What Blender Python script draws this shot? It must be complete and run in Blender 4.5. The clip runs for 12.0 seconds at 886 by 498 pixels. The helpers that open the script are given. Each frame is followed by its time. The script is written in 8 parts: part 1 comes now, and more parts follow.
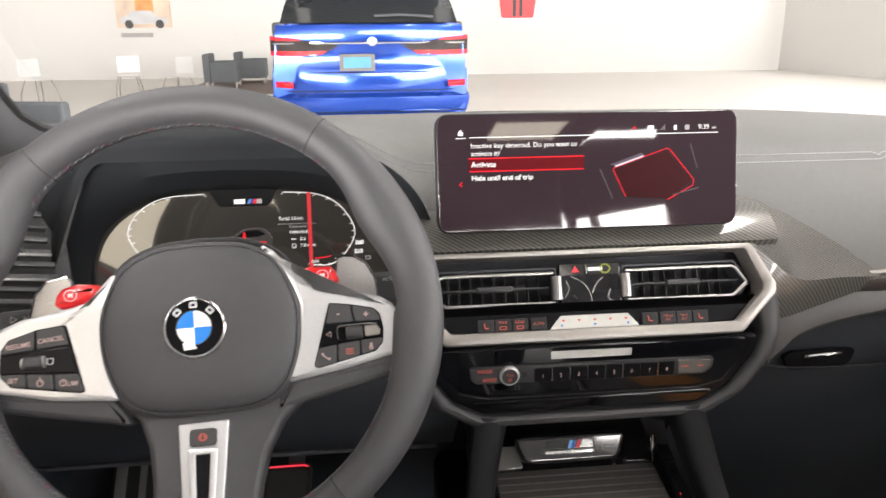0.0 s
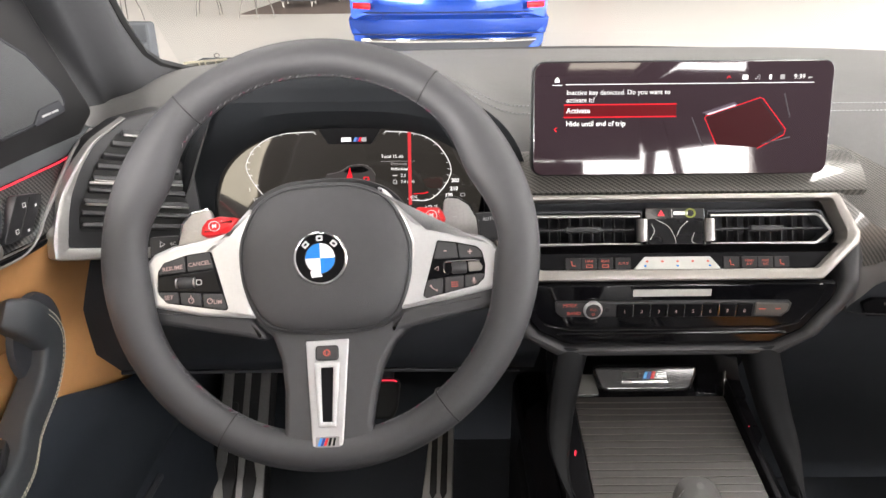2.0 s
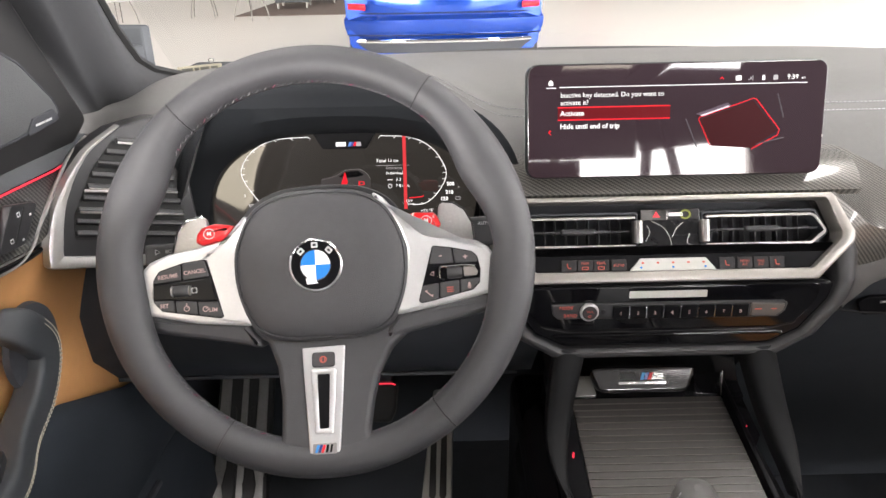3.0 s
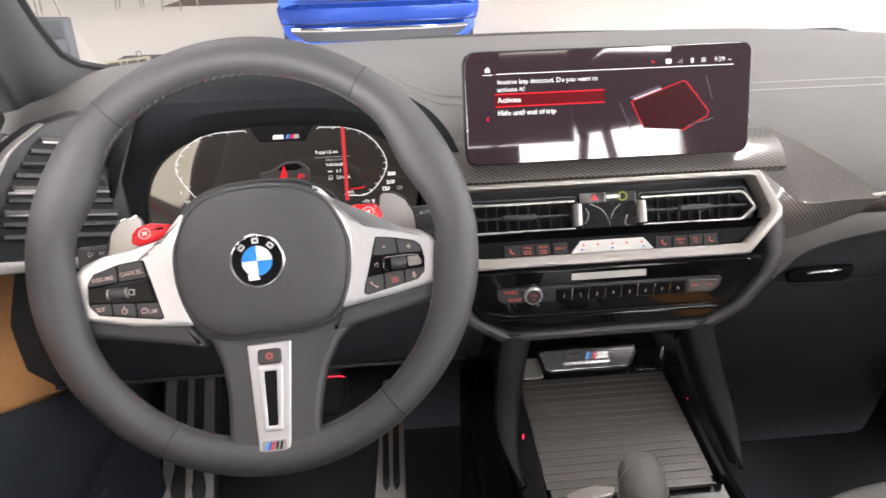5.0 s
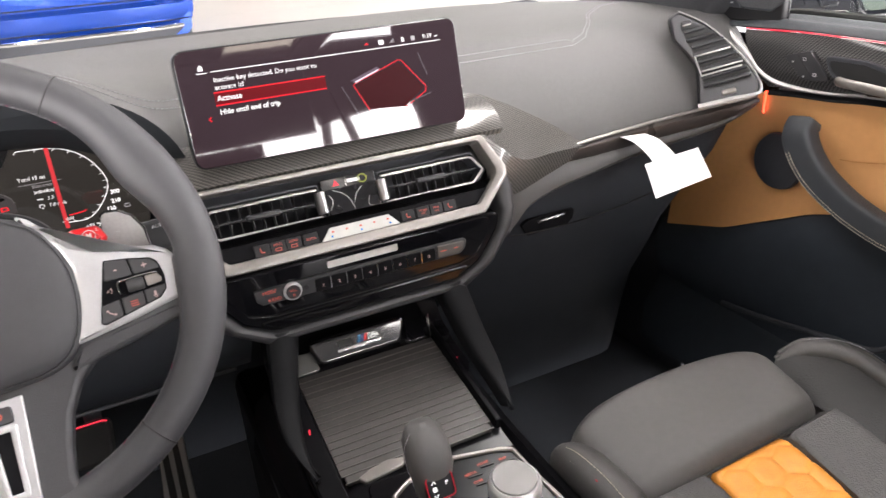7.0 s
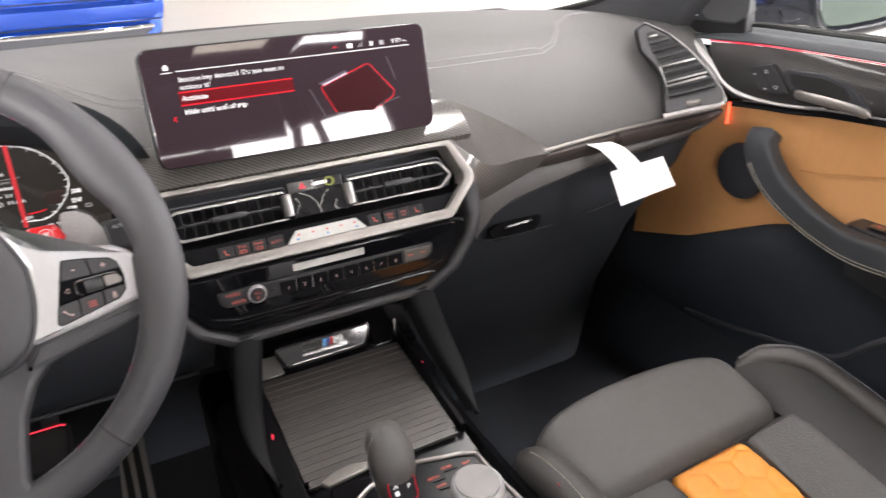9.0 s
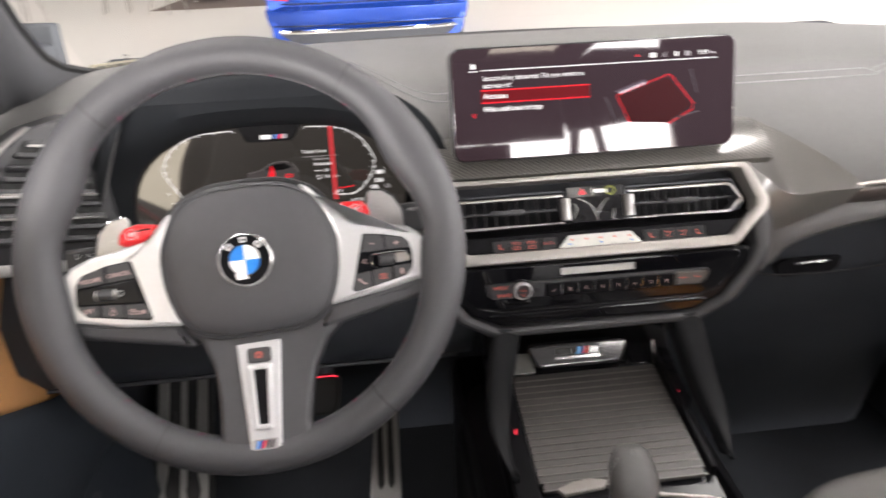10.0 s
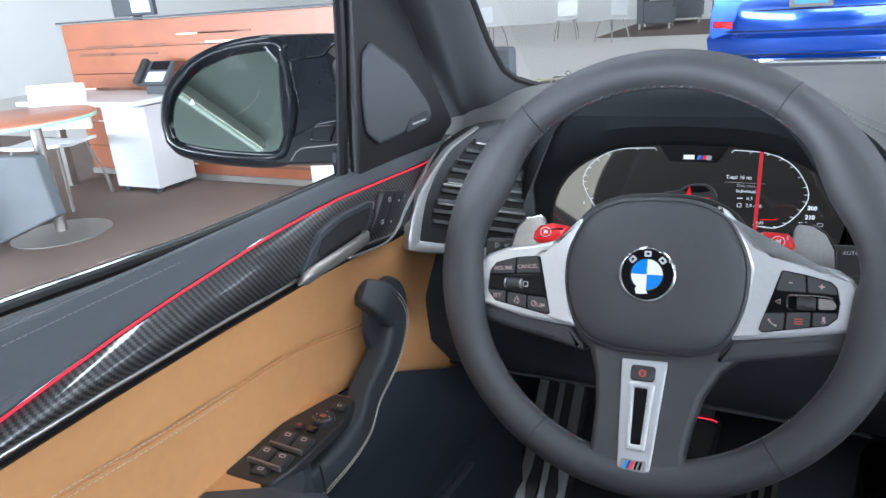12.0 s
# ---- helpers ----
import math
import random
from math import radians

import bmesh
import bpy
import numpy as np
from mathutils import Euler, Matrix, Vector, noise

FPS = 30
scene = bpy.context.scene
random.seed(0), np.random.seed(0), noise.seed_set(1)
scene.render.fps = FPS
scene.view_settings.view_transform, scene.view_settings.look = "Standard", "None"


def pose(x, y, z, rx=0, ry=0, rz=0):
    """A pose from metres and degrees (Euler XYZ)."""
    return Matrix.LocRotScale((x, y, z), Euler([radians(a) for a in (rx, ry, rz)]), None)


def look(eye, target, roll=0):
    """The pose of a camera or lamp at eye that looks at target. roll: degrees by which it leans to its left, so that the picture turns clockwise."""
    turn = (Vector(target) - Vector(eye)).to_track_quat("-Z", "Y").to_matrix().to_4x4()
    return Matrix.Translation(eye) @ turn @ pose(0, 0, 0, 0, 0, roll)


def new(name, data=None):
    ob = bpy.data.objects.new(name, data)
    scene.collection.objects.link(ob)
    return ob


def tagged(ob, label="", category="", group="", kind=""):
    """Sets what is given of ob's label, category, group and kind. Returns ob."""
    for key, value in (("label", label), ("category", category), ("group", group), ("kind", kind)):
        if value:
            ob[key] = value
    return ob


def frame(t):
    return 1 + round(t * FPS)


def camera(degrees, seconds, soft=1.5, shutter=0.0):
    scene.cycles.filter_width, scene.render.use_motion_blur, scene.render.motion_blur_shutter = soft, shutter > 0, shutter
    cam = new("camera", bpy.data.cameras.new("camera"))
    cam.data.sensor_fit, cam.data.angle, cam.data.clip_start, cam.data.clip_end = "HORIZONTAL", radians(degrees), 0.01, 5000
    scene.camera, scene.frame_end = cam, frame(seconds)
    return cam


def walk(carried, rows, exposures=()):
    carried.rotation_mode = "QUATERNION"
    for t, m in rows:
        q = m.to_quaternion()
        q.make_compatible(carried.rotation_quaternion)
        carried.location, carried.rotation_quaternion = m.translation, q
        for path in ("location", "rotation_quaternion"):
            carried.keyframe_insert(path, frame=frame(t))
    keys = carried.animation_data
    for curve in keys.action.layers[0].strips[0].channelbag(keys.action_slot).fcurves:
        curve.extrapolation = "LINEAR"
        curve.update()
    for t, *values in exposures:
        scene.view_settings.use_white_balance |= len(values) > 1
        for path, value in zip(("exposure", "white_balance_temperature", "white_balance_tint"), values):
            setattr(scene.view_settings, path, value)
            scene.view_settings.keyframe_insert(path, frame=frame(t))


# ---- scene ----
cam = camera(63.7, 12.0, shutter=0.4)
PATH = [
    (0, (-0.23, -0.525, 1.237), (-0.037, 1.379, 0.657), -0.5),
    (0.5, (-0.248, -0.547, 1.252), (-0.14, 1.337, 0.591), 0.5),
    (1, (-0.256, -0.559, 1.257), (-0.21, 1.289, 0.493), 0.9),
    (1.5, (-0.255, -0.572, 1.264), (-0.253, 1.269, 0.482), -0.0),
    (2, (-0.261, -0.572, 1.27), (-0.263, 1.271, 0.493), -0.6),
    (2.5, (-0.258, -0.571, 1.274), (-0.259, 1.272, 0.499), -1.1),
    (4.5, (-0.26, -0.57, 1.275), (-0.201, 1.261, 0.473), -1.2),
    (5, (-0.257, -0.571, 1.276), (-0.101, 1.25, 0.464), -1.6),
    (5.5, (-0.253, -0.573, 1.277), (0.049, 1.224, 0.452), -2.3),
    (6, (-0.248, -0.576, 1.276), (0.223, 1.179, 0.439), -3.0),
    (6.5, (-0.245, -0.576, 1.273), (0.389, 1.121, 0.425), -3.5),
    (7, (-0.241, -0.577, 1.272), (0.528, 1.057, 0.414), -3.6),
    (8.8, (-0.235, -0.583, 1.271), (0.664, 0.988, 0.421), -2.0),
    (9, (-0.237, -0.582, 1.27), (0.607, 1.022, 0.425), -1.9),
    (9.5, (-0.244, -0.58, 1.272), (0.34, 1.142, 0.439), -2.1),
    (10, (-0.252, -0.575, 1.273), (-0.079, 1.245, 0.461), -2.4),
    (10.5, (-0.255, -0.571, 1.267), (-0.515, 1.255, 0.493), -2.9),
    (11, (-0.258, -0.569, 1.263), (-0.856, 1.193, 0.53), -3.6),
    (11.5, (-0.26, -0.569, 1.26), (-1.057, 1.125, 0.557), -4.1),
    (12, (-0.26, -0.57, 1.26), (-1.139, 1.091, 0.577), -4.4),
]
EXPOSURES = [(0.0, 0.42, 6850, 12), (2.0, 0.52, 6800, 12), (4.5, 0.52, 6700, 14), (9.5, 0.50, 6700, 15), (10.5, 0.50, 6850, 13), (11.2, 0.24, 6450, 10), (11.6, 0.06, 5750, 6), (12.0, 0.0, 5500, 6)]
walk(cam, [(t, look(eye, target, roll)) for t, eye, target, roll in PATH], EXPOSURES)


# ---- world and light ----
world = bpy.data.worlds.new("world")
scene.world = world
world.use_nodes = True
wn = world.node_tree.nodes
sky = wn.new("ShaderNodeTexSky")
sky.sky_type, sky.sun_disc, sky.sun_elevation, sky.sun_rotation = "NISHITA", False, radians(40), radians(200)
sky.air_density, sky.dust_density, sky.ozone_density = 0.6, 6.0, 0.2
wn["Background"].inputs["Strength"].default_value = 0.15
world.node_tree.links.new(sky.outputs["Color"], wn["Background"].inputs["Color"])


def area_lamp(name, size_x, size_y, watts, m, colour=(1, 1, 1)):
    data = bpy.data.lights.new(name, "AREA")
    data.shape, data.size, data.size_y, data.energy, data.color = "RECTANGLE", size_x, size_y, watts, colour
    ob = new(name, data)
    ob.matrix_world = m
    return ob


# daylight through the glazed fronts of the showroom, and its ceiling lights
area_lamp("daylight_right", 14, 3.8, 3300, look((12.6, -1, 2.3), (0, 0, 1.2)), (0.99, 0.99, 1.0))
area_lamp("daylight_front_right", 15, 1.7, 400, look((12.9, 14, 3.3), (-4, 13, 1.2)), (0.99, 0.99, 1.0))
area_lamp("daylight_rear", 13, 3.8, 4200, look((5.5, -9.4, 2.3), (1.5, 3, 1.6)), (0.99, 0.99, 1.0))
# lamp added behind the tinted pane to brighten the instrument glass's reflection
area_lamp("reflection_lamp_rear_left", 11.5, 2.4, 1250, look((-7.1, -9.7, 3.7), (-7.1, 3, 3.5)), (1.0, 0.98, 0.95))
area_lamp("daylight_rear_left", 11, 2.0, 4100, look((-7, -9.35, 1.35), (-1, 3, 1.5)), (0.99, 0.99, 1.0))
for lx, ly, watts in ((-6.0, 2.5, 90), (-2.0, 0.5, 210), (2.0, -0.5, 300), (6.0, -0.5, 300)):
    area_lamp("ceiling_lamp", 0.5, 7, watts, look((lx, ly, 4.75), (lx, ly, 0)), (1.0, 0.99, 0.98))
    area_lamp("ceiling_lamp", 0.5, 9, 52, look((lx, 10, 4.75), (lx, 10, 0)), (1.0, 0.99, 0.98))


# ---- building helpers ----
WORLD_OF = {}
I4 = Matrix.Identity(4)
CABIN = Vector((-0.2, -0.6, 1.25))


def link(name, data, parent, m):
    ob = new(name, data)
    ob.matrix_basis = m
    WORLD_OF[ob.name] = m
    if parent is not None:
        ob.parent = parent
        ob.matrix_parent_inverse = WORLD_OF[parent.name].inverted()
    return ob


def thing(name, label, category, x=0, y=0, z=0, group="", kind=""):
    ob = link(name, None, None, pose(x, y, z))
    ob.empty_display_size = 0.02
    return tagged(ob, label, category, group, kind)


def part(name, bm, material, parent=None, label="", m=I4, sharp=38, smooth=True):
    if isinstance(bm, bmesh.types.BMesh):
        bmesh.ops.recalc_face_normals(bm, faces=bm.faces)
        me = bpy.data.meshes.new(name)
        bm.faces.index_update()
        flat = [not f.smooth for f in bm.faces]
        bm.to_mesh(me)
        bm.free()
        if smooth:
            me.set_sharp_from_angle(angle=radians(sharp))
            me.polygons.foreach_set("use_smooth", [not f for f in flat])
    else:
        me = bm
    if material is not None:
        me.materials.append(material)
    ob = link(name, me, parent, m)
    if label:
        ob["label"] = label
    return ob


def rounded(points, r, n=4):
    """A polygon with its corners rounded by r (a number or one a corner)."""
    out, k = [], len(points)
    for i, p in enumerate(points):
        p, a, b = Vector(p), Vector(points[i - 1]), Vector(points[(i + 1) % k])
        u, v = a - p, b - p
        lu, lv = u.length, v.length
        u.normalize(), v.normalize()
        ri = r[i] if isinstance(r, (list, tuple)) else r
        half = u.angle(v) / 2
        d = min(ri / max(math.tan(half), 1e-3), lu * 0.49, lv * 0.49)
        s, e = p + u * d, p + v * d
        for j in range(n + 1):
            t = j / n
            out.append(tuple(s * (1 - t) ** 2 + p * 2 * t * (1 - t) + e * t * t))
    return out


def rect(w, h, r=0.0, n=4, cx=0.0, cy=0.0):
    pts = [(cx - w / 2, cy - h / 2), (cx + w / 2, cy - h / 2), (cx + w / 2, cy + h / 2), (cx - w / 2, cy + h / 2)]
    return rounded(pts, r, n) if r else pts


def oval(a, b, n=32, cx=0.0, cy=0.0, power=2.0):
    out = []
    for i in range(n):
        c, s = math.cos(2 * math.pi * i / n), math.sin(2 * math.pi * i / n)
        out.append((cx + a * math.copysign(abs(c) ** (2 / power), c), cy + b * math.copysign(abs(s) ** (2 / power), s)))
    return out


def ccw(pts):
    area = sum(p[0] * q[1] - q[0] * p[1] for p, q in zip(pts, pts[1:] + pts[:1]))
    return list(pts) if area > 0 else list(reversed(pts))


def inset(pts, d):
    """The outline moved inwards by d (outwards: minus). pts run anticlockwise."""
    out, k = [], len(pts)
    for i, p in enumerate(pts):
        p, a, b = Vector(p), Vector(pts[i - 1]), Vector(pts[(i + 1) % k])
        e, f = (p - a), (b - p)
        if e.length < 1e-9:
            e = f
        if f.length < 1e-9:
            f = e
        e, f = e.normalized(), f.normalized()
        n1, n2 = Vector((-e.y, e.x)), Vector((-f.y, f.x))
        mid = n1 + n2
        mid = mid / max(mid.length_squared, 0.5) * 2
        out.append(tuple(p + mid * d))
    return out


def bridge(bm, rings, cap_start=True, cap_end=True, closed=True):
    vs = [[bm.verts.new(p) for p in ring] for ring in rings]
    k = len(rings[0])
    for a, b in zip(vs, vs[1:]):
        for i in range(k if closed else k - 1):
            j = (i + 1) % k
            bm.faces.new((a[i], a[j], b[j], b[i])).smooth = True
    if cap_start:
        bm.faces.new(list(reversed(vs[0])))
    if cap_end:
        bm.faces.new(vs[-1])
    return bm


def plate(outline, z0, z1, bevel=0.0, bm=None, dish=0.0):
    """A plate of that outline from z0 up to z1, its upper edge rounded by bevel."""
    bm = bm or bmesh.new()
    o = ccw(outline)
    rings = [[(x, y, z0) for x, y in o]]
    if bevel:
        for t in (0, 30, 60, 90):
            c, s = 1 - math.cos(radians(t)), math.sin(radians(t))
            rings.append([(x, y, z1 - bevel + bevel * s) for x, y in inset(o, bevel * c)])
    else:
        rings.append([(x, y, z1) for x, y in o])
    return bridge(bm, rings)


def hoop(outer, inner, z0, z1, bevel=0.0, bm=None):
    """A flat frame between two outlines with the same number of corners."""
    bm = bm or bmesh.new()
    o, i = ccw(outer), ccw(inner)
    b = bevel
    loops = [[(x, y, z0) for x, y in o], [(x, y, z1 - b) for x, y in o]]
    if b:
        loops += [[(x, y, z1 - b * 0.3) for x, y in inset(o, b * 0.3)], [(x, y, z1) for x, y in inset(o, b)]]
        loops += [[(x, y, z1) for x, y in inset(i, -b)], [(x, y, z1 - b * 0.3) for x, y in inset(i, -b * 0.3)]]
    loops += [[(x, y, z1 - b) for x, y in i], [(x, y, z0) for x, y in i]]
    vs = [[bm.verts.new(p) for p in ring] for ring in loops]
    k = len(o)
    for a, c in zip(vs, vs[1:] + vs[:1]):
        for n in range(k):
            m = (n + 1) % k
            bm.faces.new((a[n], a[m], c[m], c[n])).smooth = True
    return bm


def tube(points, r, n=10, closed=False, bm=None, flat=1.0, up=None):
    """A round bar along points. r: one radius or one a point; flat: its height over its width; up: which way its height points."""
    bm = bm or bmesh.new()
    ps = [Vector(p) for p in points]
    k = len(ps)
    rings, side = [], None
    for i, p in enumerate(ps):
        a = ps[i - 1] if (i or closed) else p
        b = ps[(i + 1) % k] if (i < k - 1 or closed) else p
        t = (b - a).normalized()
        if up is not None:
            side = t.cross(Vector(up)).normalized()
        elif side is None:
            side = t.orthogonal().normalized()
        else:
            side = (side - t * side.dot(t)).normalized()
        over = side.cross(t)
        ri = r[i] if isinstance(r, (list, tuple)) else r
        rings.append([p + side * (ri * math.cos(2 * math.pi * j / n)) + over * (ri * flat * math.sin(2 * math.pi * j / n)) for j in range(n)])
    if closed:
        rings.append(None)
        vs = [[bm.verts.new(q) for q in ring] for ring in rings[:-1]]
        for a, b in zip(vs, vs[1:] + vs[:1]):
            for i in range(n):
                bm.faces.new((a[i], a[(i + 1) % n], b[(i + 1) % n], b[i])).smooth = True
        return bm
    return bridge(bm, rings)


def ribbon(points, half_w, half_t, up, power=3.2, n=24, taper=5):
    """A padded bar of rounded oblong section along points, its start rounded off."""
    ps = [Vector(p) for p in points]
    k, rings = len(ps), []
    for i, p in enumerate(ps):
        t = (ps[min(i + 1, k - 1)] - ps[max(i - 1, 0)]).normalized()
        side = t.cross(Vector(up)).normalized()
        over = side.cross(t)
        w = half_w[i] if isinstance(half_w, list) else half_w
        g = (1 - (1 - min(1, (i + 0.35) / taper)) ** 2.4) if i < taper else 1.0
        rings.append([p + side * (x * g) + over * (y * g) for x, y in oval(w, half_t, n, power=power)])
    return bridge(bmesh.new(), rings)


def spline(points, n=8):
    """A smooth curve through the points."""
    ps = [Vector(p) for p in points]
    ps = [ps[0] * 2 - ps[1]] + ps + [ps[-1] * 2 - ps[-2]]
    out = []
    for i in range(1, len(ps) - 2):
        a, b, c, d = ps[i - 1 : i + 3]
        for j in range(n):
            t = j / n
            out.append(0.5 * (2 * b + (c - a) * t + (2 * a - 5 * b + 4 * c - d) * t * t + (3 * b - a - 3 * c + d) * t**3))
    out.append(ps[-2])
    return out


def sheet(grid, thick=0.0, bm=None):
    """A surface through rows of points, thickened backwards along its normals."""
    bm = bm or bmesh.new()
    rows, cols = len(grid), len(grid[0])
    vs = [[bm.verts.new(p) for p in row] for row in grid]
    for i in range(rows - 1):
        for j in range(cols - 1):
            bm.faces.new((vs[i][j], vs[i][j + 1], vs[i + 1][j + 1], vs[i + 1][j])).smooth = True
    if thick:
        bm.normal_update()
        facing = sum((CABIN - v.co).dot(v.normal) for row in vs for v in row)
        thick = thick if facing > 0 else -thick
        back = [[bm.verts.new(v.co - v.normal * thick) for v in row] for row in vs]
        for i in range(rows - 1):
            for j in range(cols - 1):
                bm.faces.new((back[i][j], back[i + 1][j], back[i + 1][j + 1], back[i][j + 1])).smooth = True
        rim = [(i, 0) for i in range(rows)] + [(rows - 1, j) for j in range(1, cols)]
        rim += [(i, cols - 1) for i in range(rows - 2, -1, -1)] + [(0, j) for j in range(cols - 2, 0, -1)]
        for (a, b), (c, d) in zip(rim, rim[1:] + rim[:1]):
            bm.faces.new((vs[a][b], vs[c][d], back[c][d], back[a][b]))
    return bm


def window_pane(name, grid, material, parent):
    """A sheet of glass whose front faces the cabin; it lets daylight through."""
    bm = sheet(grid)
    bm.normal_update()
    if sum((CABIN - f.calc_center_median()).dot(f.normal) for f in bm.faces) < 0:
        bmesh.ops.reverse_faces(bm, faces=bm.faces)
    me = bpy.data.meshes.new(name)
    bm.to_mesh(me)
    bm.free()
    me.shade_smooth()
    ob = part(name, me, material, parent)
    ob.visible_shadow = False
    return ob


def block(x0, x1, y0, y1, z0, z1, bevel=0.0, bm=None, seg=2):
    own = bmesh.new()
    bmesh.ops.create_cube(own, size=1)
    bmesh.ops.scale(own, vec=(abs(x1 - x0), abs(y1 - y0), abs(z1 - z0)), verts=own.verts)
    bmesh.ops.translate(own, vec=((x0 + x1) / 2, (y0 + y1) / 2, (z0 + z1) / 2), verts=own.verts)
    if bevel:
        made = bmesh.ops.bevel(own, geom=own.edges[:], offset=bevel, segments=seg, affect="EDGES", profile=0.5)
        for f in made["faces"]:
            f.smooth = True
    return merged(bm, own)


def merged(bm, own):
    if bm is None:
        return own
    me = bpy.data.meshes.new("tmp")
    own.to_mesh(me)
    own.free()
    bm.from_mesh(me)
    bpy.data.meshes.remove(me)
    return bm


def moved(bm, m):
    bmesh.ops.transform(bm, matrix=m, verts=bm.verts)
    return bm


def lathe(profile, n=24, bm=None):
    """A turned body about z from (radius, height) pairs."""
    bm = bm or bmesh.new()
    return bridge(bm, [[(max(r, 1e-4) * math.cos(2 * math.pi * i / n), max(r, 1e-4) * math.sin(2 * math.pi * i / n), z) for i in range(n)] for r, z in profile])


def stitches(points, pitch=0.005, length=0.0032, r=0.00045, lift=0.0):
    """Short threads along a curve, joined."""
    bm = bmesh.new()
    ps = [Vector(p) for p in points]
    acc, nxt = 0.0, 0.0
    for a, b in zip(ps, ps[1:]):
        seg = (b - a).length
        if seg < 1e-9:
            continue
        d = (b - a) / seg
        while nxt < acc + seg:
            s = a + d * (nxt - acc)
            tube([s, s + d * length * 0.5 + Vector((0, 0, lift)), s + d * length], [r * 0.7, r, r * 0.7], n=5, bm=bm)
            nxt += pitch
        acc += seg
    return bm


def text(words, size, material, parent, m, name="lettering", align="CENTER", extrude=0.0, bold=0.0):
    curve = bpy.data.curves.new(name, "FONT")
    curve.body, curve.size, curve.align_x, curve.align_y = words, size, align, "CENTER"
    curve.extrude, curve.offset, curve.resolution_u = extrude, bold, 2
    tmp = bpy.data.objects.new(name, curve)
    me = bpy.data.meshes.new_from_object(tmp)
    bpy.data.objects.remove(tmp)
    bpy.data.curves.remove(curve)
    me.materials.clear()
    return part(name, me, material, parent, m=m)


def bars(widths, height, gap, material, parent, m, name="marking"):
    """Plain bars in place of writing."""
    bm, x = bmesh.new(), -(sum(widths) + gap * (len(widths) - 1)) / 2
    for w in widths:
        block(x, x + w, -height / 2, height / 2, 0, 0.0003, bm=bm)
        x += w + gap
    return part(name, bm, material, parent, m=m)


# ---- materials ----
def nodes_of(name):
    m = bpy.data.materials.new(name)
    m.use_nodes = True
    return m, m.node_tree.nodes, m.node_tree.links, m.node_tree.nodes["Principled BSDF"]


def surface(name, colour, rough=0.5, metal=0.0, vary=0.15, grain=40.0, blotch=6.0, bump=0.0, bump_scale=900.0, coat=0.0, cell=False, rough_vary=0.08, spec=0.5, island=False):
    """A plain surface with variation at two scales, gloss wear and fine relief."""
    m, ns, ln, bsdf = nodes_of(name)
    co = ns.new("ShaderNodeTexCoord")
    fine, wide = ns.new("ShaderNodeTexNoise"), ns.new("ShaderNodeTexNoise")
    fine.inputs["Scale"].default_value, wide.inputs["Scale"].default_value = grain, blotch
    fine.inputs["Detail"].default_value = 3
    for n in (fine, wide):
        ln.new(co.outputs["Object"], n.inputs["Vector"])
    add = ns.new("ShaderNodeMath")
    add.operation = "ADD"
    ln.new(fine.outputs["Fac"], add.inputs[0])
    ln.new(wide.outputs["Fac"], add.inputs[1])
    ramp = ns.new("ShaderNodeMapRange")
    ramp.inputs["From Min"].default_value, ramp.inputs["From Max"].default_value = 0.6, 1.4
    ln.new(add.outputs[0], ramp.inputs["Value"])
    mix = ns.new("ShaderNodeMix")
    mix.data_type = "RGBA"
    mix.inputs["A"].default_value = (*[c * (1 - vary) for c in colour], 1)
    mix.inputs["B"].default_value = (*[min(1, c * (1 + vary)) for c in colour], 1)
    ln.new(ramp.outputs["Result"], mix.inputs["Factor"])
    out = mix.outputs["Result"]
    if island:
        info, hue = ns.new("ShaderNodeObjectInfo"), ns.new("ShaderNodeHueSaturation")
        scale = ns.new("ShaderNodeMapRange")
        scale.inputs["To Min"].default_value, scale.inputs["To Max"].default_value = 0.85, 1.15
        ln.new(info.outputs["Random"], scale.inputs["Value"])
        ln.new(scale.outputs["Result"], hue.inputs["Value"])
        ln.new(out, hue.inputs["Color"])
        out = hue.outputs["Color"]
    ln.new(out, bsdf.inputs["Base Color"])
    rr = ns.new("ShaderNodeMapRange")
    rr.inputs["To Min"].default_value, rr.inputs["To Max"].default_value = max(0.02, rough - rough_vary), min(1, rough + rough_vary)
    ln.new(wide.outputs["Fac"], rr.inputs["Value"])
    ln.new(rr.outputs["Result"], bsdf.inputs["Roughness"])
    bsdf.inputs["Metallic"].default_value = metal
    bsdf.inputs["Specular IOR Level"].default_value = spec
    bsdf.inputs["Coat Weight"].default_value = coat
    bsdf.inputs["Coat Roughness"].default_value = 0.05
    if bump:
        if cell:
            tex = ns.new("ShaderNodeTexVoronoi")
            height = tex.outputs["Distance"]
        else:
            tex = ns.new("ShaderNodeTexNoise")
            height = tex.outputs["Fac"]
        tex.inputs["Scale"].default_value = bump_scale
        ln.new(co.outputs["Object"], tex.inputs["Vector"])
        b = ns.new("ShaderNodeBump")
        b.inputs["Strength"].default_value, b.inputs["Distance"].default_value = bump, 0.0006
        ln.new(height, b.inputs["Height"])
        ln.new(b.outputs["Normal"], bsdf.inputs["Normal"])
    return m


def glow(name, colour, strength):
    m, ns, ln, bsdf = nodes_of(name)
    bsdf.inputs["Base Color"].default_value = (*[c * 0.12 for c in colour], 1)
    bsdf.inputs["Specular IOR Level"].default_value = 0.08
    bsdf.inputs["Emission Color"].default_value = (*colour, 1)
    bsdf.inputs["Emission Strength"].default_value = strength
    return m


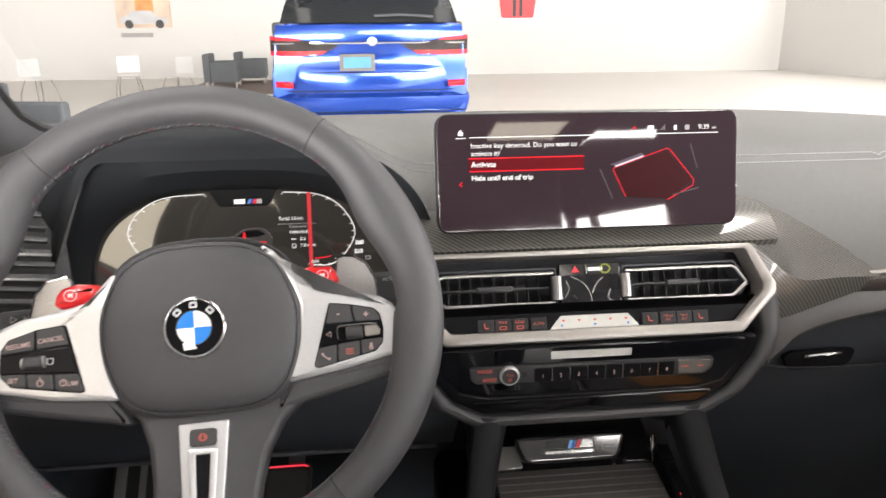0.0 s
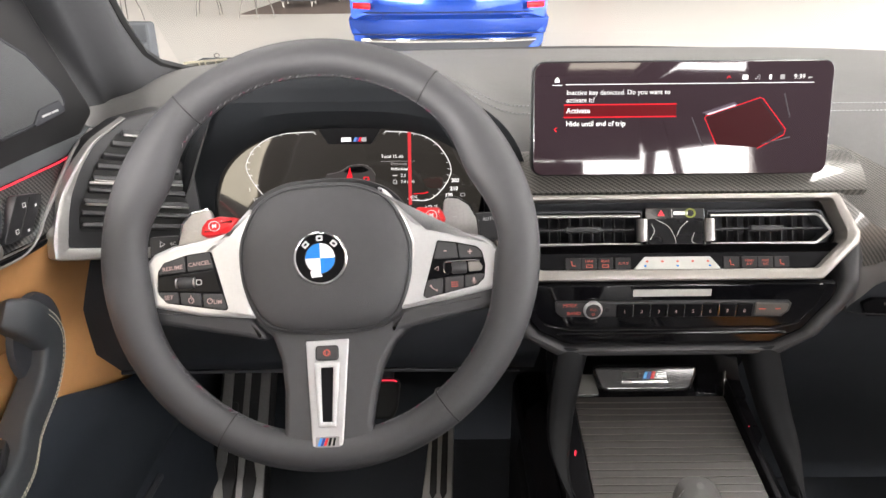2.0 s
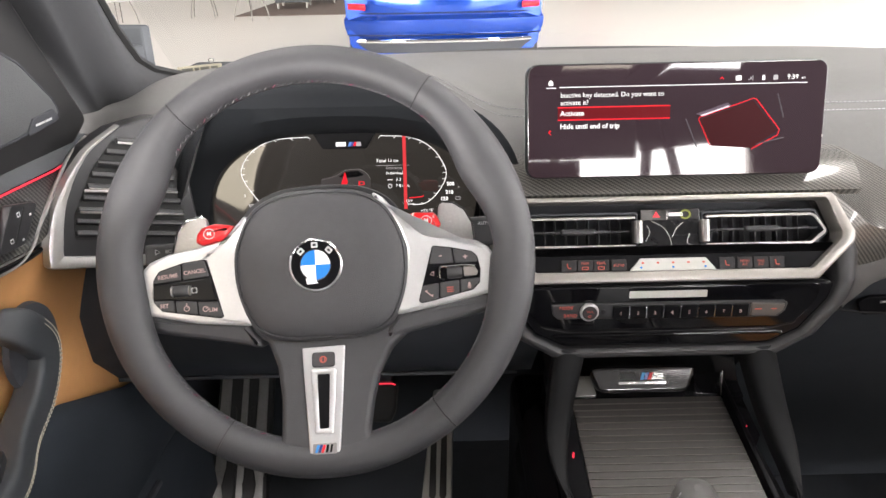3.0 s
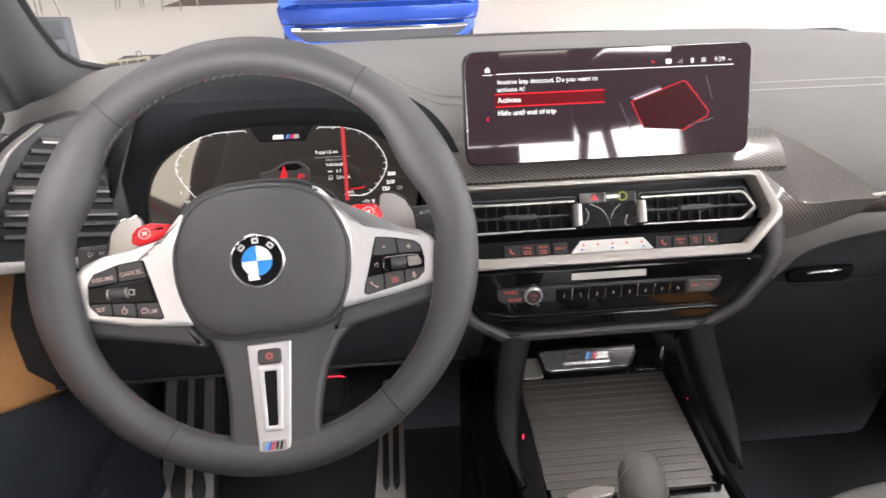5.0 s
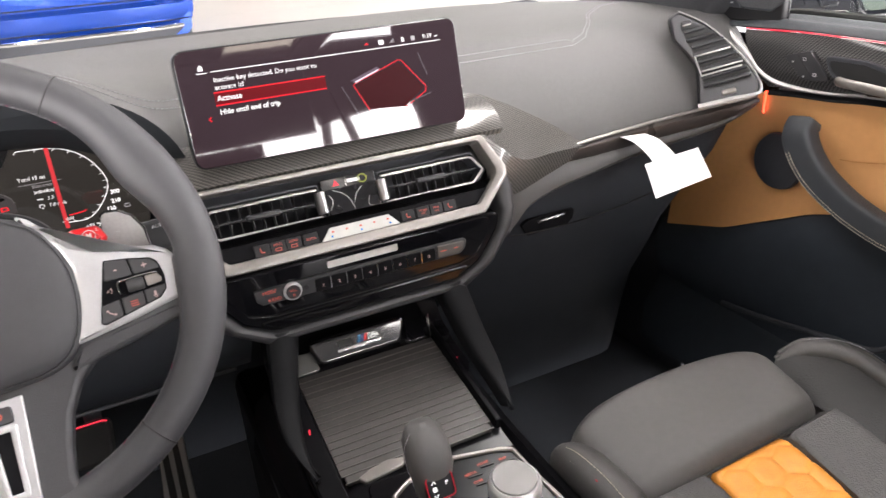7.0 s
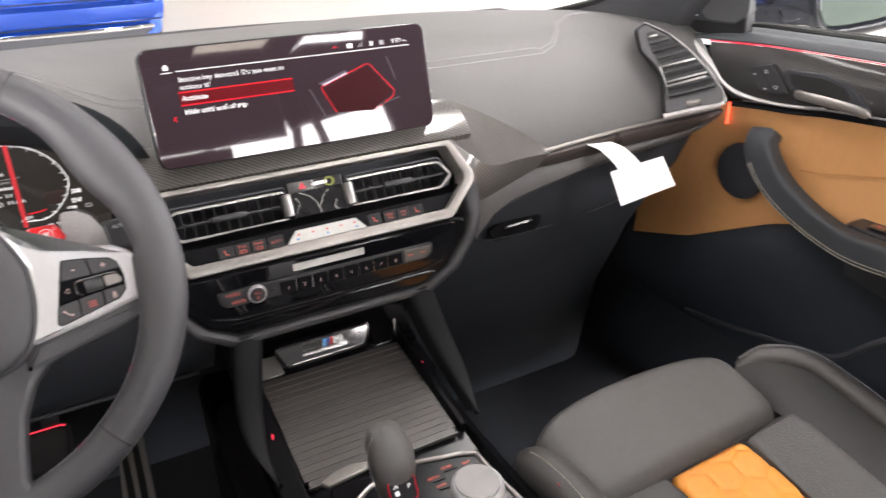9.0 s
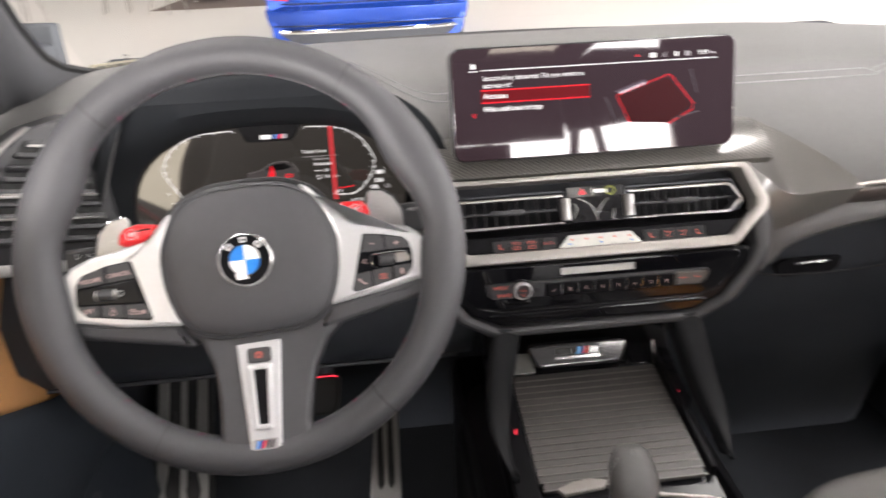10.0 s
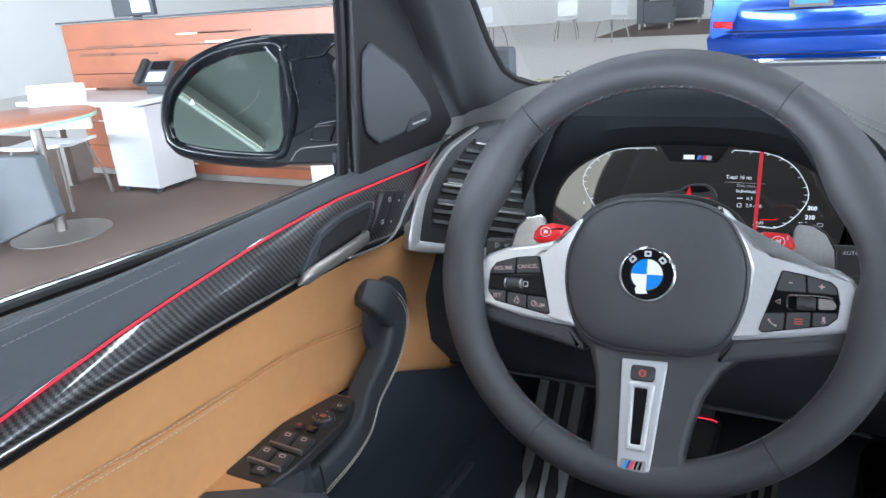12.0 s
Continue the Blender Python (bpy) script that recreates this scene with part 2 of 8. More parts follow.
def carbon(name, dark=(0.020, 0.020, 0.020), pale=(0.085, 0.082, 0.078), size=0.0019):
    """Lacquered twill weave."""
    m, ns, ln, bsdf = nodes_of(name)
    co, sep = ns.new("ShaderNodeTexCoord"), ns.new("ShaderNodeSeparateXYZ")
    ln.new(co.outputs["Object"], sep.inputs[0])

    def maths(op, a, b=None):
        n = ns.new("ShaderNodeMath")
        n.operation = op
        for k, v in enumerate((a, b)):
            if v is None:
                continue
            if isinstance(v, (int, float)):
                n.inputs[k].default_value = v
            else:
                ln.new(v, n.inputs[k])
        return n.outputs[0]

    u = maths("DIVIDE", maths("ADD", sep.outputs["X"], sep.outputs["Y"]), size)
    v = maths("DIVIDE", maths("ADD", sep.outputs["Z"], maths("MULTIPLY", sep.outputs["Y"], 0.35)), size)
    over = maths("LESS_THAN", maths("FLOORED_MODULO", maths("ADD", maths("FLOOR", u), maths("FLOOR", v)), 4.0), 2.0)
    mix = ns.new("ShaderNodeMix")
    mix.data_type = "RGBA"
    mix.inputs["A"].default_value, mix.inputs["B"].default_value = (*dark, 1), (*pale, 1)
    ln.new(over, mix.inputs["Factor"])
    ln.new(mix.outputs["Result"], bsdf.inputs["Base Color"])
    rough = ns.new("ShaderNodeMapRange")
    rough.inputs["To Min"].default_value, rough.inputs["To Max"].default_value = 0.5, 0.3
    ln.new(over, rough.inputs["Value"])
    ln.new(rough.outputs["Result"], bsdf.inputs["Roughness"])
    bsdf.inputs["Metallic"].default_value = 0.3
    bsdf.inputs["Coat Weight"].default_value, bsdf.inputs["Coat Roughness"].default_value = 1.0, 0.06
    return m


def clear_glass(name, tint=(1, 1, 1), gloss=1.0):
    """Thin window glass: see-through, with a mirror sheen that grows at grazing angles."""
    m, ns, ln, bsdf = nodes_of(name)
    ns.remove(bsdf)
    see, shine, mix, fres = ns.new("ShaderNodeBsdfTransparent"), ns.new("ShaderNodeBsdfGlossy"), ns.new("ShaderNodeMixShader"), ns.new("ShaderNodeFresnel")
    see.inputs["Color"].default_value = (*tint, 1)
    shine.inputs["Roughness"].default_value = 0.01
    fres.inputs["IOR"].default_value = 1.35
    ln.new(fres.outputs[0], mix.inputs[0])
    ln.new(see.outputs[0], mix.inputs[1])
    ln.new(shine.outputs[0], mix.inputs[2])
    ln.new(mix.outputs[0], ns["Material Output"].inputs["Surface"])
    return m


WHEEL_SKIN = surface("wheel_leather", (0.037, 0.037, 0.040), 0.50, vary=0.10, grain=120, blotch=9, bump=0.3, bump_scale=1500, cell=True)
EMBLEM_RIM = surface("dull_chrome", (0.42, 0.42, 0.42), 0.28, 1.0, vary=0.05)
HUB_GAP = surface("hub_gap_plastic", (0.014, 0.014, 0.016), 0.6, vary=0.15)
PEDAL_METAL = surface("pedal_aluminium", (0.30, 0.295, 0.285), 0.5, 0.8, vary=0.12, grain=300)
KEYCAP = surface("soft_black_key", (0.030, 0.030, 0.032), 0.5, vary=0.12, bump=0.1, bump_scale=2500)
DASH = surface("dash_leather", (0.090, 0.088, 0.086), 0.55, vary=0.08, grain=150, blotch=7, bump=0.4, bump_scale=1300, cell=True)
DARK = surface("dark_plastic", (0.030, 0.032, 0.038), 0.6, vary=0.15, grain=200, blotch=10, bump=0.3, bump_scale=1800)
PILLAR = surface("pillar_cloth", (0.030, 0.031, 0.034), 0.85, vary=0.1, grain=300, blotch=8, bump=0.5, bump_scale=2500)
TAN = surface("tan_leather", (0.56, 0.285, 0.112), 0.5, vary=0.06, grain=90, blotch=7, bump=0.35, bump_scale=1400, cell=True)
ORANGE = surface("orange_leather", (0.62, 0.235, 0.028), 0.5, vary=0.1, grain=140, blotch=9, bump=0.5, bump_scale=700, cell=True)
SATIN = surface("satin_aluminium", (0.275, 0.256, 0.238), 0.36, 0.7, vary=0.06, grain=300, blotch=12, bump=0.05, bump_scale=3000)
FRAME = surface("satin_frame", (0.47, 0.46, 0.445), 0.38, 0.6, vary=0.06, grain=300, blotch=12)
HOOD_SKIN = surface("hood_leather", (0.0095, 0.011, 0.013), 0.7, vary=0.1, grain=150, blotch=7, bump=0.4, bump_scale=1300, cell=True, spec=0.15)
PADDLE = surface("brushed_metal", (0.46, 0.45, 0.44), 0.42, 1.0, vary=0.1, grain=400, blotch=14)
CHROME = surface("chrome", (0.8, 0.8, 0.8), 0.1, 1.0, vary=0.03)
SILVER = surface("silver_paint", (0.58, 0.58, 0.585), 0.32, 0.55, vary=0.05, grain=500, blotch=12)
PIANO = surface("gloss_black", (0.006, 0.006, 0.007), 0.07, vary=0.2, rough_vary=0.03, coat=1.0)
KEY_BLACK = surface("key_black", (0.013, 0.013, 0.014), 0.45, vary=0.15, spec=0.3)
RADIO = surface("radio_gloss_black", (0.004, 0.004, 0.005), 0.05, vary=0.2, rough_vary=0.02, spec=0.35, coat=0.15)
BUTTON = surface("black_button", (0.022, 0.022, 0.024), 0.42, vary=0.15, bump=0.1, bump_scale=2500)
CARPET = surface("black_carpet", (0.012, 0.0155, 0.021), 0.95, vary=0.4, grain=700, blotch=20, bump=1.0, bump_scale=1600)
GRILLE = surface("grille_cloth", (0.075, 0.078, 0.082), 0.55, 0.3, vary=0.25, grain=900, blotch=12, bump=1.0, bump_scale=900, cell=True)
RUBBER = surface("black_rubber", (0.01, 0.01, 0.01), 0.7, vary=0.2)
RED = surface("red_anodised", (0.62, 0.012, 0.016), 0.3, 0.25, vary=0.08, coat=0.6)
PAPER = surface("white_paper", (0.70, 0.70, 0.69), 0.8, vary=0.03)
FILM = surface("clear_film_strip", (0.5, 0.5, 0.47), 0.18, vary=0.12, grain=60, bump=0.6, bump_scale=90, coat=1.0)
SHIFT = surface("shift_leather", (0.062, 0.060, 0.058), 0.48, vary=0.12, grain=150, blotch=12, bump=0.35, bump_scale=1500, cell=True)
SEAT = surface("seat_leather", (0.066, 0.063, 0.060), 0.5, vary=0.12, grain=110, blotch=6, bump=0.4, bump_scale=1300, cell=True)
PERFORATED = surface("perforated_leather", (0.045, 0.043, 0.042), 0.55, vary=0.14, grain=110, blotch=6, bump=1.0, bump_scale=420, cell=True)
ROLLER = surface("roller_slat", (0.066, 0.061, 0.058), 0.45, 0.2, vary=0.12, grain=200, blotch=10, island=True)
# the blue cast of daylight from the side window is put into this colour
DOOR_SKIN = surface("door_leather_daylight_tint", (0.042, 0.047, 0.053), 0.52, vary=0.08, grain=120, blotch=9, bump=0.35, bump_scale=1500, cell=True)
THREAD = surface("grey_thread", (0.30, 0.29, 0.31), 0.8, vary=0.15)
THREAD_DIM = surface("dark_grey_thread", (0.15, 0.15, 0.155), 0.8, vary=0.15)
THREAD_TAN = surface("cream_thread", (0.55, 0.5, 0.4), 0.8, vary=0.15)
THREAD_RED = surface("red_thread", (0.22, 0.05, 0.09), 0.8, vary=0.15)
BLUE_MARK = surface("blue_enamel", (0.02, 0.2, 0.62), 0.25, vary=0.05, coat=1.0)
WHITE_MARK = surface("white_enamel", (0.8, 0.8, 0.8), 0.25, vary=0.03, coat=1.0)
GREY_MARK = surface("grey_marking", (0.5, 0.5, 0.5), 0.5, vary=0.05)
INK = surface("white_print", (0.6, 0.6, 0.6), 0.6, vary=0.05)
KEYTEXT = glow("key_print", (1.0, 0.72, 0.68), 0.32)
RAIL = surface("rail_black", (0.006, 0.006, 0.007), 0.4, vary=0.2, spec=0.07)
SELECT = surface("selector_black", (0.006, 0.006, 0.007), 0.16, vary=0.2, spec=0.14)
PINK = glow("red_backlit_print", (1.0, 0.22, 0.17), 0.4)
LIT_WHITE = glow("screen_white", (1, 1, 1), 0.95)
LIT_GREY = glow("screen_grey", (0.55, 0.53, 0.55), 0.6)
LIT_RED = glow("screen_red", (0.9, 0.015, 0.03), 0.85)
LIT_DIM = glow("screen_dim_red", (0.22, 0.003, 0.010), 0.38)
LIT_CAR = glow("screen_car_grey", (0.10, 0.09, 0.09), 0.4)
AMBIENT_DIM = glow("dim_ambient_light", (0.6, 0.03, 0.05), 0.5)
AMBIENT = glow("ambient_light", (1.0, 0.05, 0.085), 0.95)
CARBON = carbon("carbon_fibre", (0.012, 0.012, 0.013), (0.068, 0.066, 0.064))
VANE = surface("bright_satin", (0.45, 0.435, 0.42), 0.30, 0.8, vary=0.06)
POST_BLACK = surface("post_black", (0.006, 0.006, 0.007), 0.35, vary=0.15, spec=0.12)
# paler, beige weave: the windscreen's reflection is partly put into the colour
CARBON_DASH = carbon("carbon_fibre_dash_sheen", (0.040, 0.038, 0.034), (0.120, 0.112, 0.102), 0.0017)
TINTED = clear_glass("sun_tinted_glass", (0.30, 0.28, 0.235))
GLASS = clear_glass("window_glass", (0.97, 0.985, 0.975))
MIRROR = surface("mirror_glass", (0.30, 0.37, 0.325), 0.02, 1.0, vary=0.01, rough_vary=0.0)
SCREEN = surface("display_glass", (0.012, 0.009, 0.011), 0.03, vary=0.05, rough_vary=0.01, coat=0.15)
SCREEN.node_tree.nodes["Principled BSDF"].inputs["Emission Color"].default_value = (1.0, 0.55, 0.68, 1)
SCREEN.node_tree.nodes["Principled BSDF"].inputs["Emission Strength"].default_value = 0.022
CLUSTER = surface("cluster_glass", (0.012, 0.011, 0.011), 0.03, vary=0.05, rough_vary=0.01, coat=1.0)
CLUSTER.node_tree.nodes["Principled BSDF"].inputs["Emission Color"].default_value = (1.0, 0.9, 0.78, 1)
CLUSTER.node_tree.nodes["Principled BSDF"].inputs["Emission Strength"].default_value = 0.022
GLOVE = surface("glove_box_plastic", (0.027, 0.031, 0.037), 0.6, vary=0.12, bump=0.3, bump_scale=1800, spec=0.3)
LOWER_DOOR = surface("lower_door_plastic", (0.026, 0.032, 0.040), 0.6, vary=0.12, bump=0.3, bump_scale=1800, spec=0.3)
HEADLINER = surface("dark_headliner", (0.035, 0.034, 0.034), 0.95, vary=0.1, grain=300)


# ---- the car's shell ----
def smoothstep(a, b, x):
    t = min(1, max(0, (x - a) / (b - a)))
    return t * t * (3 - 2 * t)


# floor pan, firewall and tunnel carpet
floor_pan = thing("car_floor", "black carpeted floor and firewall of the car", "car floor", 0, 0, 0.3, kind="structure")
part("floor_carpet", block(-0.74, 0.74, -2.6, 0.95, 0.30, 0.345, 0.01), CARPET, floor_pan)
part("firewall", sheet([[(x, y, z) for x in (-0.76, -0.3, 0.3, 0.76)] for y, z in ((0.62, 0.345), (0.86, 0.55), (0.90, 0.8), (0.88, 1.06))], 0.03), CARPET, floor_pan)

# roof with its glass panel, rear end, pillars; unseen, openings shaped for display reflections
roof = thing("car_roof", "dark headliner roof of the car with a glass panel", "roof", 0, -1.0, 1.62, kind="structure")
for bx in ((-0.62, -0.40), (0.50, 0.62)):
    part("side_rail", block(*bx, -2.2, -0.08, 1.60, 1.635, 0.01), HEADLINER, roof)
part("front_header", block(-0.40, 0.50, -0.40, -0.08, 1.60, 1.635, 0.01), HEADLINER, roof)
part("roof_shade", block(-0.40, 0.22, -1.86, -1.16, 1.61, 1.63, 0.004), HEADLINER, roof)
part("roof_shade", block(0.22, 0.50, -1.52, -1.16, 1.61, 1.63, 0.004), HEADLINER, roof)
part("rear_header", block(-0.40, 0.50, -2.2, -1.86, 1.60, 1.635, 0.01), HEADLINER, roof)
part("roof_beam", block(-0.40, 0.50, -1.16, -1.06, 1.60, 1.635, 0.01), HEADLINER, roof)
window_pane("glass_panel", [[(0.215, -1.86, 1.618), (0.505, -1.86, 1.618)], [(0.215, -1.51, 1.618), (0.505, -1.51, 1.618)]], TINTED, roof)
tailgate = thing("car_tailgate", "dark inside of the car's tailgate with its window", "tailgate", 0, -2.6, 0.4, kind="structure")
part("lower_panel", block(-0.74, 0.74, -2.72, -2.64, 0.34, 1.10, 0.01), DARK, tailgate)
# two unseen boards added to bound the bright patches mirrored in the display
part("rear_mask_low", block(-0.74, 0.43, -2.58, -2.52, 1.06, 1.34, 0.01), HEADLINER, tailgate)
part("rear_mask_high", sheet([[(-0.70, -2.50, 1.34), (0.70, -2.50, 1.34)], [(-0.62, -2.18, 1.63), (0.62, -2.18, 1.63)]], 0.03), HEADLINER, tailgate)
for sx in (-1, 1):
    part("tailgate_pillar", sheet([[(sx * 0.80, -2.72, 1.0), (sx * 0.755, -2.74, 1.0)], [(sx * 0.72, -2.2, 1.63), (sx * 0.67, -2.2, 1.63)]], 0.04), HEADLINER, tailgate)
    rear_side = thing("rear_side_panel", "dark trim panel beside the rear seats", "side panel", sx * 0.74, -1.8, 0.34, kind="structure")
    part("side_panel", block(sx * 0.72, sx * 0.78, -2.7, -0.62, 0.34, 1.08, 0.01), DARK, rear_side)
    # left pillar's front edge is cut to bound the instrument glass's reflection
    part("centre_pillar", sheet([[(sx * 0.75, -1.26, 1.05), (sx * 0.75, -0.58, 1.05)], [(sx * 0.71, -1.25, 1.20), (sx * 0.71, -0.80 if sx < 0 else -0.62, 1.20)], [(sx * 0.66, -1.24, 1.40), (sx * 0.66, -0.88 if sx < 0 else -0.66, 1.40)], [(sx * 0.62, -1.0, 1.63), (sx * 0.62, -0.86 if sx < 0 else -0.68, 1.63)]], 0.03), HEADLINER, rear_side)
    # unseen strips added along the side windows to shape the display's reflection
    part("side_reflection_mask", sheet([[(sx * (0.715 - 0.27 * (z - 1.25)), y, z) for y, z in ((-2.4, 1.36), (-1.8, 1.31), (-1.0, 1.245), (-0.8, 1.23))], [(sx * (0.715 - 0.27 * (z - 1.25)), y, z) for y, z in ((-2.35, 1.62), (-1.75, 1.60), (-1.0, 1.415), (-0.8, 1.365))]], 0.02), HEADLINER, rear_side)
    part("upper_reflection_mask", sheet([[(sx * (0.715 - 0.27 * (z - 1.25)), y, z) for y, z in ((-1.75, 1.632), (-1.35, 1.53), (-1.0, 1.447), (-0.8, 1.397))], [(sx * 0.61, y, 1.636) for y in (-1.75, -1.35, -1.0, -0.8)]], 0.02), HEADLINER, rear_side)
    part("rear_pillar", sheet([[(sx * 0.75, -2.02, 1.05), (sx * 0.75, -1.98, 1.05)], [(sx * 0.66, -2.04, 1.45), (sx * 0.66, -2.0, 1.45)]], 0.03), HEADLINER, rear_side)
    part("kick_panel", block(sx * 0.73, sx * 0.80, 0.34, 1.02, 0.30, 1.05, 0.01), DARK, rear_side)
part("cross_wall", block(-0.78, 0.78, 0.94, 1.0, 0.28, 1.06, 0.01), CARPET, floor_pan)

# windscreen
wind = thing("windscreen", "clear laminated windscreen above the dashboard", "windscreen", 0, 0.8, 1.08, kind="structure")
ws = []
for i in range(13):
    u = i / 12 * 2 - 1
    foot, head = Vector((u * 0.72, 0.93 - 0.20 * u * u, 1.075 - 0.01 * u * u)), Vector((u * 0.60, -0.06 - 0.06 * u * u, 1.625 - 0.02 * u * u))
    ws.append([foot.lerp(head, t / 6) for t in range(7)])
window_pane("pane", ws, GLASS, wind)
part("black_border", sheet([[Vector((u * 0.72, 0.90 - 0.20 * u * u + dy, 1.068 - 0.010 * u * u + dz)) for dy, dz in ((-0.02, 0.012), (0.03, 0.012), (0.04, 0.0))] for u in [i / 12 - 1 for i in range(25)]], 0.004), RUBBER, wind, "black lower edge of the windscreen")

# front pillars, flaring into the dash ends
for sx in (-1, 1):
    pil = thing("front_pillar", "grey cloth-covered front pillar beside the windscreen", "pillar", sx * 0.7, 0.4, 1.05, kind="structure")
    rows = []
    for t in range(21):
        s = (t / 20) ** 1.4
        lip_y = float(np.interp(s, (0, 0.054, 0.09, 0.136, 0.22, 0.33, 1), (0.76, 0.64, 0.53, 0.455, 0.385, 0.315, -0.13)))
        rear = Vector((sx * (0.735 - 0.11 * s), 0.345 - 0.50 * s, 1.055 + 0.57 * s))
        crest = Vector((sx * (0.688 - 0.100 * s), 0.375 - 0.505 * s, 1.058 + 0.56 * s))
        inner = Vector((sx * (0.668 - 0.085 * s), 0.43 - 0.52 * s, 1.060 + 0.555 * s))
        lip = Vector((sx * (0.690 - 0.085 * s), max(lip_y, inner.y + 0.02), 1.060 + 0.56 * s))
        rows.append([*spline([rear, rear.lerp(crest, 0.55) + Vector((-sx * 0.012, -0.005, 0)), crest, inner, lip], 4)])
    part("pillar_trim", sheet(rows, 0.012), PILLAR, pil)
    part("glass_edge", tube([r[-1] + Vector((0, 0.006, 0)) for r in rows], 0.006, 6), RUBBER, pil, "black windscreen edge")

# ---- dashboard ----
dash = thing("dashboard", "dark grey leather-covered dashboard with stitched seam", "dashboard", 0, 0.5, 0.9)
LOW = [(0.90, 1.066), (0.78, 1.098), (0.55, 1.108), (0.37, 1.104), (0.305, 1.085), (0.266, 1.045), (0.24, 1.0), (0.226, 0.962)]
HOOD = [(0.90, 1.066), (0.78, 1.098), (0.55, 1.118), (0.37, 1.135), (0.285, 1.142), (0.236, 1.139), (0.224, 1.131), (0.224, 1.120)]


def hood_share(x):
    return smoothstep(-0.60, -0.50, x) * (1 - smoothstep(-0.30, -0.165, x))


def dash_profile(x, n=5):
    h = hood_share(x)
    pts = [((a[0] * (1 - h) + b[0] * h), (a[1] * (1 - h) + b[1] * h)) for a, b in zip(LOW, HOOD)]
    edge = abs(x / 0.72) ** 4
    pts = [(y - edge * 0.10 * max(0, (y - 0.4) / 0.5), z - edge * 0.025 * max(0, (y - 0.3) / 0.6)) for y, z in pts]
    return [Vector((x, p.y, p.z)) for p in spline([(0, y, z) for y, z in pts], n)]


cols = [-0.72 + 1.44 * i / 96 for i in range(97)]
part("top_pad", sheet([dash_profile(x) for x in cols], 0.006), DASH, dash)
def hood_row(x, n=16):
    prof = dash_profile(x)
    start = 33.5 - 19.5 * smoothstep(-0.625, -0.55, x) * (1 - smoothstep(-0.345, -0.235, x))
    out = []
    for k in range(n):
        f = start + (34.98 - start) * k / (n - 1)
        out.append(prof[int(f)].lerp(prof[int(f) + 1], f - int(f)) + Vector((0, -0.0022, 0.0022)))
    out.append(prof[-1] + Vector((0, -0.0020, -0.006)))
    return out


part("instrument_hood", sheet([hood_row(-0.625 + 0.46 * i / 60) for i in range(61)], 0.001), HOOD_SKIN, dash, "black leather hood over the instruments")
for row, off in ((19.4, 0), (20.6, 0)):
    seam = []
    for i in range(140):
        x = -0.30 + 0.94 * i / 139
        prof = dash_profile(x)
        k = int(row)
        p = prof[k].lerp(prof[k + 1], row - k)
        if x > 0.40:
            goal = float(np.interp(x, (0.40, 0.43, 0.46, 0.50, 0.58, 0.66), (0.305, 0.316, 0.345, 0.40, 0.47, 0.50))) - (row - 19.4) * 0.006
            for a, b in zip(prof, prof[1:]):
                if a.y >= goal >= b.y:
                    p = a.lerp(b, (a.y - goal) / max(a.y - b.y, 1e-6))
                    break
            p = p + Vector((0, 0, 0.0004))
        seam.append(p + Vector((0, -0.0012, 0.0012)))
    part("seam_stitching", stitches(seam, 0.0052, 0.0036, 0.0006), THREAD, dash, "pale grey double stitching")["kind"] = "stuff"

# instrument surround: from the hood's lip in to the display
outer = oval(0.222, 0.158, 64, -0.382, 0.979, 2.7)
inner = oval(0.1655, 0.104, 64, -0.3755, 0.968, 2.6)
mid = [((a[0] * 0.45 + b[0] * 0.55), (a[1] * 0.45 + b[1] * 0.55)) for a, b in zip(outer, inner)]
lean = lambda z: (z - 1.02) * 0.249
near = [((a[0] * 0.15 + b[0] * 0.85), (a[1] * 0.15 + b[1] * 0.85)) for a, b in zip(outer, inner)]
rings = [[(x, 0.226, z) for x, z in outer], [(x, 0.234, z) for x, z in mid], [(x, 0.250 + lean(z) * 0.6, z) for x, z in near], [(x, 0.262 + lean(z), z) for x, z in inner], [(x, 0.292 + lean(z), z) for x, z in inner]]
part("cluster_surround", bridge(bmesh.new(), rings, False, False), HOOD_SKIN, dash, "dark hood round the instrument display")
part("lower_panel", sheet([[(x, y, z) for x in (-0.74, -0.55, -0.2, -0.14)] for y, z in ((0.232, 0.935), (0.20, 0.87), (0.21, 0.80), (0.262, 0.742), (0.36, 0.70), (0.60, 0.69))], 0.01), GLOVE, dash, "black knee panel under the steering column")

part("panel_edge", tube([(-0.70, 0.2575, 0.7425), (-0.45, 0.2575, 0.7435), (-0.16, 0.2575, 0.742)], 0.0030, 8), DARK, dash, "rounded lower edge of the knee panel")

# passenger side: bright strip, satin trim, glove box
def strip_point(x, dy, dz):
    s = (x - 0.34) / 0.36
    return Vector((x, 0.214 + 0.006 * math.sin(3.1 * s) + dy, 0.962 + 0.018 * s - 0.004 * s * s + dz))


xs = [0.33 + 0.37 * i / 20 for i in range(21)]
part("bright_strip", tube([strip_point(x, 0, 0) for x in xs], 0.0028, 8), SATIN, dash, "thin satin aluminium strip")
TRIM_LOW = [(0.33, 0.024), (0.45, 0.027), (0.60, 0.030), (0.66, 0.024), (0.705, 0.010)]


def trim_low(x):
    return float(np.interp(x, [p[0] for p in TRIM_LOW], [p[1] for p in TRIM_LOW]))


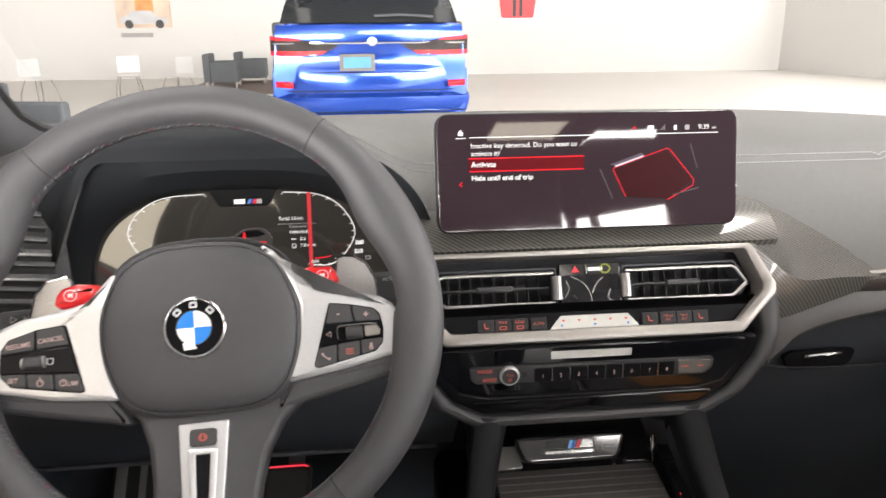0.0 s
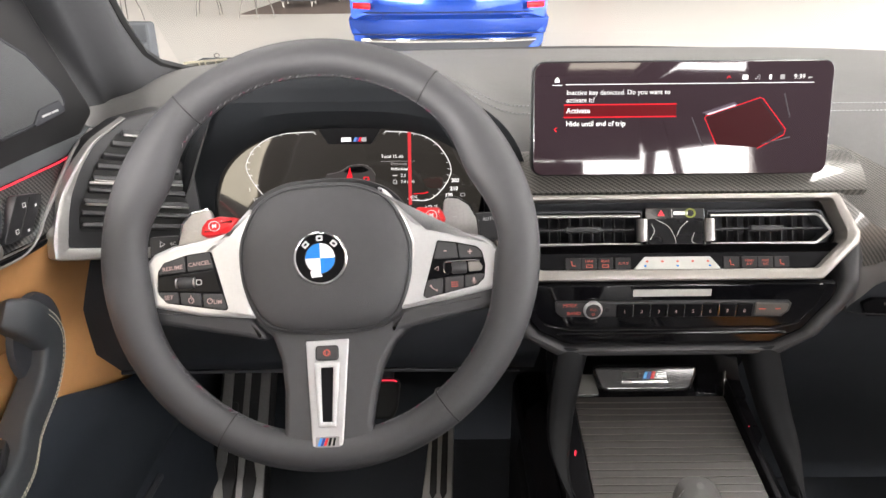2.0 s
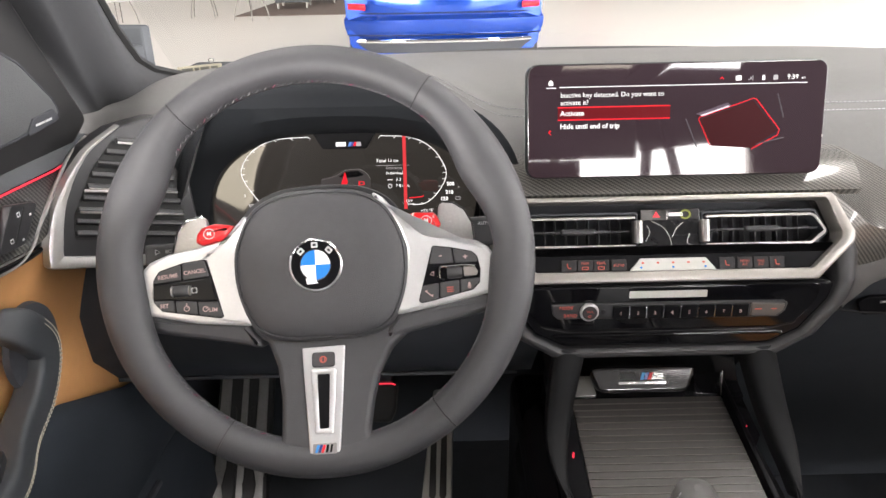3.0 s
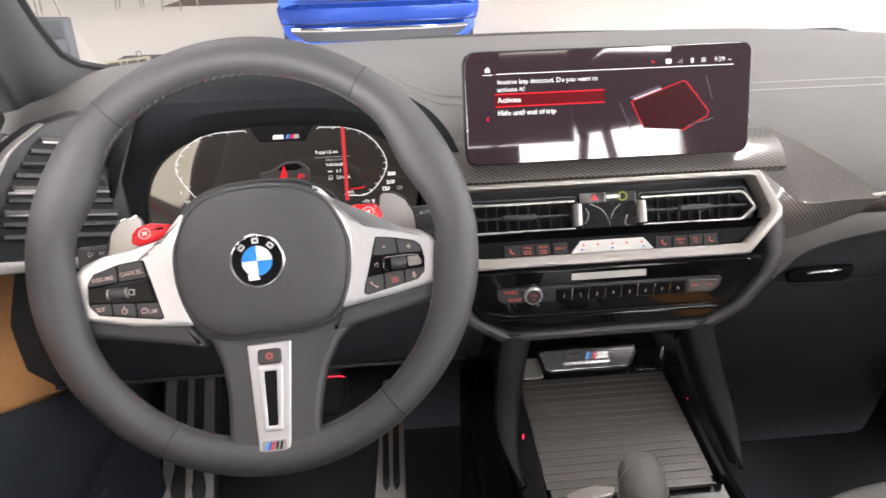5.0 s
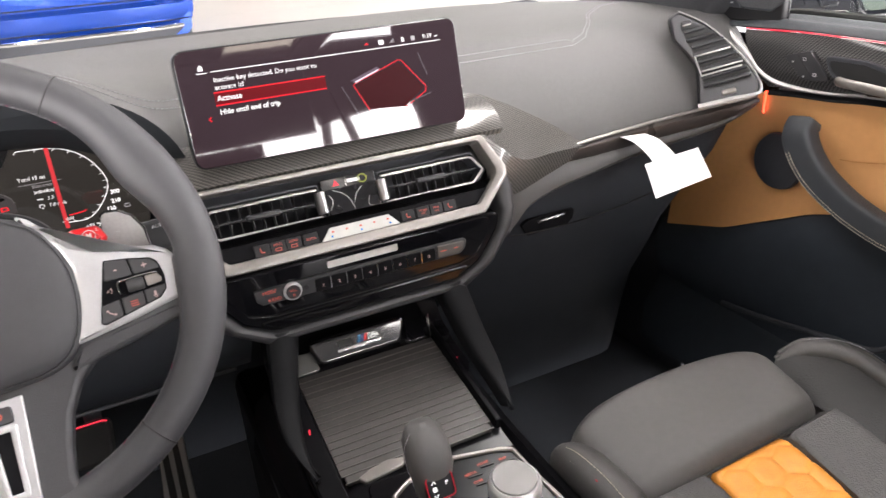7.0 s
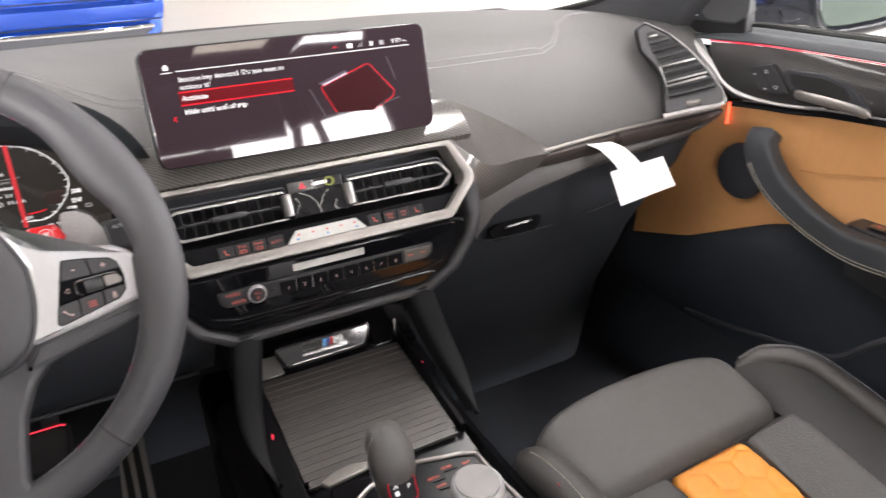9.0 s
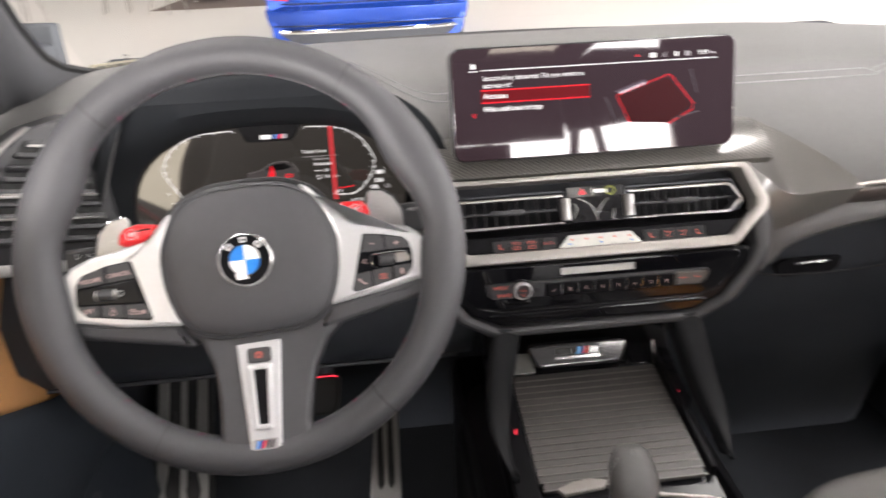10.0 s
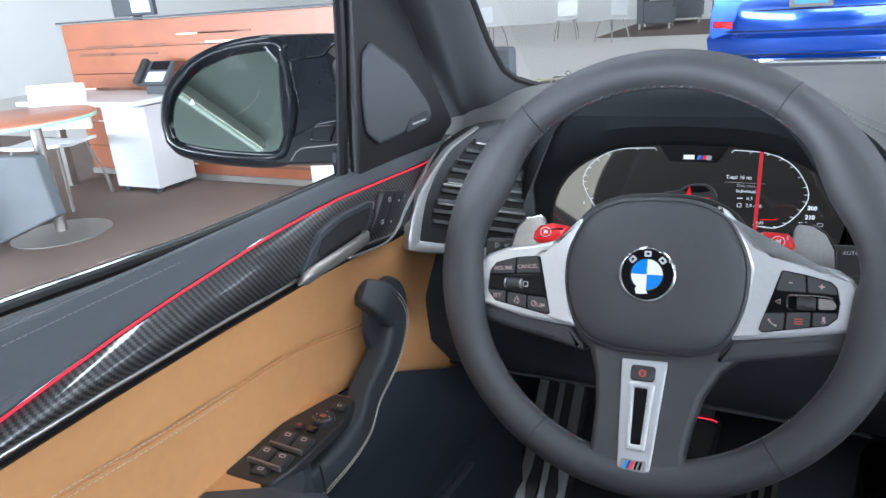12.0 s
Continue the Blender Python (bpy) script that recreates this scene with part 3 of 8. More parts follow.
part("satin_trim", sheet([[strip_point(x, dy, -trim_low(x) * k) for x in xs] for dy, k in ((0.002, 0.06), (-0.005, 0.25), (-0.007, 0.6), (-0.003, 0.95), (0.010, 1.1))], 0.003), surface("smoked_trim", (0.055, 0.047, 0.044), 0.28, 0.5, vary=0.1), dash, "smoked satin trim under the bright strip")
part("ambient_strip", tube([strip_point(x, -0.001, -trim_low(x) - 0.0015) for x in xs[:8]], 0.0009, 6), AMBIENT_DIM, dash, "thin glowing red light line")
BAND = [(0.199, 0.158, 0.928, 0.153, 0.884), (0.208, 0.168, 0.930, 0.159, 0.888), (0.226, 0.182, 0.931, 0.169, 0.894), (0.250, 0.194, 0.934, 0.182, 0.903), (0.285, 0.203, 0.938, 0.192, 0.910), (0.330, 0.209, 0.942, 0.199, 0.9155), (0.380, 0.213, 0.940, 0.204, 0.9205), (0.450, 0.214, 0.941, 0.208, 0.929), (0.560, 0.217, 0.945, 0.212, 0.936), (0.640, 0.217, 0.951, 0.213, 0.944), (0.700, 0.217, 0.966, 0.214, 0.961)]
rows = []
for x, ya, za, yb, zb in BAND:
    a, b = Vector((x, ya, za)), Vector((x, yb, zb))
    rows.append([a + Vector((0, 0.012, 0.004)), a, a.lerp(b, 0.4) + Vector((0, -0.002, 0.001)), a.lerp(b, 0.8) + Vector((0, -0.0015, 0)), b, b + Vector((0, 0.006, -0.006)), b + Vector((0, 0.035, -0.008))])
part("lower_band", sheet([[Vector(q) for q in col] for col in zip(*[spline(list(c), 4) for c in zip(*rows)])], 0.004), surface("band_plastic", (0.060, 0.058, 0.057), 0.45, vary=0.1, bump=0.2, bump_scale=1800), dash, "soft grey band above the glove box")
lid = []
for z, y, x1 in ((0.955, 0.245, 0.715), (0.925, 0.238, 0.700), (0.89, 0.236, 0.672), (0.84, 0.243, 0.625), (0.78, 0.262, 0.590), (0.72, 0.30, 0.605), (0.62, 0.37, 0.630), (0.50, 0.43, 0.660), (0.36, 0.48, 0.68)):
    lid.append([Vector((0.160 + (x1 - 0.160) * u, y + 0.03 * max(0, (u - 0.9) / 0.1) ** 2, z)) for u in (0, 0.15, 0.35, 0.6, 0.8, 0.9, 0.95, 1.0)])
part("glove_box", sheet(lid, 0.02), GLOVE, dash, "black glove box lid and lower panel")
part("lid_gap", tube(spline([(0.20, 0.222, 0.862), (0.262, 0.225, 0.840), (0.40, 0.232, 0.835), (0.54, 0.238, 0.848), (0.63, 0.241, 0.862)], 6), 0.0012, 6), RUBBER, dash, "thin gap round the glove box lid")
g = pose(0.317, 0.232, 0.845, 84)
part("glove_latch", plate(rounded([(-0.050, 0.006), (-0.042, -0.012), (0.028, -0.012), (0.040, -0.004), (0.046, 0.012), (-0.036, 0.012)], 0.005, 3), -0.004, 0.002, 0.001), RAIL, dash, "black latch recess", g)
part("latch_pull", tube([(-0.024, 0.006, 0.004), (0.0, 0.008, 0.006), (0.024, 0.008, 0.004)], 0.0022, 8), CHROME, dash, "chrome latch pull", g)

# ---- centre stack ----
V = pose(0, 0.165, 0.968, 64)
stack = thing("centre_stack", "centre console fascia with air vents and climate keys", "centre stack", 0, 0.2, 0.83)
hexo = [(-0.181, 0.051), (-0.204, 0.006), (-0.203, -0.005), (-0.160, -0.046), (0.160, -0.046), (0.203, -0.005), (0.204, 0.006), (0.181, 0.051)]
hexi = [(-0.173, 0.0445), (-0.188, 0.007), (-0.187, -0.001), (-0.154, -0.033), (0.154, -0.033), (0.187, -0.001), (0.188, 0.007), (0.173, 0.0445)]
hexo, hexi = rounded(hexo, 0.008, 3), rounded(hexi, 0.006, 3)
part("vent_frame", hoop(hexo, hexi, -0.022, 0.004, 0.003), SATIN, stack, "satin aluminium frame round the vents", V)
part("vent_backing", plate(inset(ccw(hexi), -0.002), -0.045, -0.040), DARK, stack, m=V)
part("key_ledge", plate(rounded([(-0.186, -0.002), (-0.155, -0.0335), (0.155, -0.0335), (0.186, -0.002), (0.17, -0.013), (-0.17, -0.013)], 0.003), -0.03, -0.004, 0.002), RAIL, stack, "black ledge for the climate keys", V)
for sx in (-1, 1):
    vent = part("air_vent", hoop(rounded([(sx * 0.036, 0.034), (sx * 0.165, 0.034), (sx * 0.179, 0.0075), (sx * 0.160, -0.012), (sx * 0.036, -0.012)], 0.004, 3), rounded([(sx * 0.038, 0.031), (sx * 0.163, 0.031), (sx * 0.175, 0.0075), (sx * 0.158, -0.009), (sx * 0.038, -0.009)], 0.003, 3), -0.035, -0.008, 0.001), DARK, stack, "black air vent", V)
    loop = [(sx * 0.040, 0.0275, -0.001), (sx * 0.158, 0.0275, 0), (sx * 0.163, 0.025, 0), (sx * 0.1735, 0.0100, 0), (sx * 0.1725, 0.0070, 0), (sx * 0.157, -0.0050, 0), (sx * 0.040, -0.0050, -0.001)]
    part("bright_vane", tube(loop, 0.0015, 8, flat=1.3), VANE, vent, "satin aluminium vane edge", V @ pose(0, 0, -0.005))
    part("thumb_wheel", moved(lathe([(0.0001, -0.0130)] + [(0.0058 + 0.0005 * (k % 2), -0.0125 + 0.00179 * k) for k in range(15)] + [(0.0001, 0.0130)], 20), pose(0, 0, 0, 90)), surface("ribbed_chrome", (0.34, 0.33, 0.32), 0.34, 1.0, vary=0.08), vent, "ribbed chrome thumb wheel", V @ pose(sx * 0.0378, 0.0110, -0.005))
    for k in range(9):
        part("fin", block(-0.0006, 0.0006, -0.019, 0.019, -0.012, 0.0, 0.0003), BUTTON, vent, m=V @ pose(sx * (0.052 + 0.0125 * k), 0.0105, -0.022))
    part("slat", block(0, 0.124, -0.0010, 0.0010, -0.010, 0.0, 0.0003), BUTTON, vent, m=V @ pose(min(sx * 0.045, sx * 0.169), 0.0125, -0.012))
    part("slider", block(-0.019, 0.019, -0.0032, 0.0032, -0.006, 0.004, 0.002), BUTTON, vent, "black slider", m=V @ pose(sx * 0.104, 0.0125, -0.010))

climate = part("climate_display", plate(rect(0.067, 0.050, 0.002), -0.03, -0.006, 0.001), PIANO, stack, "gloss black climate display under wrinkled film", V @ pose(0, 0.0115, 0))
FILMY = surface("wrinkled_film", (0.007, 0.007, 0.008), 0.2, vary=0.4, bump=1.0, bump_scale=110, spec=0.25)
part("display_film", plate(rect(0.062, 0.036, 0.003), 0, 0.0006), FILMY, climate, "wrinkled clear film", V @ pose(0, 0.006, -0.0055))
for crease in (((-0.022, 0.017), (-0.008, 0.009), (-0.001, -0.004), (0.0, -0.014)), ((0.014, 0.015), (0.006, 0.008), (0.001, -0.002)), ((-0.029, -0.006), (-0.024, 0.004), (-0.027, 0.012)), ((0.026, -0.012), (0.018, -0.008), (0.021, 0.002))):
    part("film_crease", tube(spline([(x, y, 0) for x, y in crease], 4), 0.0004, 5), FILM, climate, "bright crease in the film", V @ pose(0, 0.006, -0.0050))
part("hazard_key", plate([(-0.004, -0.003), (0.004, -0.003), (0, 0.004)], 0, 0.0008), glow("hazard_red", (1, 0.08, 0.1), 0.9), climate, "red hazard triangle", V @ pose(-0.016, 0.030, -0.0055))
part("key_divider", block(-0.0006, 0.0006, -0.005, 0.005, 0, 0.001), CHROME, climate, m=V @ pose(-0.004, 0.030, -0.0055))
part("sticker_ring", hoop(oval(0.0062, 0.0055, 20), oval(0.0042, 0.0037, 20), 0, 0.0006), glow("lime_mark", (0.55, 0.6, 0.15), 0.28), climate, "yellow-green ring mark", V @ pose(0.017, 0.030, -0.0055))
# glint on the key row, laid on as a white bar
part("key_glint", plate(rect(0.016, 0.004, 0.001), 0, 0.0006), WHITE_MARK, climate, "white bar painted as a glint", V @ pose(0.006, 0.030, -0.0055))

ky = -0.0262
part("key_film", plate(rounded([(-0.049, ky - 0.0068), (0.049, ky - 0.0068), (0.0365, ky + 0.0072), (-0.0365, ky + 0.0072)], 0.001), -0.006, -0.0018, 0.0006), FILM, stack, "silvery film over the temperature keys", V)
for k, x in enumerate((-0.034, -0.017, 0.0, 0.017, 0.034)):
    mark = part("temperature_mark", plate(oval(0.0016, 0.0012, 10), 0, 0.0003), PINK, stack, "small red mark", V @ pose(x, ky + 0.002, -0.0017))
    if k in (0, 2, 4):
        part("temperature_mark", plate(oval(0.0014, 0.0012, 10), 0, 0.0003), BLUE_MARK, stack, "small blue mark", V @ pose(x * 1.06, ky - 0.003, -0.0017))
keys = [(-0.1165, ""), (-0.0985, "MAX"), (-0.0805, "REAR"), (-0.0605, "AUTO"), (0.0605, ""), (0.0805, "MENU\nA/C"), (0.0985, "MAX\nA/C"), (0.1165, "")]
for x, word in keys:
    key = part("climate_key", plate(rect(0.0172, 0.0132, 0.001, 2), -0.006, -0.0022, 0.0006), KEY_BLACK, stack, m=V @ pose(x, ky, 0))
    at = V @ pose(x, ky, -0.0020)
    if word in ("MAX", "REAR"):
        text(word, 0.0042, PINK, key, at @ pose(0, 0.0028, 0))
        part("heater_mark", hoop(rect(0.0075, 0.0036, 0.0008, 2), rect(0.006, 0.0022, 0.0005, 2), 0, 0.0002), PINK, key, m=at @ pose(0, -0.0026, 0))
    elif word:
        text(word, 0.0042 if "\n" not in word else 0.0038, PINK, key, at)
    else:
        part("seat_mark", tube([(-0.002, 0.003, 0), (-0.001, -0.002, 0), (0.0025, -0.0025, 0)], 0.0007, 6), PINK, key, m=at)

# carbon trim under the display and the wings beside the vents
cgrid = []
for i in range(41):
    x = -0.215 + 0.43 * i / 40
    cgrid.append([Vector((x, y, z)) for y, z in ((0.290, 1.040), (0.245, 1.046), (0.215, 1.040), (0.200, 1.030), (0.190, 1.016), (0.196, 1.008))])
part("carbon_bridge", sheet(cgrid, 0.004), CARBON_DASH, stack, "lacquered carbon fibre trim under the display")
for sx in (1,):
    top = spline([(0.172, 0.262, 1.046), (0.212, 0.262, 1.048), (0.256, 0.252, 1.029), (0.312, 0.236, 0.998), (0.364, 0.2145, 0.9605)], 5)
    ridge = spline([(0.176, 0.196, 1.022), (0.207, 0.187, 0.994), (0.244, 0.186, 0.969), (0.300, 0.195, 0.9660), (0.360, 0.2120, 0.9590)], 5)
    foot = spline([(0.182, 0.188, 1.006), (0.205, 0.172, 0.960), (0.216, 0.176, 0.928), (0.278, 0.192, 0.9345), (0.356, 0.2125, 0.9480)], 5)
    grid = [[a.lerp(b, k / 5) for k in range(5)] + [b.lerp(c, k / 4) for k in range(5)] for a, b, c in zip(top, ridge, foot)]
    part("carbon_wing", sheet(grid, 0.003), CARBON_DASH, stack, "lacquered carbon fibre wing", sharp=25)

# gloss radio panel and its lip
R = pose(0, 0.150, 0.888, 88)
panel = [(-0.186, 0.034), (0.186, 0.034), (0.180, 0.010), (0.152, -0.028), (0.120, -0.044), (-0.120, -0.044), (-0.152, -0.028), (-0.180, 0.010)]
part("radio_panel", plate(rounded(panel, 0.012), -0.03, 0.0, 0.004), SELECT, stack, "gloss black radio panel", R)
shelf = [(-0.172, 0.0325), (0.172, 0.0325), (0.164, 0.006), (0.146, -0.0165), (0.118, -0.0225), (-0.118, -0.0225), (-0.146, -0.0165), (-0.164, 0.006)]
part("gloss_face", plate(rounded(shelf, 0.010), -0.004, 0.0022, 0.0022), RADIO, stack, "gloss black face behind the radio keys", R)
part("face_crease", tube([(x, y, 0.0008) for x, y in rounded([(-0.160, 0.002), (-0.145, -0.0185), (-0.116, -0.0252), (0.116, -0.0252), (0.145, -0.0185), (0.160, 0.002)], 0.008)[5:-5]], 0.0005, 5), surface("crease_sheen", (0.10, 0.10, 0.10), 0.2, 0.6), stack, m=R)
part("lower_gloss", plate(rounded([(-0.140, -0.0275), (0.140, -0.0275), (0.116, -0.0425), (-0.116, -0.0425)], 0.006), -0.004, 0.0030, 0.0028), RADIO, stack, "gloss black lower edge of the radio", R)
lip_o = [(-0.207, 0.084), (-0.2145, 0.058), (-0.210, 0.034), (-0.205, 0.012), (-0.172, -0.034), (-0.130, -0.060), (0.130, -0.060), (0.172, -0.034), (0.205, 0.012), (0.210, 0.034), (0.2145, 0.058), (0.207, 0.084)]
lip_i = [(-0.200, 0.082), (-0.186, 0.054), (-0.189, 0.034), (-0.182, 0.010), (-0.154, -0.029), (-0.120, -0.046), (0.120, -0.046), (0.154, -0.029), (0.182, 0.010), (0.189, 0.034), (0.186, 0.054), (0.200, 0.082)]
sections = []
for (ax, ay), (bx, by) in zip(rounded(lip_o, 0.012, 4)[4:-4], rounded(lip_i, 0.012, 4)[4:-4]):
    a, b = Vector((ax, ay, -0.45 * max(0, ay - 0.030))), Vector((bx, by, -0.45 * max(0, by - 0.030)))
    sections.append([a + Vector((0, 0, z)) * 1.0 + (b - a) * k for k, z in ((0, -0.05), (0, -0.005), (0.12, 0.001), (0.35, 0.004), (0.65, 0.004), (0.88, 0.001), (1.0, -0.004), (1.0, -0.03))])
part("fascia_lip", bridge(bmesh.new(), sections), surface("lip_plastic", (0.036, 0.036, 0.038), 0.45, bump=0.2, bump_scale=1800), stack, "grey soft plastic lip", R)
R = R @ pose(0, 0, 0.0022)
part("slot_film", plate(rect(0.088, 0.0085, 0.001), 0, 0.0008), FILM, stack, "pale film on the disc slot", R @ pose(-0.004, 0.022, 0))
strip = part("radio_keys", plate(rounded([(-0.136, 0.013), (-0.134, -0.001), (-0.128, -0.006), (0.122, -0.008), (0.130, -0.001), (0.132, 0.009), (0.128, 0.012)], 0.003), 0, 0.003, 0.0012), BUTTON, stack, "black radio key strip", R)
text("MODE", 0.0056, PINK, strip, R @ pose(-0.119, 0.0082, 0.0032))
text("BAND", 0.0056, PINK, strip, R @ pose(-0.114, -0.0015, 0.0032))
knob = part("volume_knob", lathe([(0.0108, 0), (0.0108, 0.0028), (0.0102, 0.0042), (0.0088, 0.0048), (0.0084, 0.0042), (0.0001, 0.0042)], 28), SILVER, strip, "chrome-rimmed volume knob", R @ pose(-0.093, 0.003, 0.002))
part("knob_cap", lathe([(0.0084, 0), (0.0084, 0.0014), (0.0001, 0.0016)], 24), BUTTON, strip, m=R @ pose(-0.093, 0.003, 0.0058))
text("VOL", 0.0042, PINK, strip, R @ pose(-0.093, 0.005, 0.0077))
part("power_mark", hoop(oval(0.0016, 0.0016, 14), oval(0.0011, 0.0011, 14), 0, 0.0003), PINK, strip, m=R @ pose(-0.093, -0.0005, 0.0076))
part("sensor", lathe([(0.0028, 0), (0.0028, 0.0008), (0.0001, 0.001)], 14), RUBBER, strip, m=R @ pose(-0.077, 0.003, 0.003))
for k in range(8):
    x = -0.0572 + 0.01935 * k
    key = part("preset_key", plate(rect(0.0182, 0.0155, 0.0012, 2), 0, 0.0042, 0.0008), RAIL, strip, "black preset key", R @ pose(x, 0.0018, 0.001))
    text(str(k + 1), 0.0060, KEYTEXT, key, R @ pose(x, 0.001, 0.0054))
    if k:
        part("key_edge", block(-0.0005, 0.0005, -0.007, 0.007, 0, 0.0045, 0.0003), CHROME, strip, m=R @ pose(x - 0.0097, 0.0018, 0.001))
part("seek_key", plate(rounded([(0.0905, 0.0105), (0.0905, -0.0055), (0.119, -0.006), (0.127, 0.001), (0.1285, 0.009)], 0.002), 0.002, 0.0045, 0.001), surface("grey_key", (0.09, 0.082, 0.075), 0.4), strip, "grey seek key", R)
bars([0.008], 0.0012, 0.0, PINK, strip, R @ pose(0.0985, 0.003, 0.0047))
bars([0.006], 0.0012, 0.0, PINK, strip, R @ pose(0.116, 0.003, 0.0047))

# ---- central display ----
S = pose(0, 0.199, 1.0965, 79)
disp = thing("central_display", "wide free-standing touch display showing a red and white menu", "display", 0, 0.2, 1.03)
body = part("housing", plate(rect(0.326, 0.124, 0.014, 6), -0.014, 0.0, 0.003), surface("display_rim", (0.03, 0.03, 0.032), 0.3, 0.6), disp, "dark metal display rim", S)
part("glass", plate(rect(0.3225, 0.1205, 0.0125, 6), 0.0, 0.0012, 0.0006), SCREEN, disp, "dark glossy display glass", S)
part("back_cover", plate(rect(0.27, 0.10, 0.02, 4), -0.03, -0.012, 0.0), DARK, disp, m=S)
# two glints on the rim, laid on as small bright ovals
for x, y in ((-0.1610, -0.022), (0.1610, -0.020)):
    part("edge_glint", plate(oval(0.0008, 0.0016, 10), 0, 0.0010), SATIN, disp, "small bright dot painted as a glint on the rim", S @ pose(x, y, 0.0004))
ST = S @ pose(0, 0, 0.0014)
text("Inactive key detected. Do you want to", 0.0072, LIT_WHITE, disp, ST @ pose(-0.1265, 0.0285, 0), align="LEFT")
text("activate it?", 0.0072, LIT_WHITE, disp, ST @ pose(-0.1265, 0.0205, 0), align="LEFT")
text("Activate", 0.0078, LIT_WHITE, disp, ST @ pose(-0.1265, 0.0092, 0.0002), align="LEFT", bold=0.0001)
text("Hide until end of trip", 0.0076, LIT_WHITE, disp, ST @ pose(-0.1265, -0.0048, 0), align="LEFT", bold=0.0001)
text("9:39", 0.0072, LIT_WHITE, disp, ST @ pose(0.124, 0.0432, 0))
text("am", 0.0036, LIT_WHITE, disp, ST @ pose(0.1355, 0.0425, 0))
part("menu_bar", plate(rect(0.122, 0.0125, 0.0), 0, 0.00012), LIT_DIM, disp, "dark red menu bar", ST @ pose(-0.068, 0.009, 0))
for v in (0.0157, 0.0024):
    part("menu_line", block(-0.129, -0.007, v - 0.0006, v + 0.0006, 0.0001, 0.0003), LIT_RED, disp, "bright red menu line", ST)
part("status_line", block(-0.1275, 0.140, 0.0368, 0.0376, 0, 0.0002), LIT_WHITE, disp, "thin white line", ST)
part("home_line", block(-0.142, -0.1315, 0.0362, 0.0370, 0, 0.0002), LIT_WHITE, disp, m=ST)
part("home_mark", plate([(-0.1395, 0.0392), (-0.1345, 0.0392), (-0.1345, 0.0425), (-0.137, 0.0452), (-0.1395, 0.0425)], 0, 0.0002), LIT_WHITE, disp, "white house mark", ST)
for x, w in ((0.0655, 0.0062), (0.0925, 0.003), (0.1055, 0.005)):
    part("status_mark", plate(rect(w, 0.0052, 0.001, 2), 0, 0.0002), LIT_WHITE if x < 0.08 or x > 0.09 and x < 0.1 else LIT_GREY, disp, "small white status mark", ST @ pose(x, 0.0432, 0))
part("status_mark", tube([(0.0755, 0.0415, 0), (0.078, 0.0415, 0), (0.081, 0.046, 0), (0.081, 0.0405, 0), (0.078, 0.044, 0)], 0.0004, 5), LIT_GREY, disp, m=ST)
part("arrow_mark", tube([(0.046, 0.0425, 0), (0.0478, 0.0445, 0), (0.0496, 0.0425, 0)], 0.0006, 5), LIT_RED, disp, m=ST)
part("arrow_mark", tube([(-0.1365, -0.0085, 0), (-0.139, -0.0107, 0), (-0.1365, -0.0129, 0)], 0.0007, 5), LIT_RED, disp, m=ST)
part("key_fob_outline", tube([(0.0385, -0.0285, 0), (0.0245, 0.0005, 0), (0.026, 0.0025, 0), (0.083, 0.0215, 0), (0.0865, 0.0205, 0), (0.1135, -0.0125, 0), (0.1120, -0.0185, 0), (0.084, -0.033, 0)], 0.0005, 6), LIT_RED, disp, "red outline of a key", ST)
part("key_fob_face", plate([(0.0395, -0.0285), (0.026, 0.0005), (0.083, 0.019), (0.111, -0.0135), (0.084, -0.032)], 0, 0.0001), glow("key_dark_red", (0.14, 0.004, 0.012), 0.07), disp, m=ST)
part("key_fob_edge", plate([(0.021, 0.006), (0.0555, 0.0175), (0.060, 0.014), (0.030, 0.0035)], 0, 0.00015), glow("key_violet", (0.20, 0.15, 0.20), 0.35), disp, "grey key edge", ST)
part("key_fob_glint", plate([(0.026, 0.0045), (0.0565, 0.0145), (0.058, 0.013), (0.029, 0.003)], 0, 0.0003), glow("key_glint", (0.9, 0.85, 0.95), 0.7), disp, m=ST)
for a, b in (((0.0105, 0.001), (0.024, -0.03)), ((0.109, 0.026), (0.117, 0.0)), ((0.089, -0.028), (0.119, -0.021))):
    part("key_shadow_line", tube([(*a, 0), (*b, 0)], 0.0007, 5), glow("key_grey", (0.2, 0.18, 0.2), 0.3), disp, m=ST)

# ---- instrument display ----
C = pose(-0.375, 0.272, 1.02, 76)
clus = thing("instrument_display", "black glass instrument display with white and red figures", "instrument display", -0.375, 0.27, 0.93)
part("glass", plate(rounded([(-0.165, -0.095), (0.15, -0.095), (0.165, -0.01), (0.135, 0.055), (0.062, 0.074), (-0.085, 0.074), (-0.14, 0.055), (-0.165, 0.0)], 0.012), -0.01, 0.0, 0.0), CLUSTER, clus, m=C)
C = C @ pose(0, -0.0090, 0)
CT = C @ pose(0, 0, 0.0006)
part("visor_notch", plate(rounded([(-0.044, 0.084), (0.046, 0.084), (0.040, 0.060), (0.028, 0.041), (-0.025, 0.041), (-0.037, 0.060)], 0.004), 0, 0.004, 0.0), RAIL, clus, "black notch under the hood", C)
bars([0.012], 0.005, 0, LIT_WHITE, clus, C @ pose(-0.003, 0.0465, 0.0046))
for k, mt in enumerate((glow("badge_blue", (0.15, 0.35, 0.9), 0.6), glow("badge_dark", (0.1, 0.1, 0.4), 0.5), LIT_RED)):
    part("badge_stripe", plate([(0.0055 + k * 0.003, -0.0025), (0.0085 + k * 0.003, -0.0025), (0.0105 + k * 0.003, 0.0025), (0.0075 + k * 0.003, 0.0025)], 0, 0.0003), mt, clus, m=C @ pose(0, 0.0465, 0.0046))
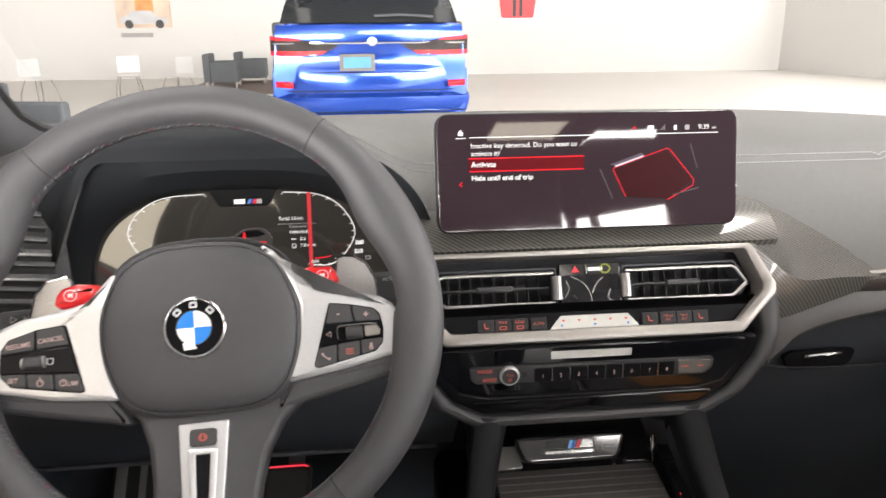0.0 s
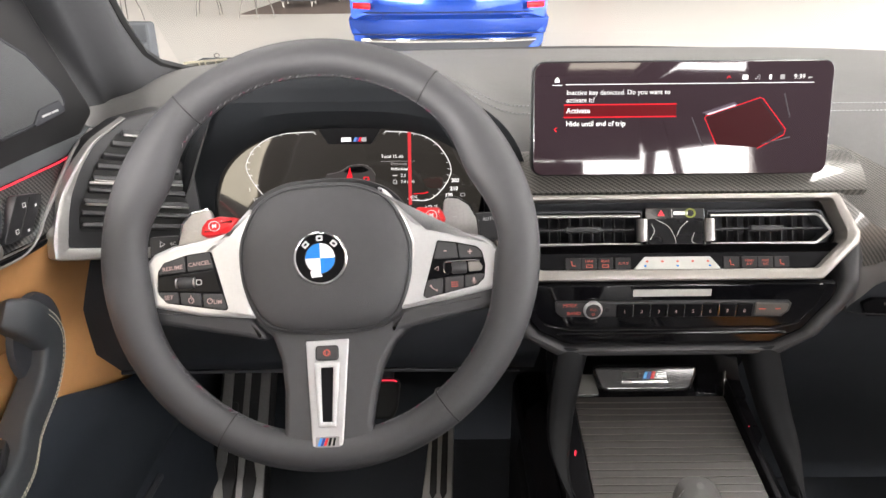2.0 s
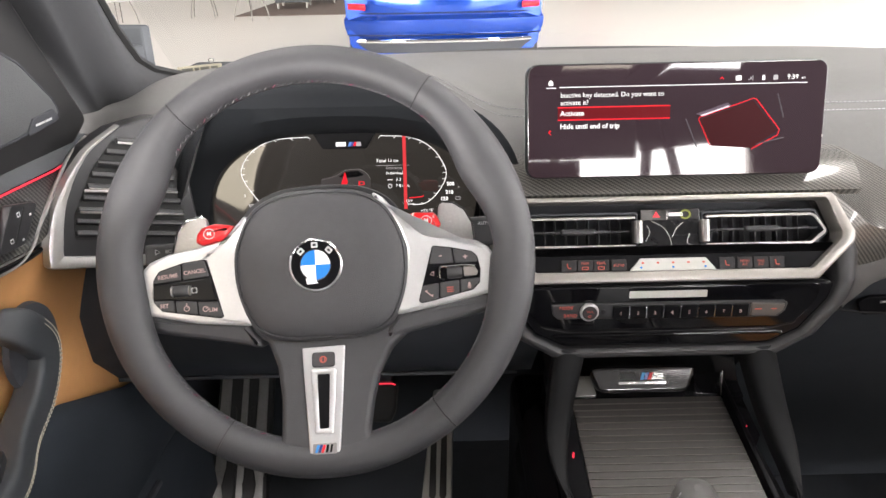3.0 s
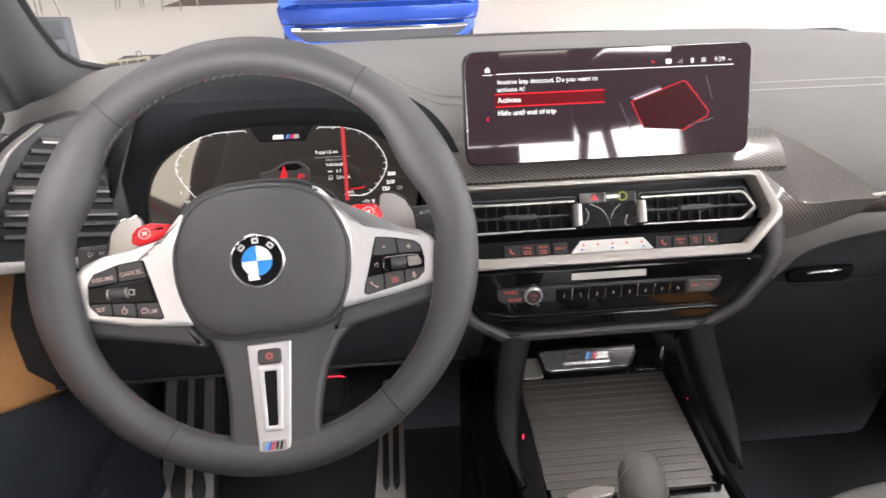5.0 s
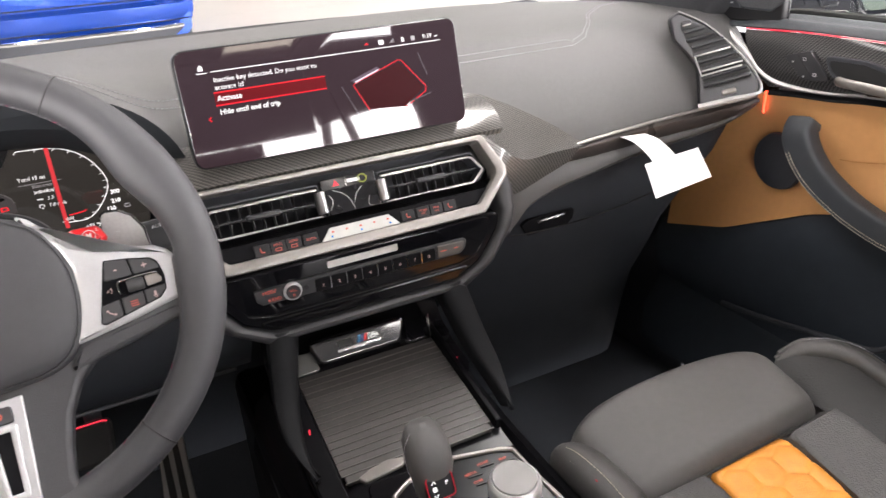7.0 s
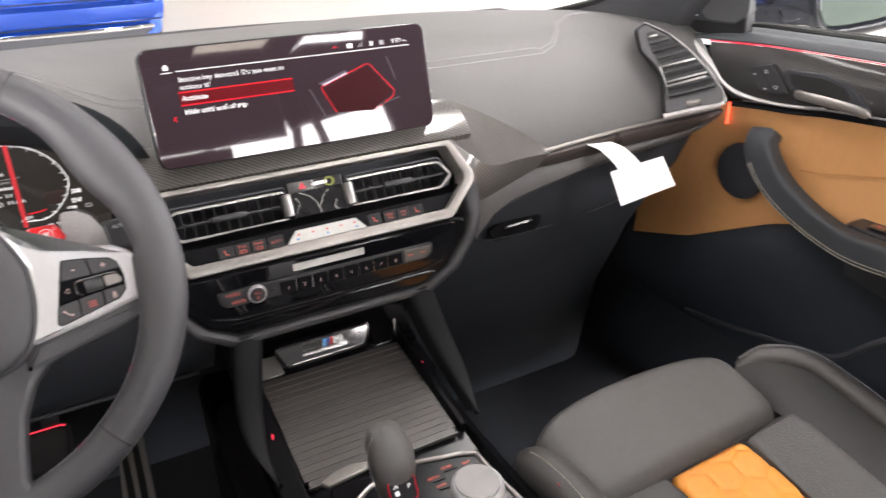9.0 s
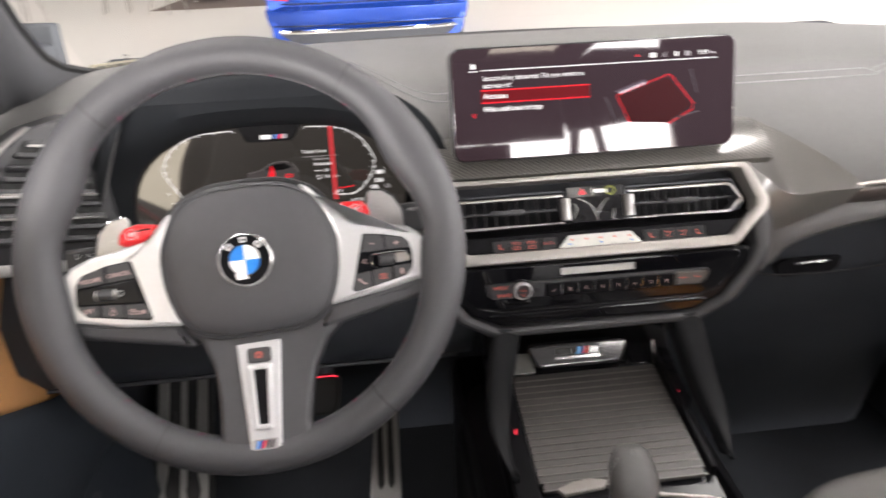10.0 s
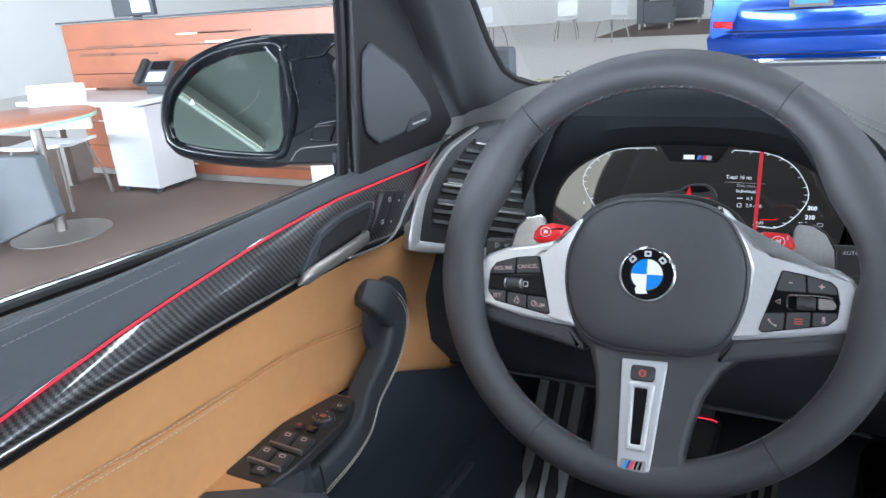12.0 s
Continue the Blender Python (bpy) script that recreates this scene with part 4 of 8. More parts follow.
bars([0.006], 0.005, 0, LIT_GREY, clus, C @ pose(0.0185, 0.0465, 0.0046))
arc_l = spline([(-0.043, 0.056, 0), (-0.085, 0.053, 0), (-0.112, 0.040, 0), (-0.126, 0.020, 0), (-0.124, 0.004, 0), (-0.108, -0.020, 0), (-0.094, -0.034, 0)], 6)
arc_r = spline([(0.045, 0.056, 0), (0.082, 0.053, 0), (0.107, 0.040, 0), (0.122, 0.018, 0), (0.123, 0.002, 0), (0.112, -0.016, 0), (0.096, -0.028, 0), (0.074, -0.028, 0)], 6)
for arc in (arc_l, arc_r):
    part("gauge_arc", tube(arc, 0.00045, 5), LIT_WHITE, clus, "thin white gauge line", CT)
    ticks = bmesh.new()
    for p in arc[::3]:
        d = (p - Vector((0.0, 0.005, 0))).normalized()
        tube([p, p - d * 0.004], 0.0004, 4, bm=ticks)
    part("gauge_ticks", ticks, LIT_WHITE, clus, m=CT)["kind"] = "stuff"
part("needle_bar", block(0.0715, 0.0755, -0.034, 0.056, 0, 0.0004), glow("needle_red", (0.75, 0.05, 0.06), 0.7), clus, "translucent red bar", CT)
text("Total 15 mi", 0.0058, LIT_WHITE, clus, CT @ pose(0.0385, 0.0255, 0), align="LEFT")
part("rule", block(0.038, 0.080, 0.0195, 0.0199, 0, 0.0002), LIT_GREY, clus, m=CT)
text("Data since", 0.0046, LIT_GREY, clus, CT @ pose(0.0505, 0.0165, 0), align="LEFT")
text("Individual", 0.0054, LIT_WHITE, clus, CT @ pose(0.0505, 0.0103, 0), align="LEFT")
text("3.3", 0.0052, LIT_WHITE, clus, CT @ pose(0.062, 0.0022, 0), align="LEFT")
text("7.0 mph", 0.0052, LIT_WHITE, clus, CT @ pose(0.062, -0.0055, 0), align="LEFT")
bars([0.006], 0.0008, 0, LIT_WHITE, clus, CT @ pose(0.055, 0.0022, 0))
part("clock_mark", hoop(oval(0.0025, 0.0025, 14), oval(0.002, 0.002, 14), 0, 0.0002), LIT_WHITE, clus, m=CT @ pose(0.055, -0.0055, 0))
for word, x, z in (("300", 0.129, -0.0045), ("210", 0.1275, -0.0145), ("120", 0.121, -0.0225)):
    text(word, 0.0064, LIT_WHITE, clus, CT @ pose(x, z, 0), bold=0.0002)
text("OFF", 0.0048, LIT_WHITE, clus, CT @ pose(0.078, -0.0245, 0.0006))
part("off_swoosh", tube(spline([(0.078, -0.0205, 0), (0.092, -0.0195, 0), (0.096, -0.018, 0)], 4), 0.0006, 5), LIT_RED, clus, m=CT)
text("+73 °F", 0.0058, LIT_WHITE, clus, CT @ pose(0.099, -0.037, 0.0004))
text("1/2", 0.0054, LIT_WHITE, clus, CT @ pose(-0.117, -0.026, 0))
text("0", 0.006, LIT_WHITE, clus, CT @ pose(-0.099, -0.036, 0))
text("1", 0.006, LIT_WHITE, clus, CT @ pose(-0.124, -0.014, 0))
part("fuel_mark", hoop(rect(0.004, 0.0055, 0.0006, 2), rect(0.0026, 0.0036, 0.0003, 2), 0, 0.0002), LIT_WHITE, clus, m=CT @ pose(-0.106, -0.030, 0))
part("engine_mark", hoop(rect(0.006, 0.004, 0.0008, 2), rect(0.0046, 0.0026, 0.0004, 2), 0, 0.0002), LIT_GREY, clus, m=CT @ pose(0.138, -0.022, 0))
car_body = [(-0.030, 0.002), (-0.027, 0.006), (-0.012, 0.0075), (0.000, 0.0145), (0.018, 0.0155), (0.027, 0.010), (0.031, 0.003), (0.031, -0.006), (0.026, -0.010), (0.006, -0.0115), (-0.004, -0.0125), (-0.022, -0.009), (-0.030, -0.006)]
part("car_picture", plate(rounded(car_body, 0.003, 3), 0, 0.0001), LIT_CAR, clus, "dim grey picture of a car", CT)
part("car_glass", plate(rounded([(-0.009, 0.0068), (0.001, 0.0132), (0.016, 0.0140), (0.024, 0.0088), (0.014, 0.0062), (0.002, 0.0058)], 0.001, 2), 0.00012, 0.0002), RAIL, clus, m=CT)
part("car_roof_line", tube(spline([(-0.029, 0.004, 0), (-0.012, 0.0078, 0), (0.000, 0.0147, 0), (0.018, 0.0157, 0), (0.027, 0.010, 0), (0.031, 0.003, 0)], 4), 0.0003, 4), glow("car_line", (0.3, 0.28, 0.28), 0.5), clus, m=CT)
for cx in (-0.0245, 0.0035):
    part("car_tyre", hoop(oval(0.0034, 0.0042, 18), oval(0.0024, 0.0031, 18), 0.0001, 0.0003), glow("car_tyre_line", (0.22, 0.2, 0.2), 0.4), clus, m=CT @ pose(cx, -0.0075, 0))
part("open_door_mark", plate([(-0.009, -0.012), (-0.001, -0.014), (0.003, 0.001), (0.0, 0.013), (-0.003, 0.004)], 0.0001, 0.0004), LIT_RED, clus, "bright red door mark", CT)
part("rear_lamp_mark", hoop([(0.016, -0.004), (0.024, -0.003), (0.023, 0.001), (0.0165, 0.001)], [(0.018, -0.003), (0.0225, -0.0022), (0.022, 0), (0.018, 0)], 0.0001, 0.0004), LIT_RED, clus, m=CT)

# ---- steering wheel ----
W = pose(-0.3675, 0, 1.0212, 65.8) @ pose(0, 0, 0, 0, 0, 2.6)
wheel = thing("steering_wheel", "thick black leather steering wheel with silver spokes", "steering wheel", -0.37, 0.02, 1.02)
RC = 0.1728


def rim_form(a):
    """Middle radius and thickness of the rim at the angle a, swelling into the thumb rests."""
    deg = math.degrees(a) % 360
    swell = 0.0100 * (math.exp(-(((deg - 26) / 13) ** 2)) + math.exp(-(((deg - 154) / 13) ** 2)))
    spoke = 0.0040 * (math.exp(-(((deg - 352) / 12) ** 2)) + math.exp(-(((deg - 188) / 12) ** 2)))
    r = 0.0163 + 0.0018 * abs(math.cos(a)) ** 3
    return RC - (swell + spoke) / 2, r + (swell + spoke) / 2


def rim_point(a, t, grow=1.0):
    """A point on the rim's skin: a round the wheel, t round its section (0: outside, pi: inside)."""
    rc, r = rim_form(a)
    thick = min(r, 0.0182) * 0.97
    q = rc + r * grow * math.cos(t)
    return Vector((q * math.cos(a), 0.004 + q * math.sin(a) * 0.997, 0.002 + thick * grow * math.sin(t)))


rows = [[rim_point(2 * math.pi * i / 144, 2 * math.pi * j / 22) for j in range(22)] for i in range(144)]
bm = bmesh.new()
vs = [[bm.verts.new(p) for p in row] for row in rows]
for a, b in zip(vs, vs[1:] + vs[:1]):
    for j in range(22):
        bm.faces.new((a[j], a[(j + 1) % 22], b[(j + 1) % 22], b[j])).smooth = True
rim = part("rim", bm, WHEEL_SKIN, wheel, "thick black leather rim", W)
for deg in (130, 54.5, 239.5, 306.5):
    part("rim_seam", tube([rim_point(radians(deg), 2 * math.pi * k / 30, 1.004) for k in range(30)], 0.00055, 5, closed=True), RUBBER, rim, m=W)
spans = [(46, 139), (203, 254), (286, 343)]
bm_t, bm_r = bmesh.new(), bmesh.new()
for i in range(260):
    deg = i / 260 * 360
    if any(a < deg < b for a, b in spans):
        zig = 0.35 if i % 2 else -0.35
        pts = [rim_point(radians(deg + zig), 2.84, 1.015), rim_point(radians(deg + 0.3), 2.94, 1.03), rim_point(radians(deg + 0.65 - zig), 3.04, 1.015)]
        tube(pts, [0.0003, 0.00045, 0.0003], 5, bm=bm_r if i % 9 == 0 else bm_t)
part("rim_stitching", bm_t, THREAD_DIM, rim, "grey cross stitching", W)["kind"] = "stuff"
part("rim_stitching", bm_r, THREAD_RED, rim, "dark red cross stitching", W)["kind"] = "stuff"

# airbag cover: a rounded shield, broad at the bottom
half = [(0.0, 0.0672), (0.034, 0.0640), (0.060, 0.0500), (0.0745, 0.0220), (0.0775, -0.0020), (0.0730, -0.0300), (0.0600, -0.0545), (0.0370, -0.0650), (0.0, -0.0668)]
shield = [(0.0030 + p.x, p.y) for p in spline([(x, y, 0) for x, y in half], 6)]
shield += [(0.0060 - x, y) for x, y in reversed(shield[1:-1])]
shield = ccw(shield)


def shrunk(s):
    return [(0.003 + (x - 0.003) * s, y * s) for x, y in shield]


rings = [[(x, y, -0.03) for x, y in shield], [(x, y, -0.007) for x, y in shield]]
for s, z in ((0.994, -0.0030), (0.975, -0.0008), (0.950, 0.0002), (0.940, -0.0008), (0.932, 0.0003), (0.90, 0.0018), (0.80, 0.0046), (0.60, 0.0070), (0.36, 0.0080), (0.15, 0.0082)):
    rings.append([(x, y, z) for x, y in shrunk(s)])
part("airbag_cover", bridge(bmesh.new(), rings), WHEEL_SKIN, wheel, "black leather airbag cover", W)
rings = [[(x, y, z) for x, y in shrunk(s)] for s, z in ((1.04, -0.035), (1.075, -0.016), (1.06, -0.0115))]
part("hub_base", bridge(bmesh.new(), rings), HUB_GAP, wheel, m=W)
emblem = part("emblem", lathe([(0.0232, 0.0), (0.0232, 0.0022), (0.0222, 0.0030), (0.0212, 0.0026), (0.0001, 0.0026)], 48), EMBLEM_RIM, wheel, "round emblem with blue and white quarters", W @ pose(0, 0, 0.0062))
part("emblem_ring", hoop(oval(0.0211, 0.0211, 48), oval(0.0132, 0.0132, 48), 0, 0.0006), SELECT, emblem, "gloss black ring", W @ pose(0, 0, 0.0088))
part("emblem_edge", hoop(oval(0.0136, 0.0136, 48), oval(0.0128, 0.0128, 48), 0, 0.0009), CHROME, emblem, m=W @ pose(0, 0, 0.0088))
for q in range(4):
    fan = [(0, 0)] + [(0.0129 * math.cos(radians(90 * q + d)), 0.0129 * math.sin(radians(90 * q + d))) for d in range(0, 91, 10)]
    part("emblem_quarter", plate(fan, 0, 0.0006), BLUE_MARK if q in (1, 3) else WHITE_MARK, emblem, m=W @ pose(0, 0, 0.0088))
for ang in (135, 90, 45):
    part("emblem_mark", hoop(rect(0.0056, 0.0048, 0.0008, 2), rect(0.0028, 0.0020, 0.0004, 2), 0, 0.0003), GREY_MARK, emblem, m=W @ pose(0.0172 * math.cos(radians(ang)), 0.0172 * math.sin(radians(ang)), 0.0094, 0, 0, ang - 90))
part("film_scrap", plate([(-0.0060, -0.0165), (0.0035, -0.0160), (0.0015, -0.012), (-0.0035, -0.0095), (-0.0070, -0.0115)], 0, 0.0003), WHITE_MARK, emblem, "scrap of white film", W @ pose(-0.002, 0, 0.0096))

# silver spokes with their key pads
SPOKE = {
    -1: [(-0.062, 0.0480), (-0.0735, 0.0360), (-0.0819, 0.0270), (-0.1053, 0.0215), (-0.1304, 0.0178), (-0.1473, 0.0114), (-0.1560, 0.0029), (-0.1637, -0.0157), (-0.1580, -0.0334), (-0.1090, -0.0448), (-0.0590, -0.0500), (-0.0640, -0.0380), (-0.0700, -0.0090), (-0.0690, 0.0220), (-0.058, 0.0420)],
    1: [(0.0500, 0.0625), (0.0600, 0.0560), (0.0715, 0.0425), (0.0820, 0.0300), (0.0937, 0.0235), (0.1182, 0.0175), (0.1411, 0.0122), (0.1500, 0.0064), (0.1575, -0.0040), (0.1610, -0.0166), (0.1585, -0.0272), (0.1540, -0.0335), (0.1144, -0.0414), (0.0894, -0.0452), (0.0640, -0.0490), (0.0690, -0.0380), (0.0760, -0.0158), (0.0780, 0.0100), (0.0720, 0.0280), (0.054, 0.0500)],
}
PAD = {
    -1: [(-0.0964, 0.0106), (-0.0988, 0.0113), (-0.1178, 0.0095), (-0.1388, 0.0034), (-0.1440, -0.0040), (-0.1460, -0.0159), (-0.1445, -0.0243), (-0.1375, -0.0321), (-0.0876, -0.0410), (-0.0840, -0.0400)],
    1: [(0.1012, 0.0103), (0.1176, 0.0077), (0.1355, 0.0033), (0.1402, -0.0014), (0.1424, -0.0131), (0.1411, -0.0245), (0.1349, -0.0307), (0.0898, -0.0399), (0.0863, -0.0380)],
}
WHEEL_KEYS = {
    -1: [[(-0.0985, 0.0105), (-0.1178, 0.0088), (-0.1180, -0.0055), (-0.0950, -0.0037)], [(-0.1196, 0.0085), (-0.1382, 0.0028), (-0.1428, -0.0040), (-0.1433, -0.0072), (-0.1198, -0.0056)], [(-0.1445, -0.0222), (-0.1438, -0.0245), (-0.1372, -0.0314), (-0.1262, -0.0331), (-0.1270, -0.0230)], [(-0.1254, -0.0231), (-0.1246, -0.0334), (-0.1066, -0.0366), (-0.1074, -0.0250)], [(-0.1058, -0.0252), (-0.1050, -0.0368), (-0.0880, -0.0400), (-0.0850, -0.0390), (-0.0885, -0.0262)]],
    1: [[(0.1017, 0.0095), (0.1176, 0.0069), (0.1190, -0.0064), (0.0976, -0.0060)], [(0.1190, 0.0066), (0.1350, 0.0027), (0.1395, -0.0016), (0.1406, -0.0068), (0.1204, -0.0064)], [(0.0905, -0.0246), (0.1048, -0.0228), (0.1040, -0.0365), (0.0898, -0.0390), (0.0870, -0.0377)], [(0.1063, -0.0226), (0.1228, -0.0212), (0.1224, -0.0328), (0.1055, -0.0362)], [(0.1242, -0.0211), (0.1412, -0.0204), (0.1404, -0.0240), (0.1346, -0.0299), (0.1238, -0.0325)]],
}
ROCKER = {
    -1: [(-0.1448, -0.0084), (-0.0942, -0.0052), (-0.0893, -0.0250), (-0.1455, -0.0212)],
    1: [(0.0970, -0.0072), (0.1412, -0.0080), (0.1420, -0.0196), (0.0912, -0.0234)],
}
for sx in (-1, 1):
    spoke = part("spoke", plate(rounded(SPOKE[sx], 0.003, 3), -0.016, -0.0010, 0.0035), SILVER, wheel, "satin silver spoke", W)
    bev = [(0.156, -0.028), (0.066, -0.0470), (0.050, -0.072), (0.070, -0.0665), (0.110, -0.0585), (0.152, -0.0500), (0.164, -0.040)]
    part("spoke_underside", plate(rounded([(sx * x, y) for x, y in bev], 0.005, 3), -0.03, -0.006, 0.005), WHEEL_SKIN, wheel, m=W)
    pad_ob = part("key_pad", plate(rounded(PAD[sx], 0.0022, 3), -0.004, -0.0004, 0.0004), RAIL, spoke, "black key pad", W)
    for pts in WHEEL_KEYS[sx]:
        part("wheel_key", plate(rounded(pts, 0.0014, 2), -0.002, 0.0008, 0.0007), KEYCAP, spoke, m=W)
    part("rocker_key", plate(rounded(ROCKER[sx], 0.0012, 2), -0.002, 0.0004, 0.0007), SELECT, spoke, "gloss black rocker key", W)
    rx, ry = (-0.1196, -0.0150) if sx < 0 else (0.1194, -0.0148)
    part("roller", moved(lathe([(0.0001, -0.0066), (0.0042, -0.0066), (0.0052, -0.0052), (0.0052, 0.0052), (0.0042, 0.0066), (0.0001, 0.0066)], 18), pose(0, 0, 0, 0, 90)), KEYCAP, spoke, "ribbed thumb roller", W @ pose(rx, ry, 0.0006))
    at = lambda x, y: W @ pose(x, y, 0.0016)
    if sx < 0:
        for e in (-1, 1):
            part("roller_end", moved(lathe([(0.0001, -0.0006), (0.0046, -0.0006), (0.0046, 0.0006), (0.0001, 0.0006)], 16), pose(0, 0, 0, 0, 90)), PADDLE, spoke, m=W @ pose(rx + e * 0.0076, ry, 0.0004))
        part("mode_sign", hoop(rect(0.0048, 0.0048, 0.001, 2), rect(0.0038, 0.0038, 0.0008, 2), 0, 0.0003), INK, pad_ob, m=at(-0.1083, -0.0150) @ pose(0, 0, -0.0008))
        part("rocker_edge", tube([(-0.1442, -0.0088, 0.0006), (-0.1449, -0.0208, 0.0006)], 0.0004, 5), PADDLE, spoke, m=W)
        text("RESUME", 0.0050, KEYTEXT, pad_ob, at(-0.1306, -0.0018) @ pose(0, 0, 0, 0, 0, 5), bold=0.00008)
        text("CANCEL", 0.0050, KEYTEXT, pad_ob, at(-0.1071, 0.0010) @ pose(0, 0, 0, 0, 0, 5), bold=0.00008)
        text("SET", 0.0050, KEYTEXT, pad_ob, at(-0.1349, -0.0272), bold=0.00008)
        text("LIM", 0.0050, KEYTEXT, pad_ob, at(-0.0925, -0.0331) @ pose(0, 0, 0, 0, 0, -2), bold=0.00008)
        for x, y in ((-0.1155, -0.0305), (-0.0992, -0.0318)):
            part("speed_mark", hoop(oval(0.0026, 0.0026, 16), oval(0.0019, 0.0019, 16), 0, 0.0002), KEYTEXT, pad_ob, m=at(x, y))
            part("speed_needle", block(-0.0003, 0.0003, 0, 0.0024, 0, 0.0002), KEYTEXT, pad_ob, m=at(x, y) @ pose(0, 0, 0, 0, 0, -40))
        part("speed_bar", block(-0.0004, 0.0004, -0.0012, 0.0012, 0, 0.0002), KEYTEXT, pad_ob, m=at(-0.1155, -0.0272))
    else:
        part("rocker_clip", tube(spline([(0.1132, -0.0090, 0.0012), (0.1095, -0.0088, 0.0016), (0.1066, -0.0100, 0.0016), (0.1060, -0.0150, 0.0016), (0.1068, -0.0190, 0.0016), (0.1100, -0.0200, 0.0014)], 4), 0.0009, 6), CHROME, spoke, "chrome rocker edge", W)
        part("rocker_edge", tube(spline([(0.1130, -0.0088, 0.0012), (0.1300, -0.0086, 0.0016), (0.1372, -0.0096, 0.0012)], 4), 0.0007, 6), CHROME, spoke, "chrome rocker edge", W)
        part("rocker_flag", plate(rounded([(0.1270, -0.0098), (0.1370, -0.0102), (0.1400, -0.0150), (0.1385, -0.0182), (0.1275, -0.0188)], 0.0016, 3), 0, 0.0016, 0.0007), SATIN, spoke, "smoked chrome rocker end", W)
        text("-", 0.0085, KEYTEXT, pad_ob, at(0.1079, 0.0012), bold=0.0001)
        text("+", 0.0085, KEYTEXT, pad_ob, at(0.1294, -0.0016), bold=0.0001)
        part("arrow_mark", tube([(0.0018, 0.0020, 0), (-0.0016, 0, 0), (0.0018, -0.0020, 0), (0.0018, 0.0020, 0)], 0.0003, 5), KEYTEXT, pad_ob, m=at(0.0993, -0.0146) @ pose(0, 0, -0.0006))
        part("telephone_mark", tube(spline([(-0.0030, 0.0024, 0), (-0.0016, 0.0002, 0), (0.0006, -0.0016, 0), (0.0030, -0.0026, 0)], 3), [0.0010] * 2 + [0.0005] * 6 + [0.0010] * 2, 6), KEYTEXT, pad_ob, m=at(0.0964, -0.0311))
        for dy in (-0.0018, 0, 0.0018):
            part("menu_mark", block(-0.0030, 0.0030, dy - 0.00035, dy + 0.00035, 0, 0.0002), PINK, pad_ob, m=at(0.1146, -0.0290))
        part("voice_mark", plate(rect(0.0020, 0.0040, 0.0009, 2), 0, 0.0002), KEYTEXT, pad_ob, m=at(0.1316, -0.0258))
        part("voice_mark", tube(spline([(-0.0018, 0.0004, 0), (0, -0.0018, 0), (0.0018, 0.0004, 0)], 3), 0.0003, 5), KEYTEXT, pad_ob, m=at(0.1316, -0.0275))
    # red mode key and shift paddle behind the spoke
    red = [(0.0760, 0.0370), (0.0870, 0.0408), (0.1044, 0.0398), (0.1075, 0.0360), (0.1105, 0.0287), (0.1066, 0.0235), (0.0930, 0.0240), (0.080, 0.027)] if sx > 0 else [(-0.1075, 0.0265), (-0.1060, 0.0340), (-0.1015, 0.0395), (-0.0901, 0.0424), (-0.0720, 0.0400), (-0.078, 0.0300), (-0.0870, 0.0250), (-0.1024, 0.0238)]
    mx, my = (0.0975, 0.0325) if sx > 0 else (-0.0940, 0.0335)
    mode = part("mode_key", plate(rounded(red, 0.003, 3), -0.018, -0.0035, 0.005), RED, wheel, "glossy red mode key", W)
    part("mode_ring", hoop(oval(0.0050, 0.0046, 24), oval(0.0045, 0.0041, 24), 0, 0.0003), INK, mode, m=W @ pose(mx, my, -0.0034))
    text("M", 0.0052, INK, mode, W @ pose(mx, my, -0.0034), bold=0.0001)
    text("1" if sx < 0 else "2", 0.0036, INK, mode, W @ pose(mx + 0.0066, my + 0.0034, -0.0036))
    blade = [(0.100, 0.014), (0.1040, 0.0470), (0.1070, 0.0515), (0.1219, 0.0490), (0.1311, 0.0390), (0.1364, 0.0200), (0.138, 0.010)] if sx < 0 else [(0.104, 0.012), (0.1090, 0.0480), (0.1140, 0.0505), (0.1230, 0.0492), (0.1325, 0.0425), (0.1390, 0.0298), (0.1405, 0.0100)]
    blade = ccw(rounded([(sx * x, y) for x, y in blade], 0.004, 4))
    paddle = part("shift_paddle", plate(blade, -0.035, -0.030, 0.0012), PADDLE, wheel, "brushed metal shift paddle", W)
    edge = [p for p in blade if sx * p[0] > 0.1065 and p[1] > 0.012]
    edge.sort(key=lambda p: math.atan2(p[1] - 0.012, sx * p[0] - 0.100))
    part("paddle_edge", tube([(x, y, -0.0300) for x, y in inset(edge, 0.0)], 0.0011, 6), CHROME, paddle, "bright paddle edge", W)
    bars([0.0035], 0.0006, 0, GREY_MARK, paddle, W @ pose(sx * 0.119, 0.032, -0.0296), "paddle_sign")

# lower spoke and its silver insert
WL = W @ pose(0, -0.07, 0) @ pose(0, 0, 0, -12.0) @ pose(0, 0.07, 0)
low = [(-0.075, -0.040), (-0.0640, -0.0520), (-0.0491, -0.0640), (-0.0412, -0.0862), (-0.0380, -0.1138), (-0.0385, -0.1456), (-0.043, -0.168), (0.043, -0.168), (0.0378, -0.1437), (0.0420, -0.1191), (0.0480, -0.0967), (0.0600, -0.0746), (0.0760, -0.0600), (0.084, -0.046)]
part("lower_spoke", plate(rounded(low, 0.012, 4), -0.022, -0.006, 0.005), WHEEL_SKIN, wheel, "black leather lower spoke", WL)
IN = WL @ pose(0.001, 0, 0, 0, 0, -0.6)
ins = [(-0.0190, -0.0715), (0.0190, -0.0705), (0.0128, -0.1645), (-0.0128, -0.1645)]
